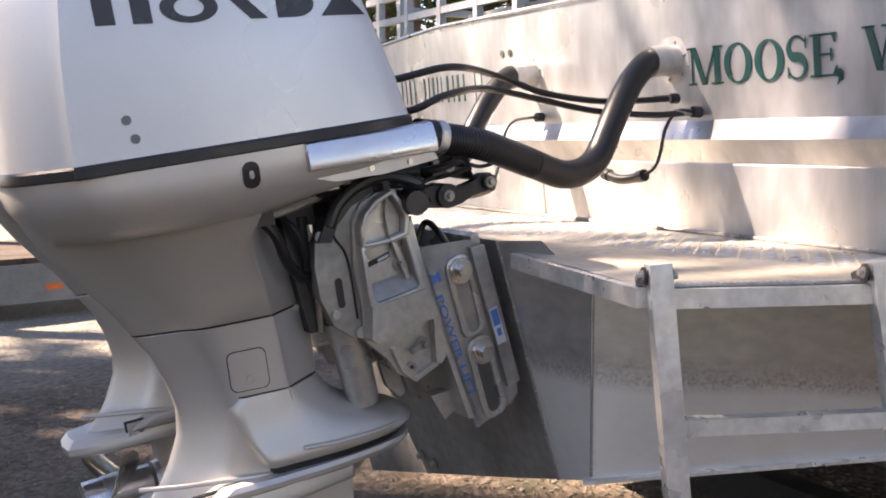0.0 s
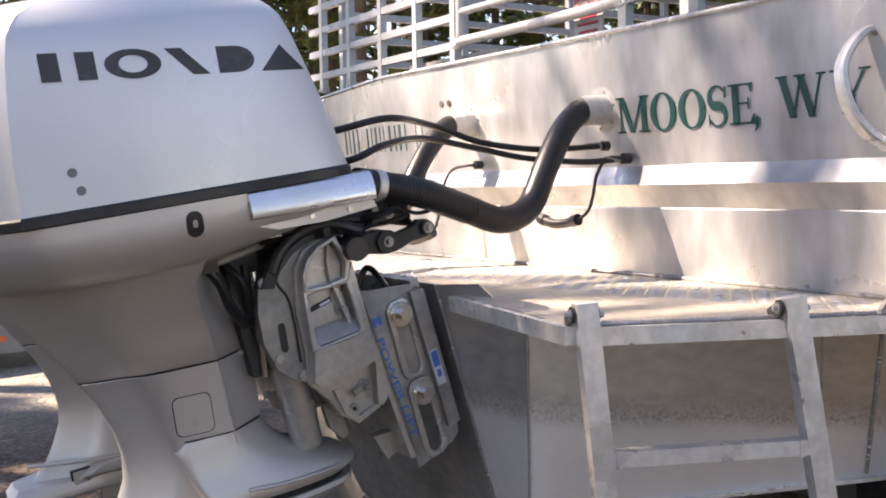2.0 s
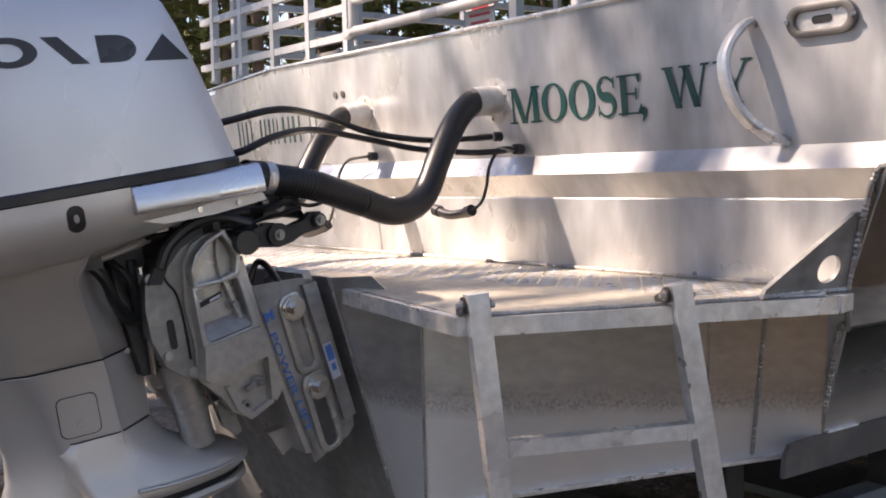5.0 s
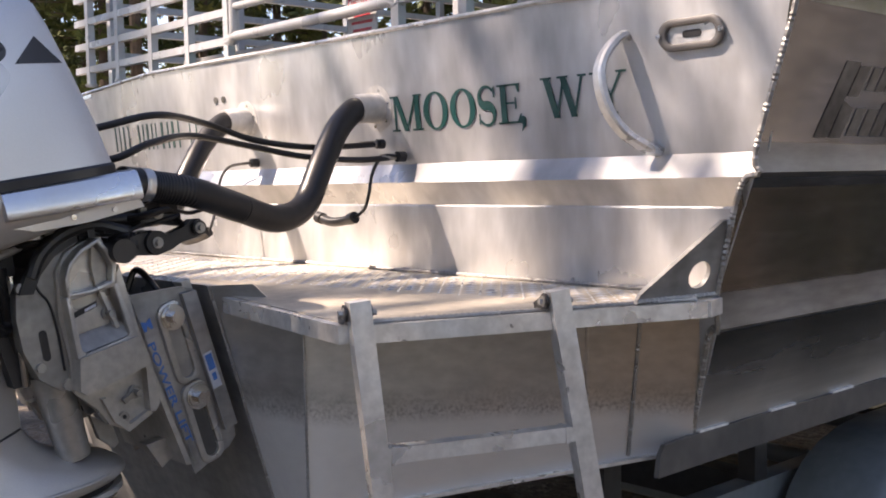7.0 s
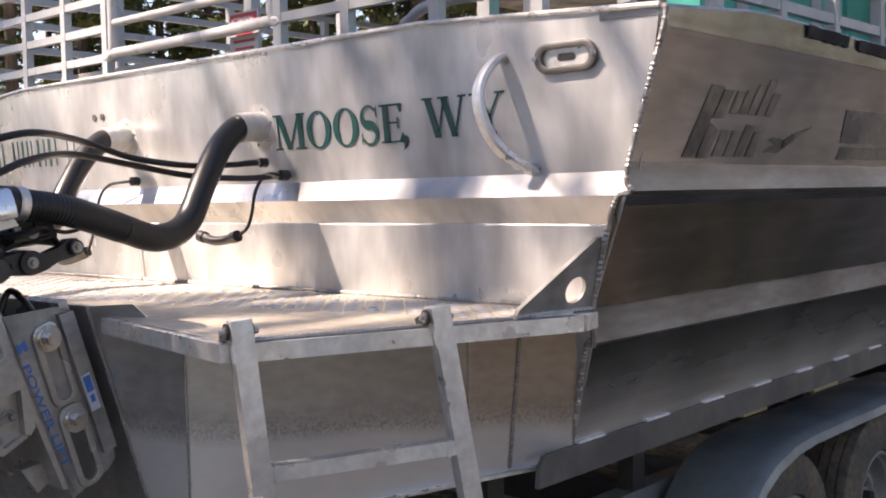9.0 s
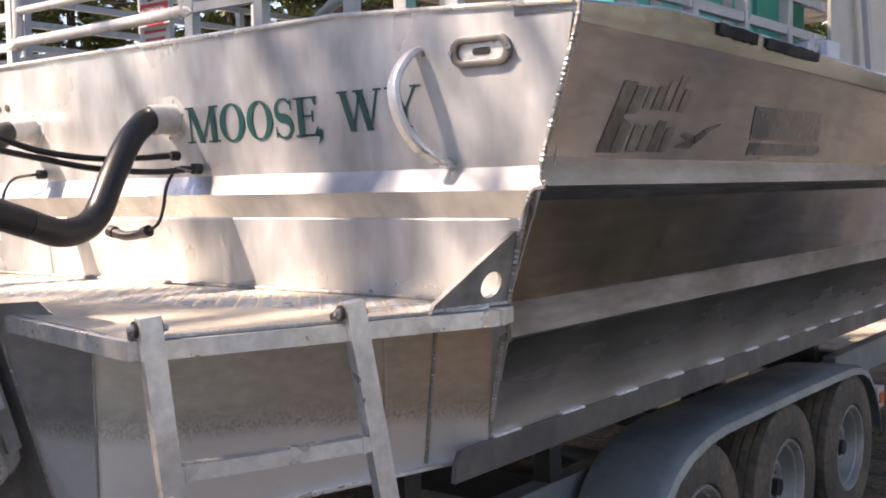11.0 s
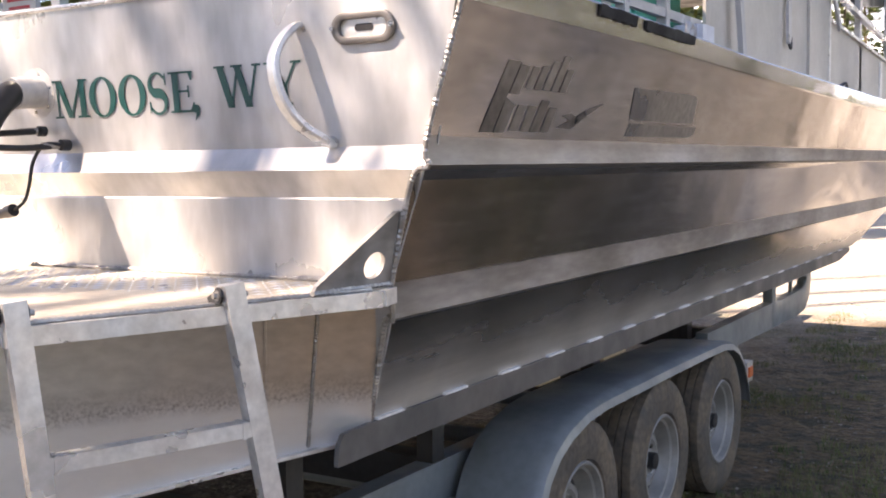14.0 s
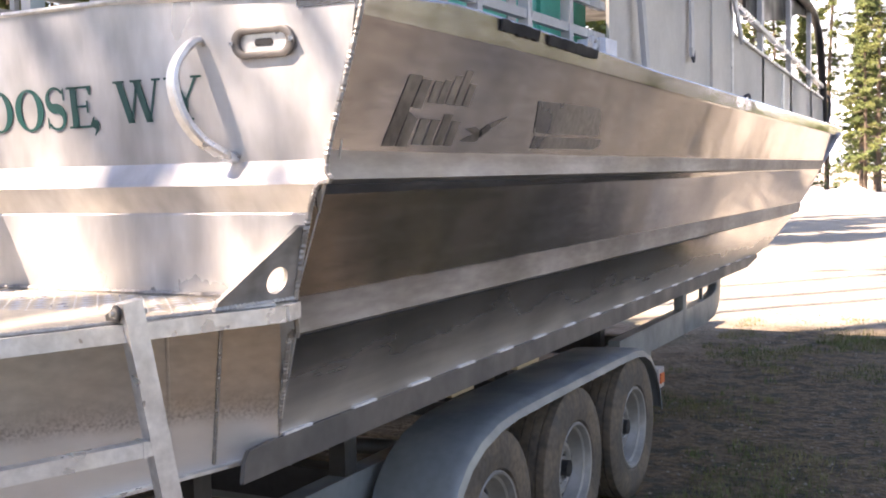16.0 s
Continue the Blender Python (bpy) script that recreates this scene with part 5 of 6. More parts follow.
TIP = Matrix.Translation((-0.0221, -0.0394, 1.8148)) @ pose(0, 0, 0, 5.5, 0, 0)
port = new("mooring_port")
port.parent = transom
port["label"] = "oval mooring port with a raised rim"
rim_o, rim_i = rounded(-0.082, 0.082, -0.034, 0.034, 0.033, 6), rounded(-0.062, 0.062, -0.018, 0.018, 0.0175, 6)
part("rim", moved(slab(rim_o, "y", -0.014, 0.0, 0.005, rim_i), TIP), ALU_DARK, port)
part("back_plate", moved(slab(rim_i, "y", -0.003, 0.0, 0.0), TIP), TUBE, port)
part("slot", moved(slab(rounded(-0.024, 0.024, -0.008, 0.008, 0.0075, 4), "y", -0.0045, -0.0032, 0), TIP), DARK, port)
for u in (-0.077, 0.077):
    part("pin", moved(disc((u, -0.013, 0.002), (0, -1, 0), 0.006, 0.005, 10, 0.002), TIP), STEEL, port)


def y_upper(z):
    return -0.014 + (z - 1.563) * (-0.0502 + 0.014) / (1.9368 - 1.563)


def on_transom(x, z):
    return facing((x, y_upper(z) - 0.0024, z), (1, 0, 0), (0, y_upper(1.9) - y_upper(1.6), 0.3))


def serif_letter(ch, x0, x1, h, thick, hair):
    """One upright roman capital as flat strokes: thick stems, hairlines and slab serifs. Gives outlines and pairs of (outline, hole)."""
    w = x1 - x0
    out = []

    def bar(a, b, t):                 # a slanted stroke, t wide along x
        out.append(([(a[0] - t / 2, a[1]), (a[0] + t / 2, a[1]), (b[0] + t / 2, b[1]), (b[0] - t / 2, b[1])], None))

    def foot(x, y, s):                # a serif
        out.append(([(x - s, y), (x + s, y), (x + s, y + hair * 0.8), (x - s, y + hair * 0.8)], None))
    top = h - hair * 0.8
    if ch == "M":
        l, r, m = x0 + w * 0.13, x1 - w * 0.17, x0 + w * 0.47
        bar((l, 0), (l, h), hair)
        bar((r, 0), (r, h), thick)
        bar((m, 0), (l + thick * 0.3, h), thick)
        bar((m, 0), (r - thick * 0.2, h), hair)
        foot(l, 0, w * 0.12), foot(r, 0, w * 0.17), foot(l - w * 0.02, top, w * 0.12), foot(r + w * 0.03, top, w * 0.13)
    elif ch == "W":
        a, b, c, d, e = x0 + w * 0.12, x0 + w * 0.33, x0 + w * 0.52, x0 + w * 0.71, x1 - w * 0.09
        bar((b, 0), (a, h), thick)
        bar((b, 0), (c, h), hair)
        bar((d, 0), (c - thick * 0.2, h), thick)
        bar((d, 0), (e, h), hair)
        foot(a, top, w * 0.12), foot(c - w * 0.03, top, w * 0.12), foot(e, top, w * 0.09)
    elif ch == "Y":
        m, k = x0 + w * 0.5, h * 0.44
        bar((m, 0), (m, k), thick)
        bar((m, k * 0.92), (x0 + w * 0.2, h), thick)
        bar((m + thick * 0.2, k * 0.92), (x1 - w * 0.14, h), hair)
        foot(m, 0, w * 0.22), foot(x0 + w * 0.2, top, w * 0.2), foot(x1 - w * 0.14, top, w * 0.14)
    elif ch == "E":
        s = x0 + w * 0.26
        bar((s, 0), (s, h), thick)
        foot(s, 0, w * 0.26), foot(s, top, w * 0.26)
        for y in (0, h * 0.49, top):
            out.append(([(s, y), (x1 - (w * 0.22 if 0 < y < top else 0), y), (x1 - (w * 0.22 if 0 < y < top else 0), y + hair * 0.8), (s, y + hair * 0.8)], None))
        out.append(([(x1 - hair, 0), (x1 + hair * 0.4, h * 0.24), (x1 - hair * 0.3, h * 0.24), (x1 - hair * 2.4, 0)], None))
        out.append(([(x1 - hair * 2.4, h), (x1 - hair * 1.2, h * 0.78), (x1 - hair * 0.4, h * 0.78), (x1 - hair * 0.4, h)], None))
        out.append(([(x1 - w * 0.24, h * 0.36), (x1 - w * 0.18, h * 0.36), (x1 - w * 0.18, h * 0.65), (x1 - w * 0.24, h * 0.65)], None))
    elif ch == "O":
        ring = [(math.cos(2 * math.pi * i / 40), math.sin(2 * math.pi * i / 40)) for i in range(40)]
        cx, cy = (x0 + x1) / 2, h / 2
        out.append(([(cx + w / 2 * c, cy + h * 0.52 * s) for c, s in ring], [(cx + (w / 2 - thick * 1.05) * c, cy + (h * 0.52 - hair * 0.8) * s) for c, s in ring]))
    elif ch == "S":
        line, n = [], 34
        for i in range(n + 1):
            t = i / n
            line.append(((x0 + x1) / 2 + w * 0.40 * math.cos(math.pi * (0.15 + 1.35 * min(1, t * 2))) if t < 0.5 else (x0 + x1) / 2 + w * 0.40 * math.cos(math.pi * (0.5 - 1.35 * (t * 2 - 1))),
                         h * 0.75 + h * 0.25 * math.sin(math.pi * (0.15 + 1.35 * min(1, t * 2))) if t < 0.5 else h * 0.255 + h * 0.255 * math.sin(math.pi * (0.5 - 1.35 * (t * 2 - 1)))))
        a, b = [], []
        for i, (px, py) in enumerate(line):
            q0, q1 = line[max(0, i - 1)], line[min(n, i + 1)]
            tx, ty = q1[0] - q0[0], q1[1] - q0[1]
            ln = math.hypot(tx, ty) or 1.0
            t = i / n
            wd = (hair * 0.45 + (thick * 0.62 - hair * 0.45) * math.exp(-((t - 0.5) / 0.17) ** 2))
            a.append((px - ty / ln * wd, py + tx / ln * wd))
            b.append((px + ty / ln * wd, py - tx / ln * wd))
        for i in range(n):
            out.append(([a[i], a[i + 1], b[i + 1], b[i]], None))
        out.append(([(x1 - w * 0.10, h * 0.70), (x1 - w * 0.04, h * 0.70), (x1 - w * 0.04, h), (x1 - w * 0.12, h * 0.92)], None))
        out.append(([(x0 + w * 0.04, 0), (x0 + w * 0.12, h * 0.08), (x0 + w * 0.09, h * 0.30), (x0 + w * 0.04, h * 0.30)], None))
    else:
        cx = (x0 + x1) / 2
        out.append(([(cx + w * 0.4 * math.cos(2 * math.pi * i / 16), h * 0.07 + w * 0.4 * math.sin(2 * math.pi * i / 16)) for i in range(16)], None))
        out.append(([(cx + w * 0.4, h * 0.07), (cx + w * 0.3, -h * 0.08), (cx - w * 0.25, -h * 0.21), (cx - w * 0.05, -h * 0.04)], None))
    return out


def lettering(ch, x0, x1, z):
    base = on_transom(0, z)
    bm = bmesh.new()
    for outline, hole in serif_letter(ch, x0, x1, 0.098, 0.0195, 0.0065):
        rings = [[bm.verts.new(base @ Vector((u, v, d))) for u, v in outline] for d in (0.0, 0.0009)]
        n = len(outline)
        if hole:
            inner = [[bm.verts.new(base @ Vector((u, v, d))) for u, v in hole] for d in (0.0, 0.0009)]
            for i in range(n):
                j = (i + 1) % n
                bm.faces.new((rings[1][i], rings[1][j], inner[1][j], inner[1][i]))
        else:
            bm.faces.new(rings[1])
        for i in range(n):
            j = (i + 1) % n
            bm.faces.new((rings[0][i], rings[0][j], rings[1][j], rings[1][i]))
    bmesh.ops.recalc_face_normals(bm, faces=bm.faces)
    part("lettering", bm, GREEN, transom, smooth=False)


for ch, x0, x1 in (("M", -1.0357, -0.9022), ("O", -0.8982, -0.8011), ("O", -0.791, -0.695), ("S", -0.6859, -0.6212), ("E", -0.6131, -0.5342), (",", -0.5423, -0.516), ("W", -0.4635, -0.3199), ("Y", -0.3098, -0.2026)):
    lettering(ch, x0, x1, 1.6545 if x0 < -0.5 else 1.6595)
# the boat's name as plain bars
x = -2.7847
for w in (0.050, 0.055, None, 0.05, 0.05, 0.022, 0.06, 0.06, None, 0.024, 0.024):
    if w is None:
        x += 0.05
        continue
    b2 = box(x, x + w * 0.26, 0, 0.001, 0, 0.098, 0)
    b2 = merge(b2, box(x + w * 0.78, x + w * 0.95, 0, 0.001, 0, 0.098, 0)) if w > 0.03 else b2
    moved(b2, Matrix.Translation((0, y_upper(1.655) - 0.0015, 1.654)) @ pose(0, 0, 0, 5.5, 0, 0))
    part("name_bar", b2, GREEN, transom)
    x += w + 0.022
for x in (-1.9766, -1.9257):
    part("name_dot", disc((x, y_upper(1.805), 1.805), (0, -1, -0.1), 0.012, 0.004, 12, 0), GREYINK, transom)

# ---- maker's mark on the side as plain dark shapes ----
side_ob = bpy.data.objects["hull_side"]


def on_hull(y, z):
    return (0.140 + (z - 1.572) * 0.3002 + 0.0014, y, z)


def side_shape(name, pts, mat):
    lo = [on_hull(y, z) for y, z in pts]
    hi = [(x + 0.0004, y, z) for x, y, z in lo]
    part(name, skin([lo, hi]), mat, side_ob, smooth=False)


side_shape("mark", [(0.150, 1.592), (0.205, 1.592), (0.265, 1.752), (0.205, 1.752)], FAINT)
side_shape("mark", [(0.215, 1.592), (0.262, 1.592), (0.285, 1.655), (0.235, 1.672)], FAINT)
side_shape("mark", [(0.245, 1.68), (0.292, 1.68), (0.312, 1.745), (0.268, 1.745)], FAINT)
for i in range(5):
    y = 0.315 + 0.046 * i
    h = (0.05, 0.055, 0.07, 0.085, 0.055)[i]
    side_shape("mark", [(y, 1.695), (y + 0.034, 1.695), (y + 0.034 + h * 0.35, 1.695 + h), (y + h * 0.35, 1.695 + h)], FAINT)
for i in range(4):
    y = 0.285 + 0.055 * i
    h = (0.06, 0.06, 0.075, 0.06)[i]
    side_shape("mark", [(y, 1.597), (y + 0.042, 1.597), (y + 0.042 + h * 0.3, 1.597 + h), (y + h * 0.3, 1.597 + h)], FAINT)
side_shape("mark", [(0.53, 1.610), (0.62, 1.608), (0.70, 1.645), (0.79, 1.680), (0.70, 1.662), (0.64, 1.640)], FAINT)
side_shape("mark", [(0.55, 1.640), (0.64, 1.620), (0.66, 1.634), (0.60, 1.648)], FAINT)
side_shape("old_decal", [(1.0, 1.597), (1.55, 1.600), (1.60, 1.615), (1.60, 1.635), (1.01, 1.632)], FAINT)
side_shape("old_decal", [(1.0, 1.642), (1.56, 1.645), (1.54, 1.72), (1.50, 1.735), (0.98, 1.732)], FAINT)

# ---- boarding ladder ----
ladder = new("boarding_ladder")
ladder.parent = boat
ladder["label"] = "bolted aluminium boarding ladder"
OUT = Vector((0.928, -0.371, 0))
for top, bot in (((-0.219, -0.790, 1.302), (-0.185, -0.733, 0.62)), ((-0.072, -0.421, 1.302), (-0.030, -0.322, 0.66))):
    r = part("ladder_rail", beam(top, bot, 0.040, 0.034, 0.009, OUT), TUBE, ladder)
    t = Vector(top) + Vector((0, 0, -0.022))
    for s in (-1, 1):
        along = Vector((0.371, 0.928, 0)) * s
        part("hinge_plate", merge(disc(t + along * 0.0205 - OUT * 0.004, along, 0.016, 0.005, 18, 0.001), beam(t + along * 0.023 - OUT * 0.005, t + along * 0.023 - OUT * 0.045 - Vector((0, 0, 0.018)), 0.005, 0.024, 0.001, (0, 0, 1))), DARK, r)
        part("bolt", bolt(t + along * 0.0255 - OUT * 0.004, along, 0.006, 0.008), CAST_DARK, r)
for a, b in (((-0.203, -0.762, 1.017), (-0.057, -0.385, 1.020)), ((-0.192, -0.744, 0.74), (-0.039, -0.345, 0.742))):
    rg = part("rung", beam(a, b, 0.032, 0.029, 0.007), TUBE, ladder)
    d = (Vector(b) - Vector(a)).normalized()
    for p in (Vector(a) + d * 0.024, Vector(b) - d * 0.026):
        part("rung_weld", beam(p - d * 0.004, p + d * 0.004, 0.036, 0.033, 0.008), TUBE, rg)

# ---- stern rail on the transom ----
stern = new("stern_rail")
stern.parent = boat
stern["label"] = "white-painted square-tube stern rail with a gate"
RY = -0.0306
for x in (-2.982, -2.714, -2.436, -2.158, -1.891):
    part("rail_post", box(x - 0.014, x + 0.014, RY - 0.014, RY + 0.014, 1.927, 2.487, 0.004), WHITE, stern)
    part("post_weld", disc((x, RY, 1.928), (0, 0, 1), 0.024, 0.012, 14, 0.005), WELD, stern)
for z in (1.999, 2.096, 2.194, 2.292, 2.39, 2.482):
    part("rail_bar", box(-3.105, -1.878, RY - 0.012, RY + 0.012, z - 0.013, z + 0.013, 0.004), WHITE, stern)
gate = part("gate", tube([(-1.855, RY, 2.482), (-1.855, RY, 2.035), (-1.839, RY, 2.011), (-1.052, RY, 2.017), (-1.032, RY, 2.045), (-1.032, RY, 2.482)], 0.017, 12, 5), WHITE, stern, "white round-tube gate")
for z in (2.109, 2.206, 2.304, 2.402):
    part("gate_bar", rod((-1.855, RY, z), (-1.032, RY, z), 0.013, 12), WHITE, gate)
for x in (-0.996, -0.723, -0.409, -0.1, 0.126):
    part("rail_post", box(x - 0.016, x + 0.016, RY - 0.014, RY + 0.014, 1.911, 2.487, 0.004), WHITE, stern)
for z in (2.019, 2.117, 2.215, 2.312, 2.41, 2.482):
    part("rail_bar", box(-0.996, 0.126, RY - 0.012, RY + 0.012, z - 0.013, z + 0.013, 0.004), WHITE, stern)


def side_rail(x, y0, y1, step, bars, label):
    r = new("side_rail")
    r.parent = boat
    r["label"] = label
    n = int((y1 - y0) / step)
    for i in range(n + 1):
        y = y0 + step * i
        part("rail_post", box(x - 0.016, x + 0.016, y - 0.016, y + 0.016, 1.89, 2.487, 0.004), WHITE, r)
    for z in bars:
        part("rail_bar", box(x - 0.012, x + 0.012, y0, y1, z - 0.014, z + 0.014, 0.004), WHITE, r)
    return r


side_rail(mirror(0.127), 0.08, 5.6, 0.62, (1.963, 2.065, 2.168, 2.271, 2.374, 2.477), "white-painted port side rail")
side_rail(0.127, 0.345, 1.724, 0.345, (1.99, 2.10, 2.22, 2.369, 2.482), "white-painted starboard side rail")
# thin braces and seat frames behind the stern rail
for x, y, z in ((-2.30, 0.9, 2.4), (-1.62, 0.8, 2.4), (-0.85, 0.7, 2.3), (-0.55, 0.55, 2.4)):
    part("inner_post", box(x - 0.025, x + 0.025, y - 0.025, y + 0.025, 1.26, z, 0.005), WHITE, stern)
part("grab_loop", tube([(-0.80, 0.25, 1.26), (-0.80, 0.25, 1.92), (-0.76, 0.25, 2.02), (-0.66, 0.25, 2.05), (-0.50, 0.25, 2.05)], 0.016, 12), WHITE, stern)
part("long_bench_back", box(-2.9, -2.2, 0.35, 0.40, 1.95, 2.05, 0.01), PANEL, stern)

# ---- warning sign tied to the gate ----
sign = thing("warning_sign", "white warning sign with a red heading on the gate", "sign")
SY = 0.0002
part("sheet", box(-1.268, -1.131, SY, SY + 0.003, 1.911, 2.068, 0.001), WHITE, sign)
part("heading", box(-1.263, -1.137, SY - 0.001, SY, 2.022, 2.063, 0), RED, sign, "red heading band")
words("ATTENTION", 0.026, facing((-1.257, SY - 0.0022, 2.034), (1, 0, 0), (0, 0, 1)), WHITE, sign, "lettering", 0.72, 0.0003, 0, 0.0004)
for i, (a, b) in enumerate(((-1.237, -1.16), (-1.248, -1.15), (-1.242, -1.155), (-1.232, -1.17))):
    z = 2.004 - 0.0216 * i
    part("text_bar", box(a, b, SY - 0.001, SY, z - 0.004, z + 0.004, 0), RED, sign)

# ---- seats and cabin seen over the gunwale ----
for i, y in enumerate((0.62, 1.12, 1.62)):
    s = thing("bench_seat", "teal vinyl bench seat behind the side rail", "seat", pose(-0.12, y, 1.26), "teal bench seats")
    part("cushion", soften(box(-0.42, 0.0, 0, 0.46, 0.42, 0.52, 0), 0.03, 3), TEAL, s)
    part("backrest", soften(box(-0.04, 0.06, 0, 0.46, 0.50, 1.12, 0), 0.03, 3), TEAL, s)
    part("base", box(-0.40, -0.02, 0.03, 0.43, 0.0, 0.42, 0.01), PANEL, s)
    part("piping", box(0.058, 0.066, 0.20, 0.27, 0.52, 1.10, 0.003), WHITE, s, "white vinyl stripe")
DULL = material("dull_rubber", (0.022, 0.022, 0.022), 0.85, 0.0, 0.4, 30, 0.4, 8, 0.1)
pad_rng = random.Random(12)
for a, b in ((0.622, 0.872), (0.945, 1.36)):
    mt = thing("foam_pad", "torn black foam strip stuck along the gunwale", "foam strip", None, "gunwale pads")
    n = int((b - a) / 0.016)
    upper = [(a + (b - a) * i / n, 1.896 + sheer(a + (b - a) * i / n) + pad_rng.uniform(-0.004, 0.001)) for i in range(n + 1)]
    lower = [(a + (b - a) * i / n, 1.865 + sheer(a + (b - a) * i / n) + pad_rng.uniform(-0.002, 0.005)) for i in range(n + 1)]
    strip = bmesh.new()
    rows = [[strip.verts.new((x + (z - sheer(y) - 1.858) * 0.2, y, z)) for y, z in edge] for edge, x in ((lower, 0.228), (lower, 0.2337), (upper, 0.2337), (upper, 0.228))]
    for k in range(4):
        for i in range(n):
            strip.faces.new((rows[k][i], rows[k][i + 1], rows[(k + 1) % 4][i + 1], rows[(k + 1) % 4][i]))
    for i in (0, n):
        strip.faces.new([r[i] for r in rows])
    part("strip", strip, DULL, mt, smooth=False)
rope = thing("rope_coil", "bunched pale rope and plastic by the rail", "rope")
part("loop", tube([(0.195, 1.46 + 0.05 * math.cos(i * 1.1), 1.916 + 0.02 * (i % 3)) for i in range(12)], 0.009, 8), WHITE, rope)
part("bag", soften(box(0.125, 0.222, 1.48, 1.60, 1.907, 1.962, 0), 0.025, 3), PALE, rope)

CX = 0.142
cabin = new("cabin_side")
cabin.parent = boat
cabin["label"] = "grey painted aluminium cabin side"


def sloped_panel(name, y0, y1, zb0, zb1, zt0, zt1, x, mat, thick=0.012):
    o = [(y0, zb0), (y1, zb1), (y1, zt1), (y0, zt0)]
    return part(name, slab(o, "x", x - thick, x, 0.002), mat, cabin)


sloped_panel("wall_panel", 1.76, 3.25, 1.885, 1.87, 2.75, 2.75, CX, PANEL)
sloped_panel("wall_panel", 3.255, 3.66, 1.87, 1.86, 2.75, 2.75, CX + 0.012, PANEL, 0.02)
sloped_panel("wall_panel", 3.665, 7.0, 1.86, 1.80, 2.215, 2.04, CX, PANEL)
sloped_panel("corner_trim", 3.66, 3.70, 1.86, 1.86, 2.75, 2.75, CX + 0.016, TUBE, 0.03)
part("slanting_post", beam((CX + 0.02, 1.93, 2.75), (CX + 0.045, 2.06, 1.89), 0.045, 0.02, 0.003, (1, 0, 0)), WHITE, cabin)
part("hanging_strap", beam((CX + 0.015, 2.84, 2.75), (CX + 0.02, 2.835, 2.02), 0.05, 0.012, 0.003, (1, 0, 0)), WHITE, cabin)
part("strap_hook", tube([(CX + 0.02, 2.82, 2.03), (CX + 0.03, 2.83, 2.0), (CX + 0.02, 2.87, 2.05)], 0.006, 8), DARK, cabin)
part("slanting_post", beam((CX + 0.03, 3.30, 2.75), (CX + 0.04, 3.78, 2.18), 0.05, 0.012, 0.003, (1, 0, 0)), WHITE, cabin)
part("window_sill", beam((CX, 3.7, 2.222), (CX, 7.0, 2.048), 0.03, 0.016, 0.003), TUBE, cabin)
part("top_rail", beam((CX, 3.7, 2.385), (CX, 6.95, 2.145), 0.028, 0.028, 0.006), TUBE, cabin)
for y in (4.55, 5.50, 6.35):
    part("canopy_post", box(CX - 0.03, CX, y - 0.03, y + 0.03, 1.85, 2.72, 0.006), WHITE, cabin)
part("wall_stiffener", box(CX, CX + 0.01, 5.15, 5.20, 1.84, 2.12, 0.002), TUBE, cabin)
for side in (CX, mirror(CX)):
    part("canopy_frame", tube([(side, 4.2, 2.72), (side, 6.0, 2.70), (side, 6.6, 2.60), (side, 6.85, 2.35), (side, 7.02, 1.86)], 0.03, 12), DARK, cabin, "black canopy frame")
part("canopy", soften(box(mirror(CX), CX, 1.8, 6.3, 2.72, 2.80, 0), 0.02), BLACK, cabin, "black canopy cloth")
part("canopy_valance", slab([(4.25, 2.35), (5.4, 2.485), (6.0, 2.60), (6.5, 2.63), (6.45, 2.74), (4.25, 2.74)], "x", CX - 0.055, CX - 0.035, 0.004), BLACK, cabin, "black canopy side curtain")
part("bow_line", tube([(CX + 0.03, 6.75, 1.83), (CX + 0.05, 6.9, 1.90), (CX + 0.04, 7.02, 2.05), (CX, 7.0, 2.10)], 0.012, 8), BLACK, cabin)
part("bow_cleat", tube([(0.2, 7.0, 1.835), (0.2, 7.12, 1.86), (0.2, 7.2, 1.84)], 0.016, 8), DARK, cabin)
part("wall_hook", tube([(CX + 0.004, 3.95, 1.90), (CX + 0.03, 4.0, 1.92), (CX + 0.02, 4.08, 1.88)], 0.008, 8), DARK, cabin)

# ---- trailer ----
# trailer steel under the hull, with the shade there put into its colour
SHADED_STEEL = material("shaded_trailer_steel", (0.035, 0.034, 0.034), 0.55, 0.1, 0.3, 30, 0.3, 5, 0.05)
PALE_TAN = material("pale_tan", (0.55, 0.42, 0.24), 0.7)
trailer = thing("boat_trailer", "grey three-axle boat trailer under the hull", "trailer")
HUB_Z, R_TYRE = 0.323, 0.333


def wheel(x, y, flip):
    w = new("wheel")
    w.parent = trailer
    w.matrix_basis = pose(x, y, HUB_Z, 0, 0, 180 if flip else 0)
    prof = [(-0.085, 0.19), (-0.098, 0.20), (-0.103, 0.25), (-0.099, 0.30), (-0.088, 0.326)]
    groove = []
    for k in range(9):
        gx = -0.078 + 0.0195 * k
        groove += [(gx - 0.006, R_TYRE - 0.003 * abs(k - 4) / 4), (gx + 0.006, R_TYRE - 0.003 * abs(k - 4) / 4)]
        if k < 8 and k % 2 == 0:
            groove += [(gx + 0.008, R_TYRE - 0.012), (gx + 0.012, R_TYRE - 0.012)]
    prof = prof + groove + [(-a, r) for a, r in prof[::-1]] + [(0.07, 0.185), (-0.07, 0.185)]
    rings = []
    n = 56
    for i in range(n):
        a = 2 * math.pi * i / n
        rings.append([(px, r * math.cos(a), r * math.sin(a)) for px, r in prof])
    bm = skin(rings + [rings[0]], caps=False)
    bmesh.ops.remove_doubles(bm, verts=bm.verts, dist=1e-5)
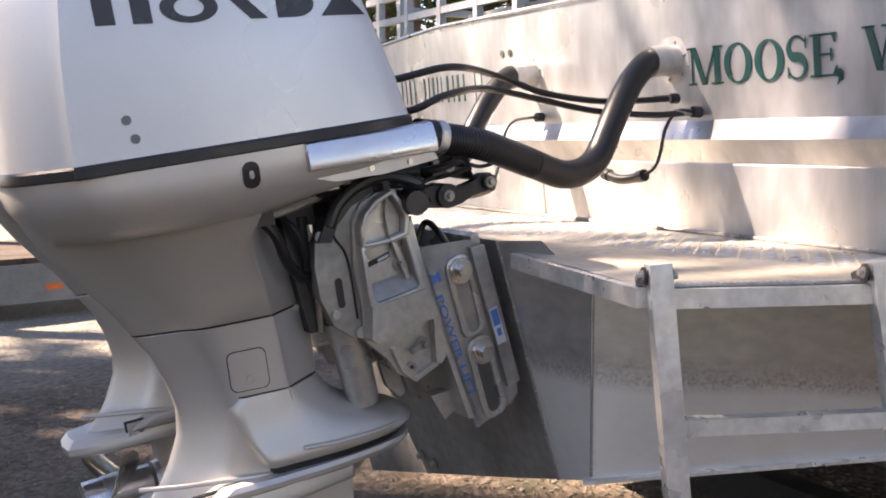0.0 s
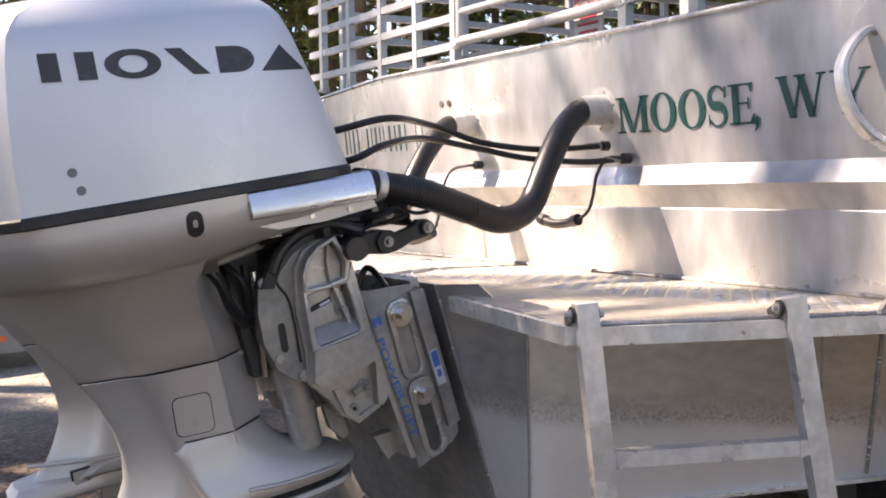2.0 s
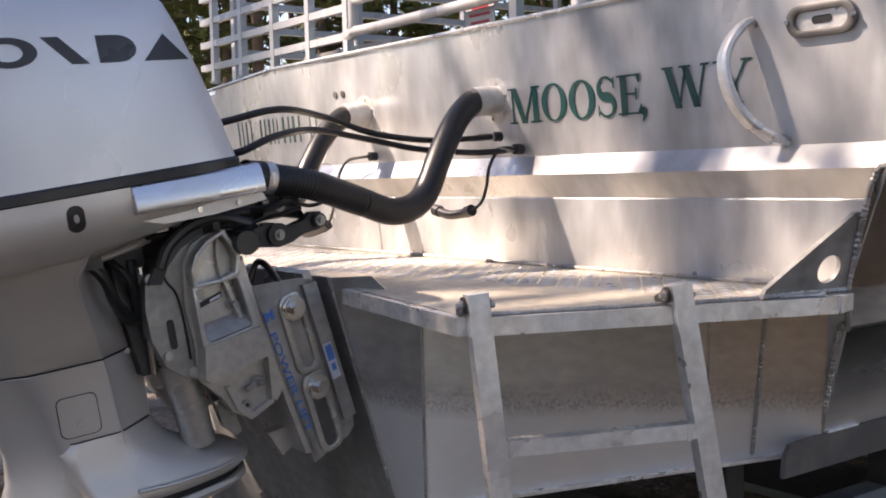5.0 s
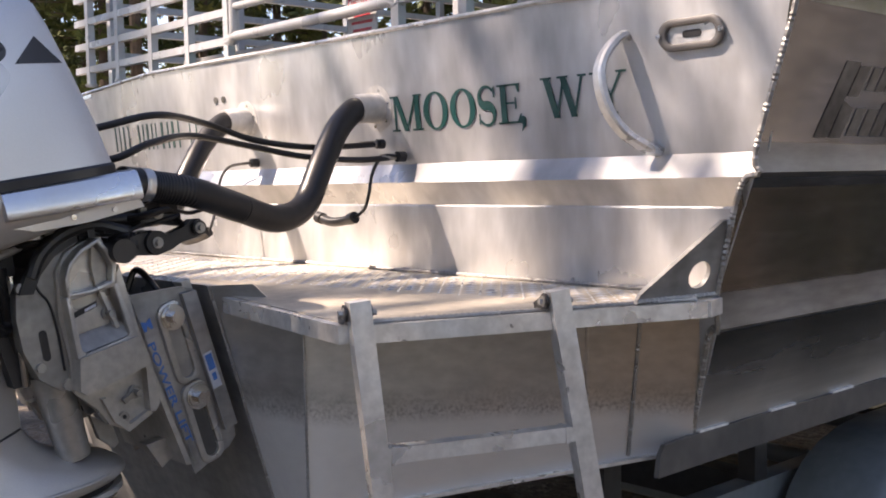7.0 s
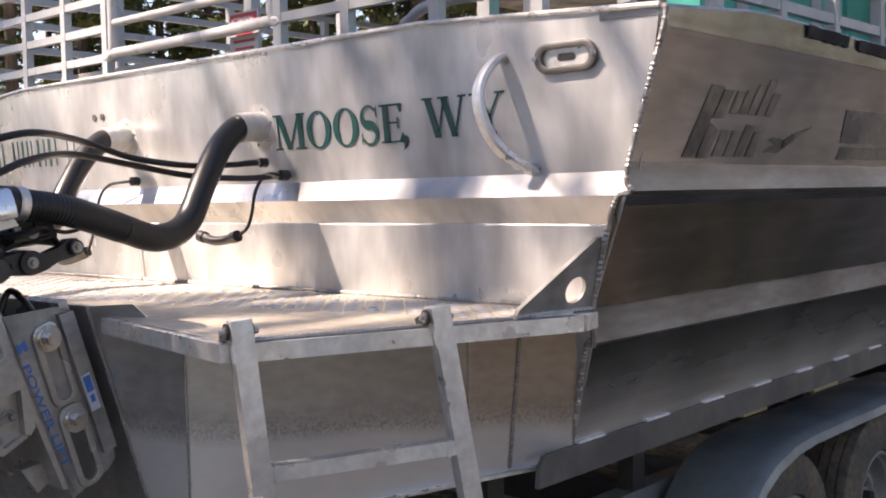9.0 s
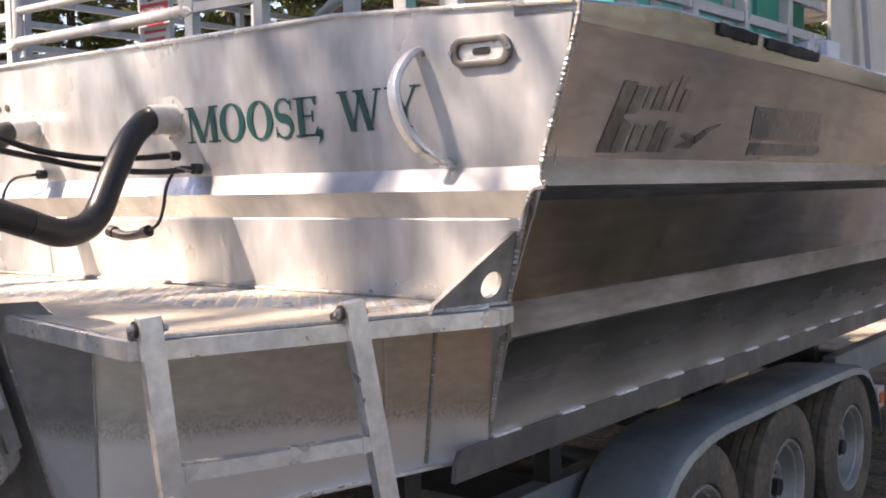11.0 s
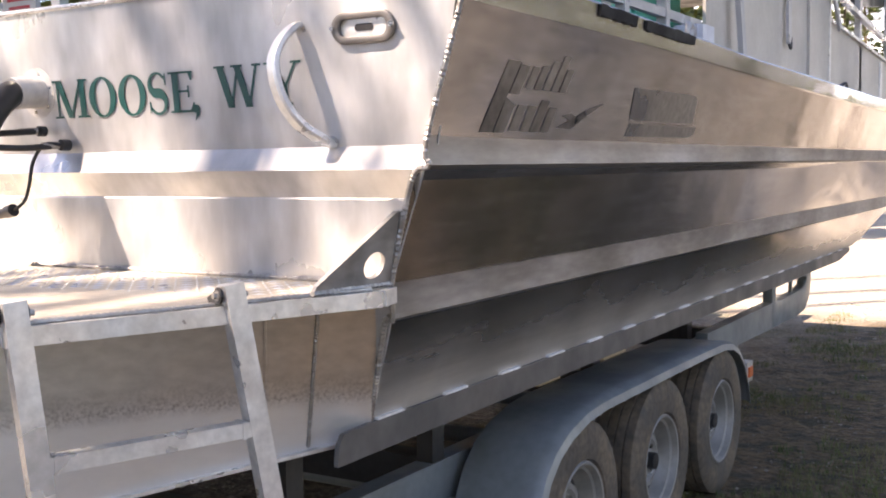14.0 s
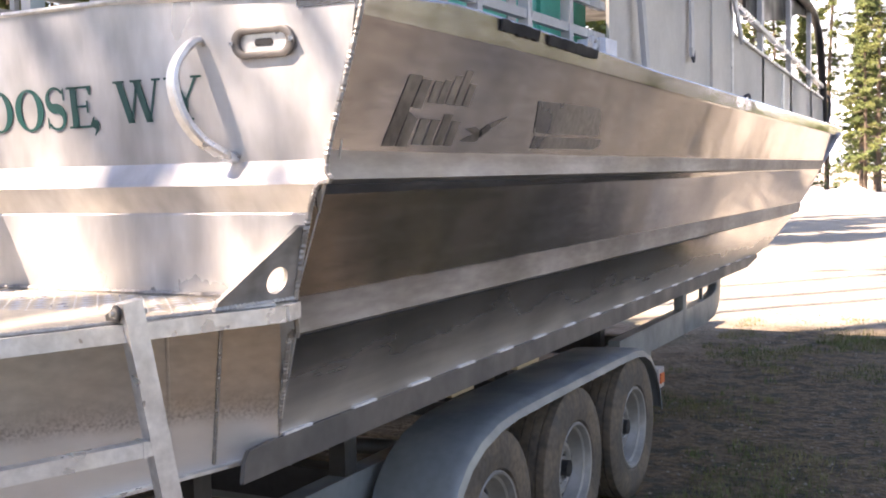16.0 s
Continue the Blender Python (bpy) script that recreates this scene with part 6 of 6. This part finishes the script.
    part("tyre", bm, TYRE, w, "worn black trailer tyre", angle=40)
    rp = [(0.088, 0.192), (0.096, 0.187), (0.094, 0.179), (0.070, 0.172), (0.064, 0.163), (0.030, 0.156), (0.012, 0.148), (0.004, 0.135), (0.020, 0.122), (0.034, 0.106), (0.036, 0.088), (0.022, 0.075), (0.022, 0.0001), (0.012, 0.0001), (0.012, 0.07), (-0.06, 0.15), (-0.088, 0.192)]
    rings = []
    for i in range(40):
        a = 2 * math.pi * i / 40
        rings.append([(px, r * math.cos(a), r * math.sin(a)) for px, r in rp])
    bm = skin(rings + [rings[0]], caps=False)
    bmesh.ops.remove_doubles(bm, verts=bm.verts, dist=1e-5)
    rim = part("rim", bm, RIM, w, "grey painted steel rim", angle=30)
    for k in range(8):
        a = radians(45 * k + 10)
        part("vent_hole", disc((0.0185, 0.118 * math.cos(a), 0.118 * math.sin(a)), (1, 0.55 * math.cos(a), 0.55 * math.sin(a)), 0.017, 0.009, 14, 0), DARK, rim)
    for k in range(6):
        a = radians(60 * k)
        part("lug_nut", disc((0.022, 0.058 * math.cos(a), 0.058 * math.sin(a)), (1, 0, 0), 0.010, 0.016, 6, 0.002), STEEL, rim)
    part("hub_cap", rod((0.02, 0, 0), (0.065, 0, 0), 0.034, 18, 0.008), DARK, rim)
    return w


first = None
for flip, x in ((False, -0.235), (True, mirror(-0.235))):
    for i in range(3):
        if first is None:
            first = wheel(x, 1.345 + 0.785 * i, flip)
        else:
            copy_thing(first, pose(x, 1.345 + 0.785 * i, HUB_Z, 0 if not flip else 0, 0, 180 if flip else 0))
for i in range(3):
    part("axle", rod((mirror(-0.36), 1.345 + 0.785 * i, HUB_Z), (-0.36, 1.345 + 0.785 * i, HUB_Z), 0.038, 14), GALV, trailer)
FEN = [(0.931, 0.337), (0.985, 0.453), (1.038, 0.54), (1.116, 0.608), (1.222, 0.657), (1.368, 0.69), (1.513, 0.701), (2.173, 0.703), (2.658, 0.701), (2.901, 0.697), (3.046, 0.678), (3.163, 0.632), (3.26, 0.55), (3.327, 0.443), (3.366, 0.337)]
for f in (lambda x: x, mirror):
    rings = []
    for y, z in FEN:
        i = FEN.index((y, z))
        a, b = FEN[max(0, i - 1)], FEN[min(len(FEN) - 1, i + 1)]
        t = Vector((0, b[0] - a[0], b[1] - a[1])).normalized()
        nrm = Vector((0, -t.z, t.y))
        p = Vector((0, y, z))
        sec = [(-0.43, -0.03), (-0.43, -0.01), (-0.18, 0.002), (-0.15, -0.002), (-0.130, -0.012), (-0.122, -0.040), (-0.126, -0.040), (-0.135, -0.020), (-0.155, -0.008), (-0.42, -0.016)]
        rings.append([(f(sx), *(p + nrm * sn).yz) for sx, sn in sec])
    fe = part("fender", skin(rings), GALV, trailer, "long grey fender over three wheels", angle=40)
    part("step_plate", soften(box(min(f(-0.44), f(-0.13)), max(f(-0.44), f(-0.13)), 0.58, 0.97, 0.42, 0.455, 0), 0.006), GALV, fe)
    part("step_pad", box(min(f(-0.41), f(-0.16)), max(f(-0.41), f(-0.16)), 0.62, 0.94, 0.455, 0.459, 0), DARK, fe)
    part("front_bracket", box(min(f(-0.20), f(-0.15)), max(f(-0.20), f(-0.15)), 3.36, 3.46, 0.42, 0.52, 0.006), TUBE, fe)
    part("side_lamp", box(min(f(-0.15), f(-0.142)), max(f(-0.15), f(-0.142)), 3.38, 3.44, 0.445, 0.495, 0.003), ORANGE, fe, "orange side reflector")
    # long rails: the main frame and the bunk beam with its slot at the front
    x = f(-0.50)
    part("frame_rail", soften(box(x - 0.035, x + 0.035, 0.10, 4.3, 0.42, 0.57, 0), 0.008), GALV, trailer)
    bx = f(-0.33)
    o = [(4.42, 0.541), (5.0, 0.535), (5.22, 0.55), (5.33, 0.60), (5.385, 0.68), (5.40, 0.80), (4.9, 0.80), (4.42, 0.80)]
    h = [(4.50, 0.68), (4.85, 0.69), (5.12, 0.70), (5.24, 0.72), (5.28, 0.76), (5.25, 0.775), (4.9, 0.775), (4.50, 0.77)]
    part("bunk_beam", slab([(3.2, 0.55), (4.42, 0.541), (4.42, 0.69), (3.2, 0.68)], "x", bx - 0.03, bx + 0.03, 0.006), GALV, trailer)
    part("bunk_beam", slab(o, "x", bx - 0.03, bx + 0.03, 0.006, h), GALV, trailer)
    part("bunk_web", box(bx - 0.01, bx + 0.01, 4.95, 4.98, 0.68, 0.785, 0.003), GALV, trailer)
    part("bunk_beam", soften(box(x - 0.04, x + 0.04, 0.15, 3.2, 0.80, 0.86, 0), 0.006), SHADED_STEEL, trailer)
    for y in (0.20, 0.92, 2.2, 3.4):
        part("bunk_post", box(x - 0.03, x + 0.03, y, y + 0.07, 0.56, 0.86, 0.006), SHADED_STEEL, trailer)
    # two short thin pale strips beside each bunk beam
    for y0, y1 in ((1.62, 1.81), (2.24, 2.48)):
        part("pale_strip", box(bx - 0.17, bx - 0.11, y0, y1, 0.692, 0.712, 0.004), PALE_TAN, trailer)
for y in (0.22, 1.0, 2.6, 4.1):
    part("cross_member", box(mirror(-0.5), -0.5, y, y + 0.09, 0.44, 0.56, 0.006), SHADED_STEEL, trailer)
part("tongue", box(MID - 0.05, MID + 0.05, 4.1, 8.6, 0.44, 0.56, 0.008), GALV, trailer)
for f in (lambda x: x, mirror):
    part("tail_lamp", box(min(f(-0.62), f(-0.48)), max(f(-0.62), f(-0.48)), 0.06, 0.10, 0.46, 0.53, 0.006), RED, trailer, "red tail lamp")


# ---- neighbouring trailer across the lot ----
flat = thing("flatbed_trailer", "dark grey flatbed trailer parked across the lot", "trailer", pose(-9.45, -0.6, GROUND, 0, 0, 12))
part("deck_board", box(-0.9, 0.9, -4.0, 0.72, 0.48, 0.53, 0.01), BARK, flat)
part("side_beam", box(0.86, 0.94, -4.0, 0.75, 0.15, 0.48, 0.01), GALV, flat)
part("reflector", box(0.94, 0.945, -0.28, -0.14, 0.25, 0.30, 0.002), ORANGE, flat, "orange reflector")
for y in (-2.2, -1.4):
    part("tyre", disc((0.55, y, 0.22), (1, 0, 0), 0.22, 0.2, 28, 0.03), TYRE, flat)
part("rear_leg", box(0.7, 0.8, 0.5, 0.6, 0.0, 0.17, 0.01), GALV, flat)


# rolled lip along the transom's top edge
lip = []
for i in range(41):
    s = i / 40
    x = 0.2156 + (mirror(0.2156) - 0.2156) * s
    lip.append((x, -0.0522, 1.9358 - 0.04 * max(0, 1 - min(s, 1 - s) / 0.2)))
part("top_lip", tube(lip, 0.0065, 10, 0), TUBE, boat)


# ---- trees, snow and far mountains ----
def pine(name, base, height, radius, bare, seed, label, clumps=260, needles=7, group="pines", spray=1.0, stem=1.0):
    """A pine: tapered trunk, limbs in whorls, and a crown of many small needle sprays with gaps."""
    rng = random.Random(seed)
    t = thing(name, label, "tree", pose(*base), group)
    lean = Vector((rng.uniform(-0.02, 0.02), rng.uniform(-0.02, 0.02), 0))
    trunk = [Vector((0, 0, -0.1)) + lean * height * (i / 8) ** 2 * 8 * 0.3 + Vector((0, 0, height * i / 8)) for i in range(9)]
    r0 = (0.011 * height + 0.03) * stem
    bm = tube(trunk, lambda s: r0 * (1 - 0.93 * s) + 0.012, 9, 2)
    limbs = []
    for i in range(int(clumps / 5)):
        s = bare + (1 - bare) * (i / (clumps / 5)) ** 0.9
        a = rng.uniform(0, 2 * math.pi)
        reach = radius * (1 - 0.88 * (s - bare) / (1 - bare)) * rng.uniform(0.55, 1.1)
        z = height * s
        p0 = Vector((0, 0, z)) + lean * z * 0.3
        p1 = p0 + Vector((math.cos(a) * reach, math.sin(a) * reach, reach * rng.uniform(-0.25, 0.12)))
        limbs.append((p0, p1))
    bm = merge(bm, *[tube([p0, p0.lerp(p1, 0.5) + Vector((0, 0, -0.03)), p1], lambda s: 0.02 * (1 - s) + 0.005, 5, 1) for p0, p1 in limbs])
    part("trunk", bm, BARK, t)
    verts, faces = [], []
    for p0, p1 in limbs:
        for k in range(5):
            s = rng.uniform(0.25, 1.05)
            c = p0.lerp(p1, s) + Vector((rng.uniform(-0.14, 0.14), rng.uniform(-0.14, 0.14), rng.uniform(-0.08, 0.06)))
            size = spray * rng.uniform(0.18, 0.36) * (0.7 + 0.05 * radius)
            for _ in range(needles):
                d = Vector((rng.gauss(0, 1), rng.gauss(0, 1), rng.gauss(0.15, 0.6))).normalized()
                w = d.orthogonal().normalized() * size * 0.13
                i = len(verts)
                verts += [c - d * size * 0.25, c + d * size * 0.4 + w, c + d * size, c + d * size * 0.4 - w]
                faces.append((i, i + 1, i + 2, i + 3))
    me = bpy.data.meshes.new("crown")
    me.from_pydata(verts, [], faces)
    me.materials.append(NEEDLE)
    cr = new("crown", me)
    cr.parent = t
    return t


# far trees beyond the bow and behind the boat, in view
rng = random.Random(4)
proto = [pine("pine_tree", (-9.5 + 0.9 * i, 52 + 2.2 * i, 0.2), h, r, b, 20 + i, "tall green lodgepole pine at the clearing's edge", 600, 15, "pines", 1.05, 0.6) for i, (h, r, b) in enumerate(((11.5, 1.7, 0.08), (14, 1.9, 0.10), (9.5, 1.6, 0.06), (17, 2.1, 0.2)))]
spots = [(-4.6, 56), (-5.3, 61), (-5.9, 66), (-4.2, 58.5), (-4.9, 64), (-3.7, 62), (-6.3, 70), (-3.0, 60), (-1.0, 64), (-3.6, 66), (-13.5, 62), (-18, 70), (-2, 72), (3, 60), (8, 66)]
for i, (x, y) in enumerate(spots):
    copy_thing(proto[i % 4], pose(x, y, 0.3, 0, 0, rng.uniform(0, 360)))
for i in range(84):                       # wood on the port side, seen through the rails
    a = radians(107 + 69 * i / 83 + rng.uniform(-1, 1))
    d = rng.uniform(20, 30) if i % 2 else rng.uniform(30, 46)
    copy_thing(proto[i % 4], pose(1.3 + d * math.cos(a), -2 + d * math.sin(a), 0.2, 0, 0, rng.uniform(0, 360)))
for i in range(22):                       # wood added behind the camera and to starboard for its reflections
    a = radians(-75 + 140 * i / 21 + rng.uniform(-2, 2))
    d = rng.uniform(17, 26)
    copy_thing(proto[i % 4], pose(1.3 + d * math.cos(a), 2 + d * math.sin(a), 0.2, 0, 0, rng.uniform(0, 360)))

for i in range(17):                       # wood ahead to starboard, mirrored in the side plating
    a = radians(58 + 25 * i / 16 + rng.uniform(-1, 1))
    d = (17, 22, 28, 19, 25)[i % 5] + rng.uniform(-1.5, 1.5)
    copy_thing(proto[i % 4], pose(1.3 + d * math.cos(a), 2 + d * math.sin(a), 0.0, 0, 0, rng.uniform(0, 360)))

# tall pines added out of view on the sunny side, whose crowns shade the lot
tall = pine("pine_tree", (-15.1, -15.1, 0), 20.5, 2.5, 0.72, 91, "unseen tall lodgepole pine added to shade the lot", 620, 11, "shade pines", 1.0, 0.6)
for i, (x, y) in enumerate(((-10.4, -16.4), (-7.8, -15.8), (-5.2, -14.8), (-15.6, -12.6), (-5.8, -12.2), (-5.2, -9.4), (-3.0, -11.8), (-9.0, -17.6), (-6.4, -17.4), (-14.3, -11.0), (-5.0, -9.2), (-3.5, -7.4), (-1.5, -5.4), (-1.5, -9.4), (-3.6, -10.4), (1.0, -7.0), (0.8, -4.5))):
    copy_thing(tall, pose(x, y, 0.0, 0, 0, 47 * i))
# added out of view to shade the ground that the hull side mirrors
giant = pine("pine_tree", (-10.2, -7.1, 0), 30, 2.7, 0.78, 92, "unseen tall lodgepole pine added to shade the lot", 620, 11, "shade pines", 1.0, 0.45)
for i, (x, y) in enumerate(((-10.0, -3.6), (-7.1, -2.4), (-5.6, -10.6), (-3.1, -8.6), (-9.5, -13.5), (-13.2, -11.5), (-10.7, -8.4), (-7.7, -11.3), (-10.7, -14.7), (-8.6, -12.3))):
    copy_thing(giant, pose(x, y, 0.0, 0, 0, 61 * i))
for i, (x, y) in enumerate(((-12.3, -8.3), (-11.6, -5.6), (-11.7, -2.9), (-9.6, -6.0))):
    copy_thing(giant, pose(x, y, 0.0, 0, 0, 83 * i))
for i, (x, y) in enumerate(((-11.8, -11.35), (-12.0, -9.9))):
    copy_thing(giant, pose(x, y, 0, 0, 0, 40 + 70 * i))
old = pine("pine_tree", (-15.4, -3.8, 0), 37, 3.0, 0.76, 95, "unseen very tall lodgepole pine added to shade the lot", 760, 11, "shade pines", 1.0, 0.35)
for i, (x, y) in enumerate(((-13.2, -3.2),)):
    copy_thing(old, pose(x, y, 0.0, 0, 0, 83 * i))
# thin unseen pines, set so that their tops streak the transom with shade
slender = pine("pine_tree", (-14.17, -14.24, 0), 27, 0.9, 0.74, 17, "slender half-dead pine added out of view for streaks of shade", 30, 4, "shade pines")
for i, (c, d) in enumerate(((-1.2, 22.0), (-0.45, 21.0), (0.14, 17.5), (-0.08, 17.0), (-0.26, 19.6), (-0.62, 18.0), (-0.75, 24.0), (-1.6, 21.0), (-1.95, 22.0))):
    copy_thing(slender, pose(c * 0.774 - d * 0.633, -c * 0.633 - d * 0.774, 0, 0, 0, 100 * i + 50))


# young pines, added unseen: tops shade the motors' legs and the ground round them
for i in range(9):
    c = -1.7 + 0.42 * i
    mark = Vector((-1.44 + 0.774 * c, -1.5 - 0.633 * c, 0.98 + 0.14 * ((i * 5) % 3 - 1)))
    apex = mark - SUN_WAY * ((14.0 - mark.z) / -SUN_WAY.z)
    copy_thing(proto[1], pose(apex.x, apex.y, 0.0, 0, 0, 77 * i))


def snag(mark, d, lean, r):
    """An unseen dead leaning pine, added so its stem's shade falls on the given mark of the transom, d metres along the
    sun's way from it.
    """
    q = Vector(mark) - SUN_WAY * d
    t = Vector((lean[0], lean[1], 1))
    foot, top = q - t * (q.z / t.z + 0.1), q + t * 5.0
    ob = thing("shade_snag", "unseen leaning dead pine added to streak the transom with shade", "tree", Matrix.Translation(foot), "dead pines")
    rng = random.Random(int(d * 100))
    bms = [tube([Vector(), (top - foot) * 0.5, top - foot], lambda s: r * (1.5 - s), 10, 4)]
    for i in range(14):
        p = (top - foot) * rng.uniform(0.45, 0.97)
        a = rng.uniform(0, 6.28)
        bms.append(tube([p, p + Vector((math.cos(a), math.sin(a), rng.uniform(-0.2, 0.5))) * rng.uniform(0.3, 1.1)], lambda s: 0.016 * (1 - s) + 0.004, 5, 1))
    part("trunk", merge(*bms), BARK, ob)


for mark, d, r in (((0.10, -0.08, 1.82), 11.0, 0.035), ((-0.30, -0.06, 1.80), 12.2, 0.03), ((-0.62, -0.06, 1.76), 14.0, 0.06), ((-1.24, -0.06, 1.78), 12.6, 0.05), ((-0.06, -0.04, 1.70), 10.4, 0.028), ((-0.47, -0.05, 1.80), 11.4, 0.03)):
    snag(mark, d, (-0.52, 0.10), r)


def mound(name, c, sx, sy, h, seed, mat, label):
    bm = bmesh.new()
    n = 20
    grid = []
    for i in range(n + 1):
        row = []
        for j in range(n + 1):
            u, v = 2 * i / n - 1, 2 * j / n - 1
            r = math.hypot(u, v)
            z = h * max(-0.15, (1 - r ** 2)) * (0.7 + 0.6 * noise.noise(Vector((u * 2.2, v * 2.2, seed))))
            row.append(bm.verts.new((c[0] + u * sx, c[1] + v * sy, c[2] + z)))
        grid.append(row)
    for a, b in zip(grid, grid[1:]):
        for i in range(n):
            bm.faces.new((a[i], a[i + 1], b[i + 1], b[i]))
    return tagged(part(name, bm, mat), label, "snow bank", "snow banks")


mound("snow_bank", (-4.6, 47, 0.05), 2.6, 4.5, 0.75, 3, SNOW, "melting white snow bank on the dirt")
mound("snow_bank", (-9.6, 55, 0.2), 1.6, 2.5, 1.6, 5, SNOW, "melting white snow bank under the pines")
mound("snow_bank", (-7.5, 45, 0.05), 1.8, 2.2, 0.3, 6, SNOW, "melting white snow bank on the dirt")


def mountain():
    m = bpy.data.materials.new("rock_and_snow")
    m.use_nodes = True
    n, l = m.node_tree.nodes, m.node_tree.links
    b = n["Principled BSDF"]
    co, nz = n.new("ShaderNodeTexCoord"), n.new("ShaderNodeTexNoise")
    nz.inputs["Scale"].default_value, nz.inputs["Detail"].default_value = 0.018, 9
    mp = n.new("ShaderNodeMapping")
    mp.inputs["Scale"].default_value = (1, 1, 0.45)
    l.new(co.outputs["Object"], mp.inputs["Vector"])
    l.new(mp.outputs[0], nz.inputs["Vector"])
    r = n.new("ShaderNodeMapRange")
    r.inputs["From Min"].default_value, r.inputs["From Max"].default_value = 0.47, 0.55
    l.new(nz.outputs["Fac"], r.inputs["Value"])
    x = n.new("ShaderNodeMix")
    x.data_type = "RGBA"
    x.inputs["A"].default_value, x.inputs["B"].default_value = (0.26, 0.30, 0.36, 1), (0.80, 0.84, 0.90, 1)
    l.new(r.outputs[0], x.inputs["Factor"])
    l.new(x.outputs["Result"], b.inputs["Base Color"])
    b.inputs["Roughness"].default_value = 0.9
    bm = bmesh.new()
    grid = []
    for i in range(41):
        row = []
        for j in range(13):
            u, v = i / 40, j / 12
            px = -1400 + 1900 * u
            z = (90 + 420 * v ** 1.1) * (0.7 + 0.5 * noise.noise(Vector((u * 5, v * 2, 7)))) + 60 * noise.noise(Vector((u * 14, v * 9, 2))) - 30
            row.append(bm.verts.new((px, 1200 + 700 * v, max(-20, z * (0.3 + v)))))
        grid.append(row)
    for a, b2 in zip(grid, grid[1:]):
        for j in range(12):
            bm.faces.new((a[j], a[j + 1], b2[j + 1], b2[j]))
    return tagged(part("backdrop", bm, m), "distant mountain slope with rock and snow", "mountain", kind="structure")


mountain()


def grass_and_stones():
    """Thin grass blades and pebbles on the soil beside the trailer."""
    rng = random.Random(8)
    verts, faces = [], []
    for i in range(60000):
        x, y = rng.uniform(-0.9, 2.4), rng.uniform(1.5, 9.5)
        if noise.noise(Vector((x * 1.3, y * 1.3, 4))) + 0.5 * noise.noise(Vector((x * 5, y * 5, 9))) < 0.08 + rng.uniform(-0.12, 0.2):
            continue
        h, a = rng.uniform(0.014, 0.055), rng.uniform(0, 6.28)
        lean = rng.uniform(0.2, 1.0) * h
        dx, dy = math.cos(a) * 0.0035, math.sin(a) * 0.0035
        k = len(verts)
        verts += [(x - dx, y - dy, GROUND - 0.01), (x + dx, y + dy, GROUND - 0.01), (x - dy / 0.0035 * lean, y + dx / 0.0035 * lean, GROUND + h)]
        faces.append((k, k + 1, k + 2))
    me = bpy.data.meshes.new("grass")
    me.from_pydata(verts, [], faces)
    me.materials.append(material("dry_grass", (0.070, 0.105, 0.022), 0.8, 0, 0.3, 5, 0.4, 1.5, 0.0, tint=(0.20, 0.17, 0.08)))
    tagged(new("grass", me), "thin green grass on brown soil", "grass", kind="stuff")
    verts, faces = [], []
    for i in range(2600):
        x, y = (rng.uniform(-1.2, 2.4), rng.uniform(1.2, 10)) if i % 3 else (rng.uniform(-8, -1.5), rng.uniform(-3.5, 2))
        r = rng.uniform(0.003, 0.013) if i % 3 else rng.uniform(0.002, 0.007)
        k = len(verts)
        z = GROUND + r * 0.3 + 0.02 * noise.noise(Vector((x * 0.8, y * 0.8, 0)))
        verts += [(x + r, y, z), (x, y + r * rng.uniform(0.6, 1.2), z), (x - r, y, z), (x, y - r, z), (x, y, z + r * 0.7), (x, y, z - r)]
        faces += [(k, k + 1, k + 4), (k + 1, k + 2, k + 4), (k + 2, k + 3, k + 4), (k + 3, k, k + 4), (k + 1, k, k + 5), (k + 2, k + 1, k + 5), (k + 3, k + 2, k + 5), (k, k + 3, k + 5)]
    for i in range(7000):
        x, y = rng.uniform(-5.5, -1.0), rng.uniform(-1.8, 2.6)
        r, a = rng.uniform(0.006, 0.022), rng.uniform(0, 6.28)
        z = GROUND + 0.004 + 0.02 * noise.noise(Vector((x * 0.8, y * 0.8, 0)))
        c, d = Vector((math.cos(a), math.sin(a), rng.uniform(-0.3, 0.3))) * r, Vector((-math.sin(a), math.cos(a), rng.uniform(-0.4, 0.4))) * r * rng.uniform(0.3, 0.7)
        k = len(verts)
        verts += [(x + p.x, y + p.y, z + p.z) for p in (c, d, -c, -d)] + [(x, y, z + 0.006)]
        faces += [(k, k + 1, k + 4), (k + 1, k + 2, k + 4), (k + 2, k + 3, k + 4), (k + 3, k, k + 4)]
    me = bpy.data.meshes.new("pebbles")
    me.from_pydata(verts, [], faces)
    me.materials.append(material("pebble_stone", (0.25, 0.215, 0.175), 0.85, 0, 0.2, 20, 0.4, 3, 0.0))
    tagged(new("pebbles", me), "scattered grey pebbles and pale wood chips on soil", "pebbles", kind="stuff")


grass_and_stones()
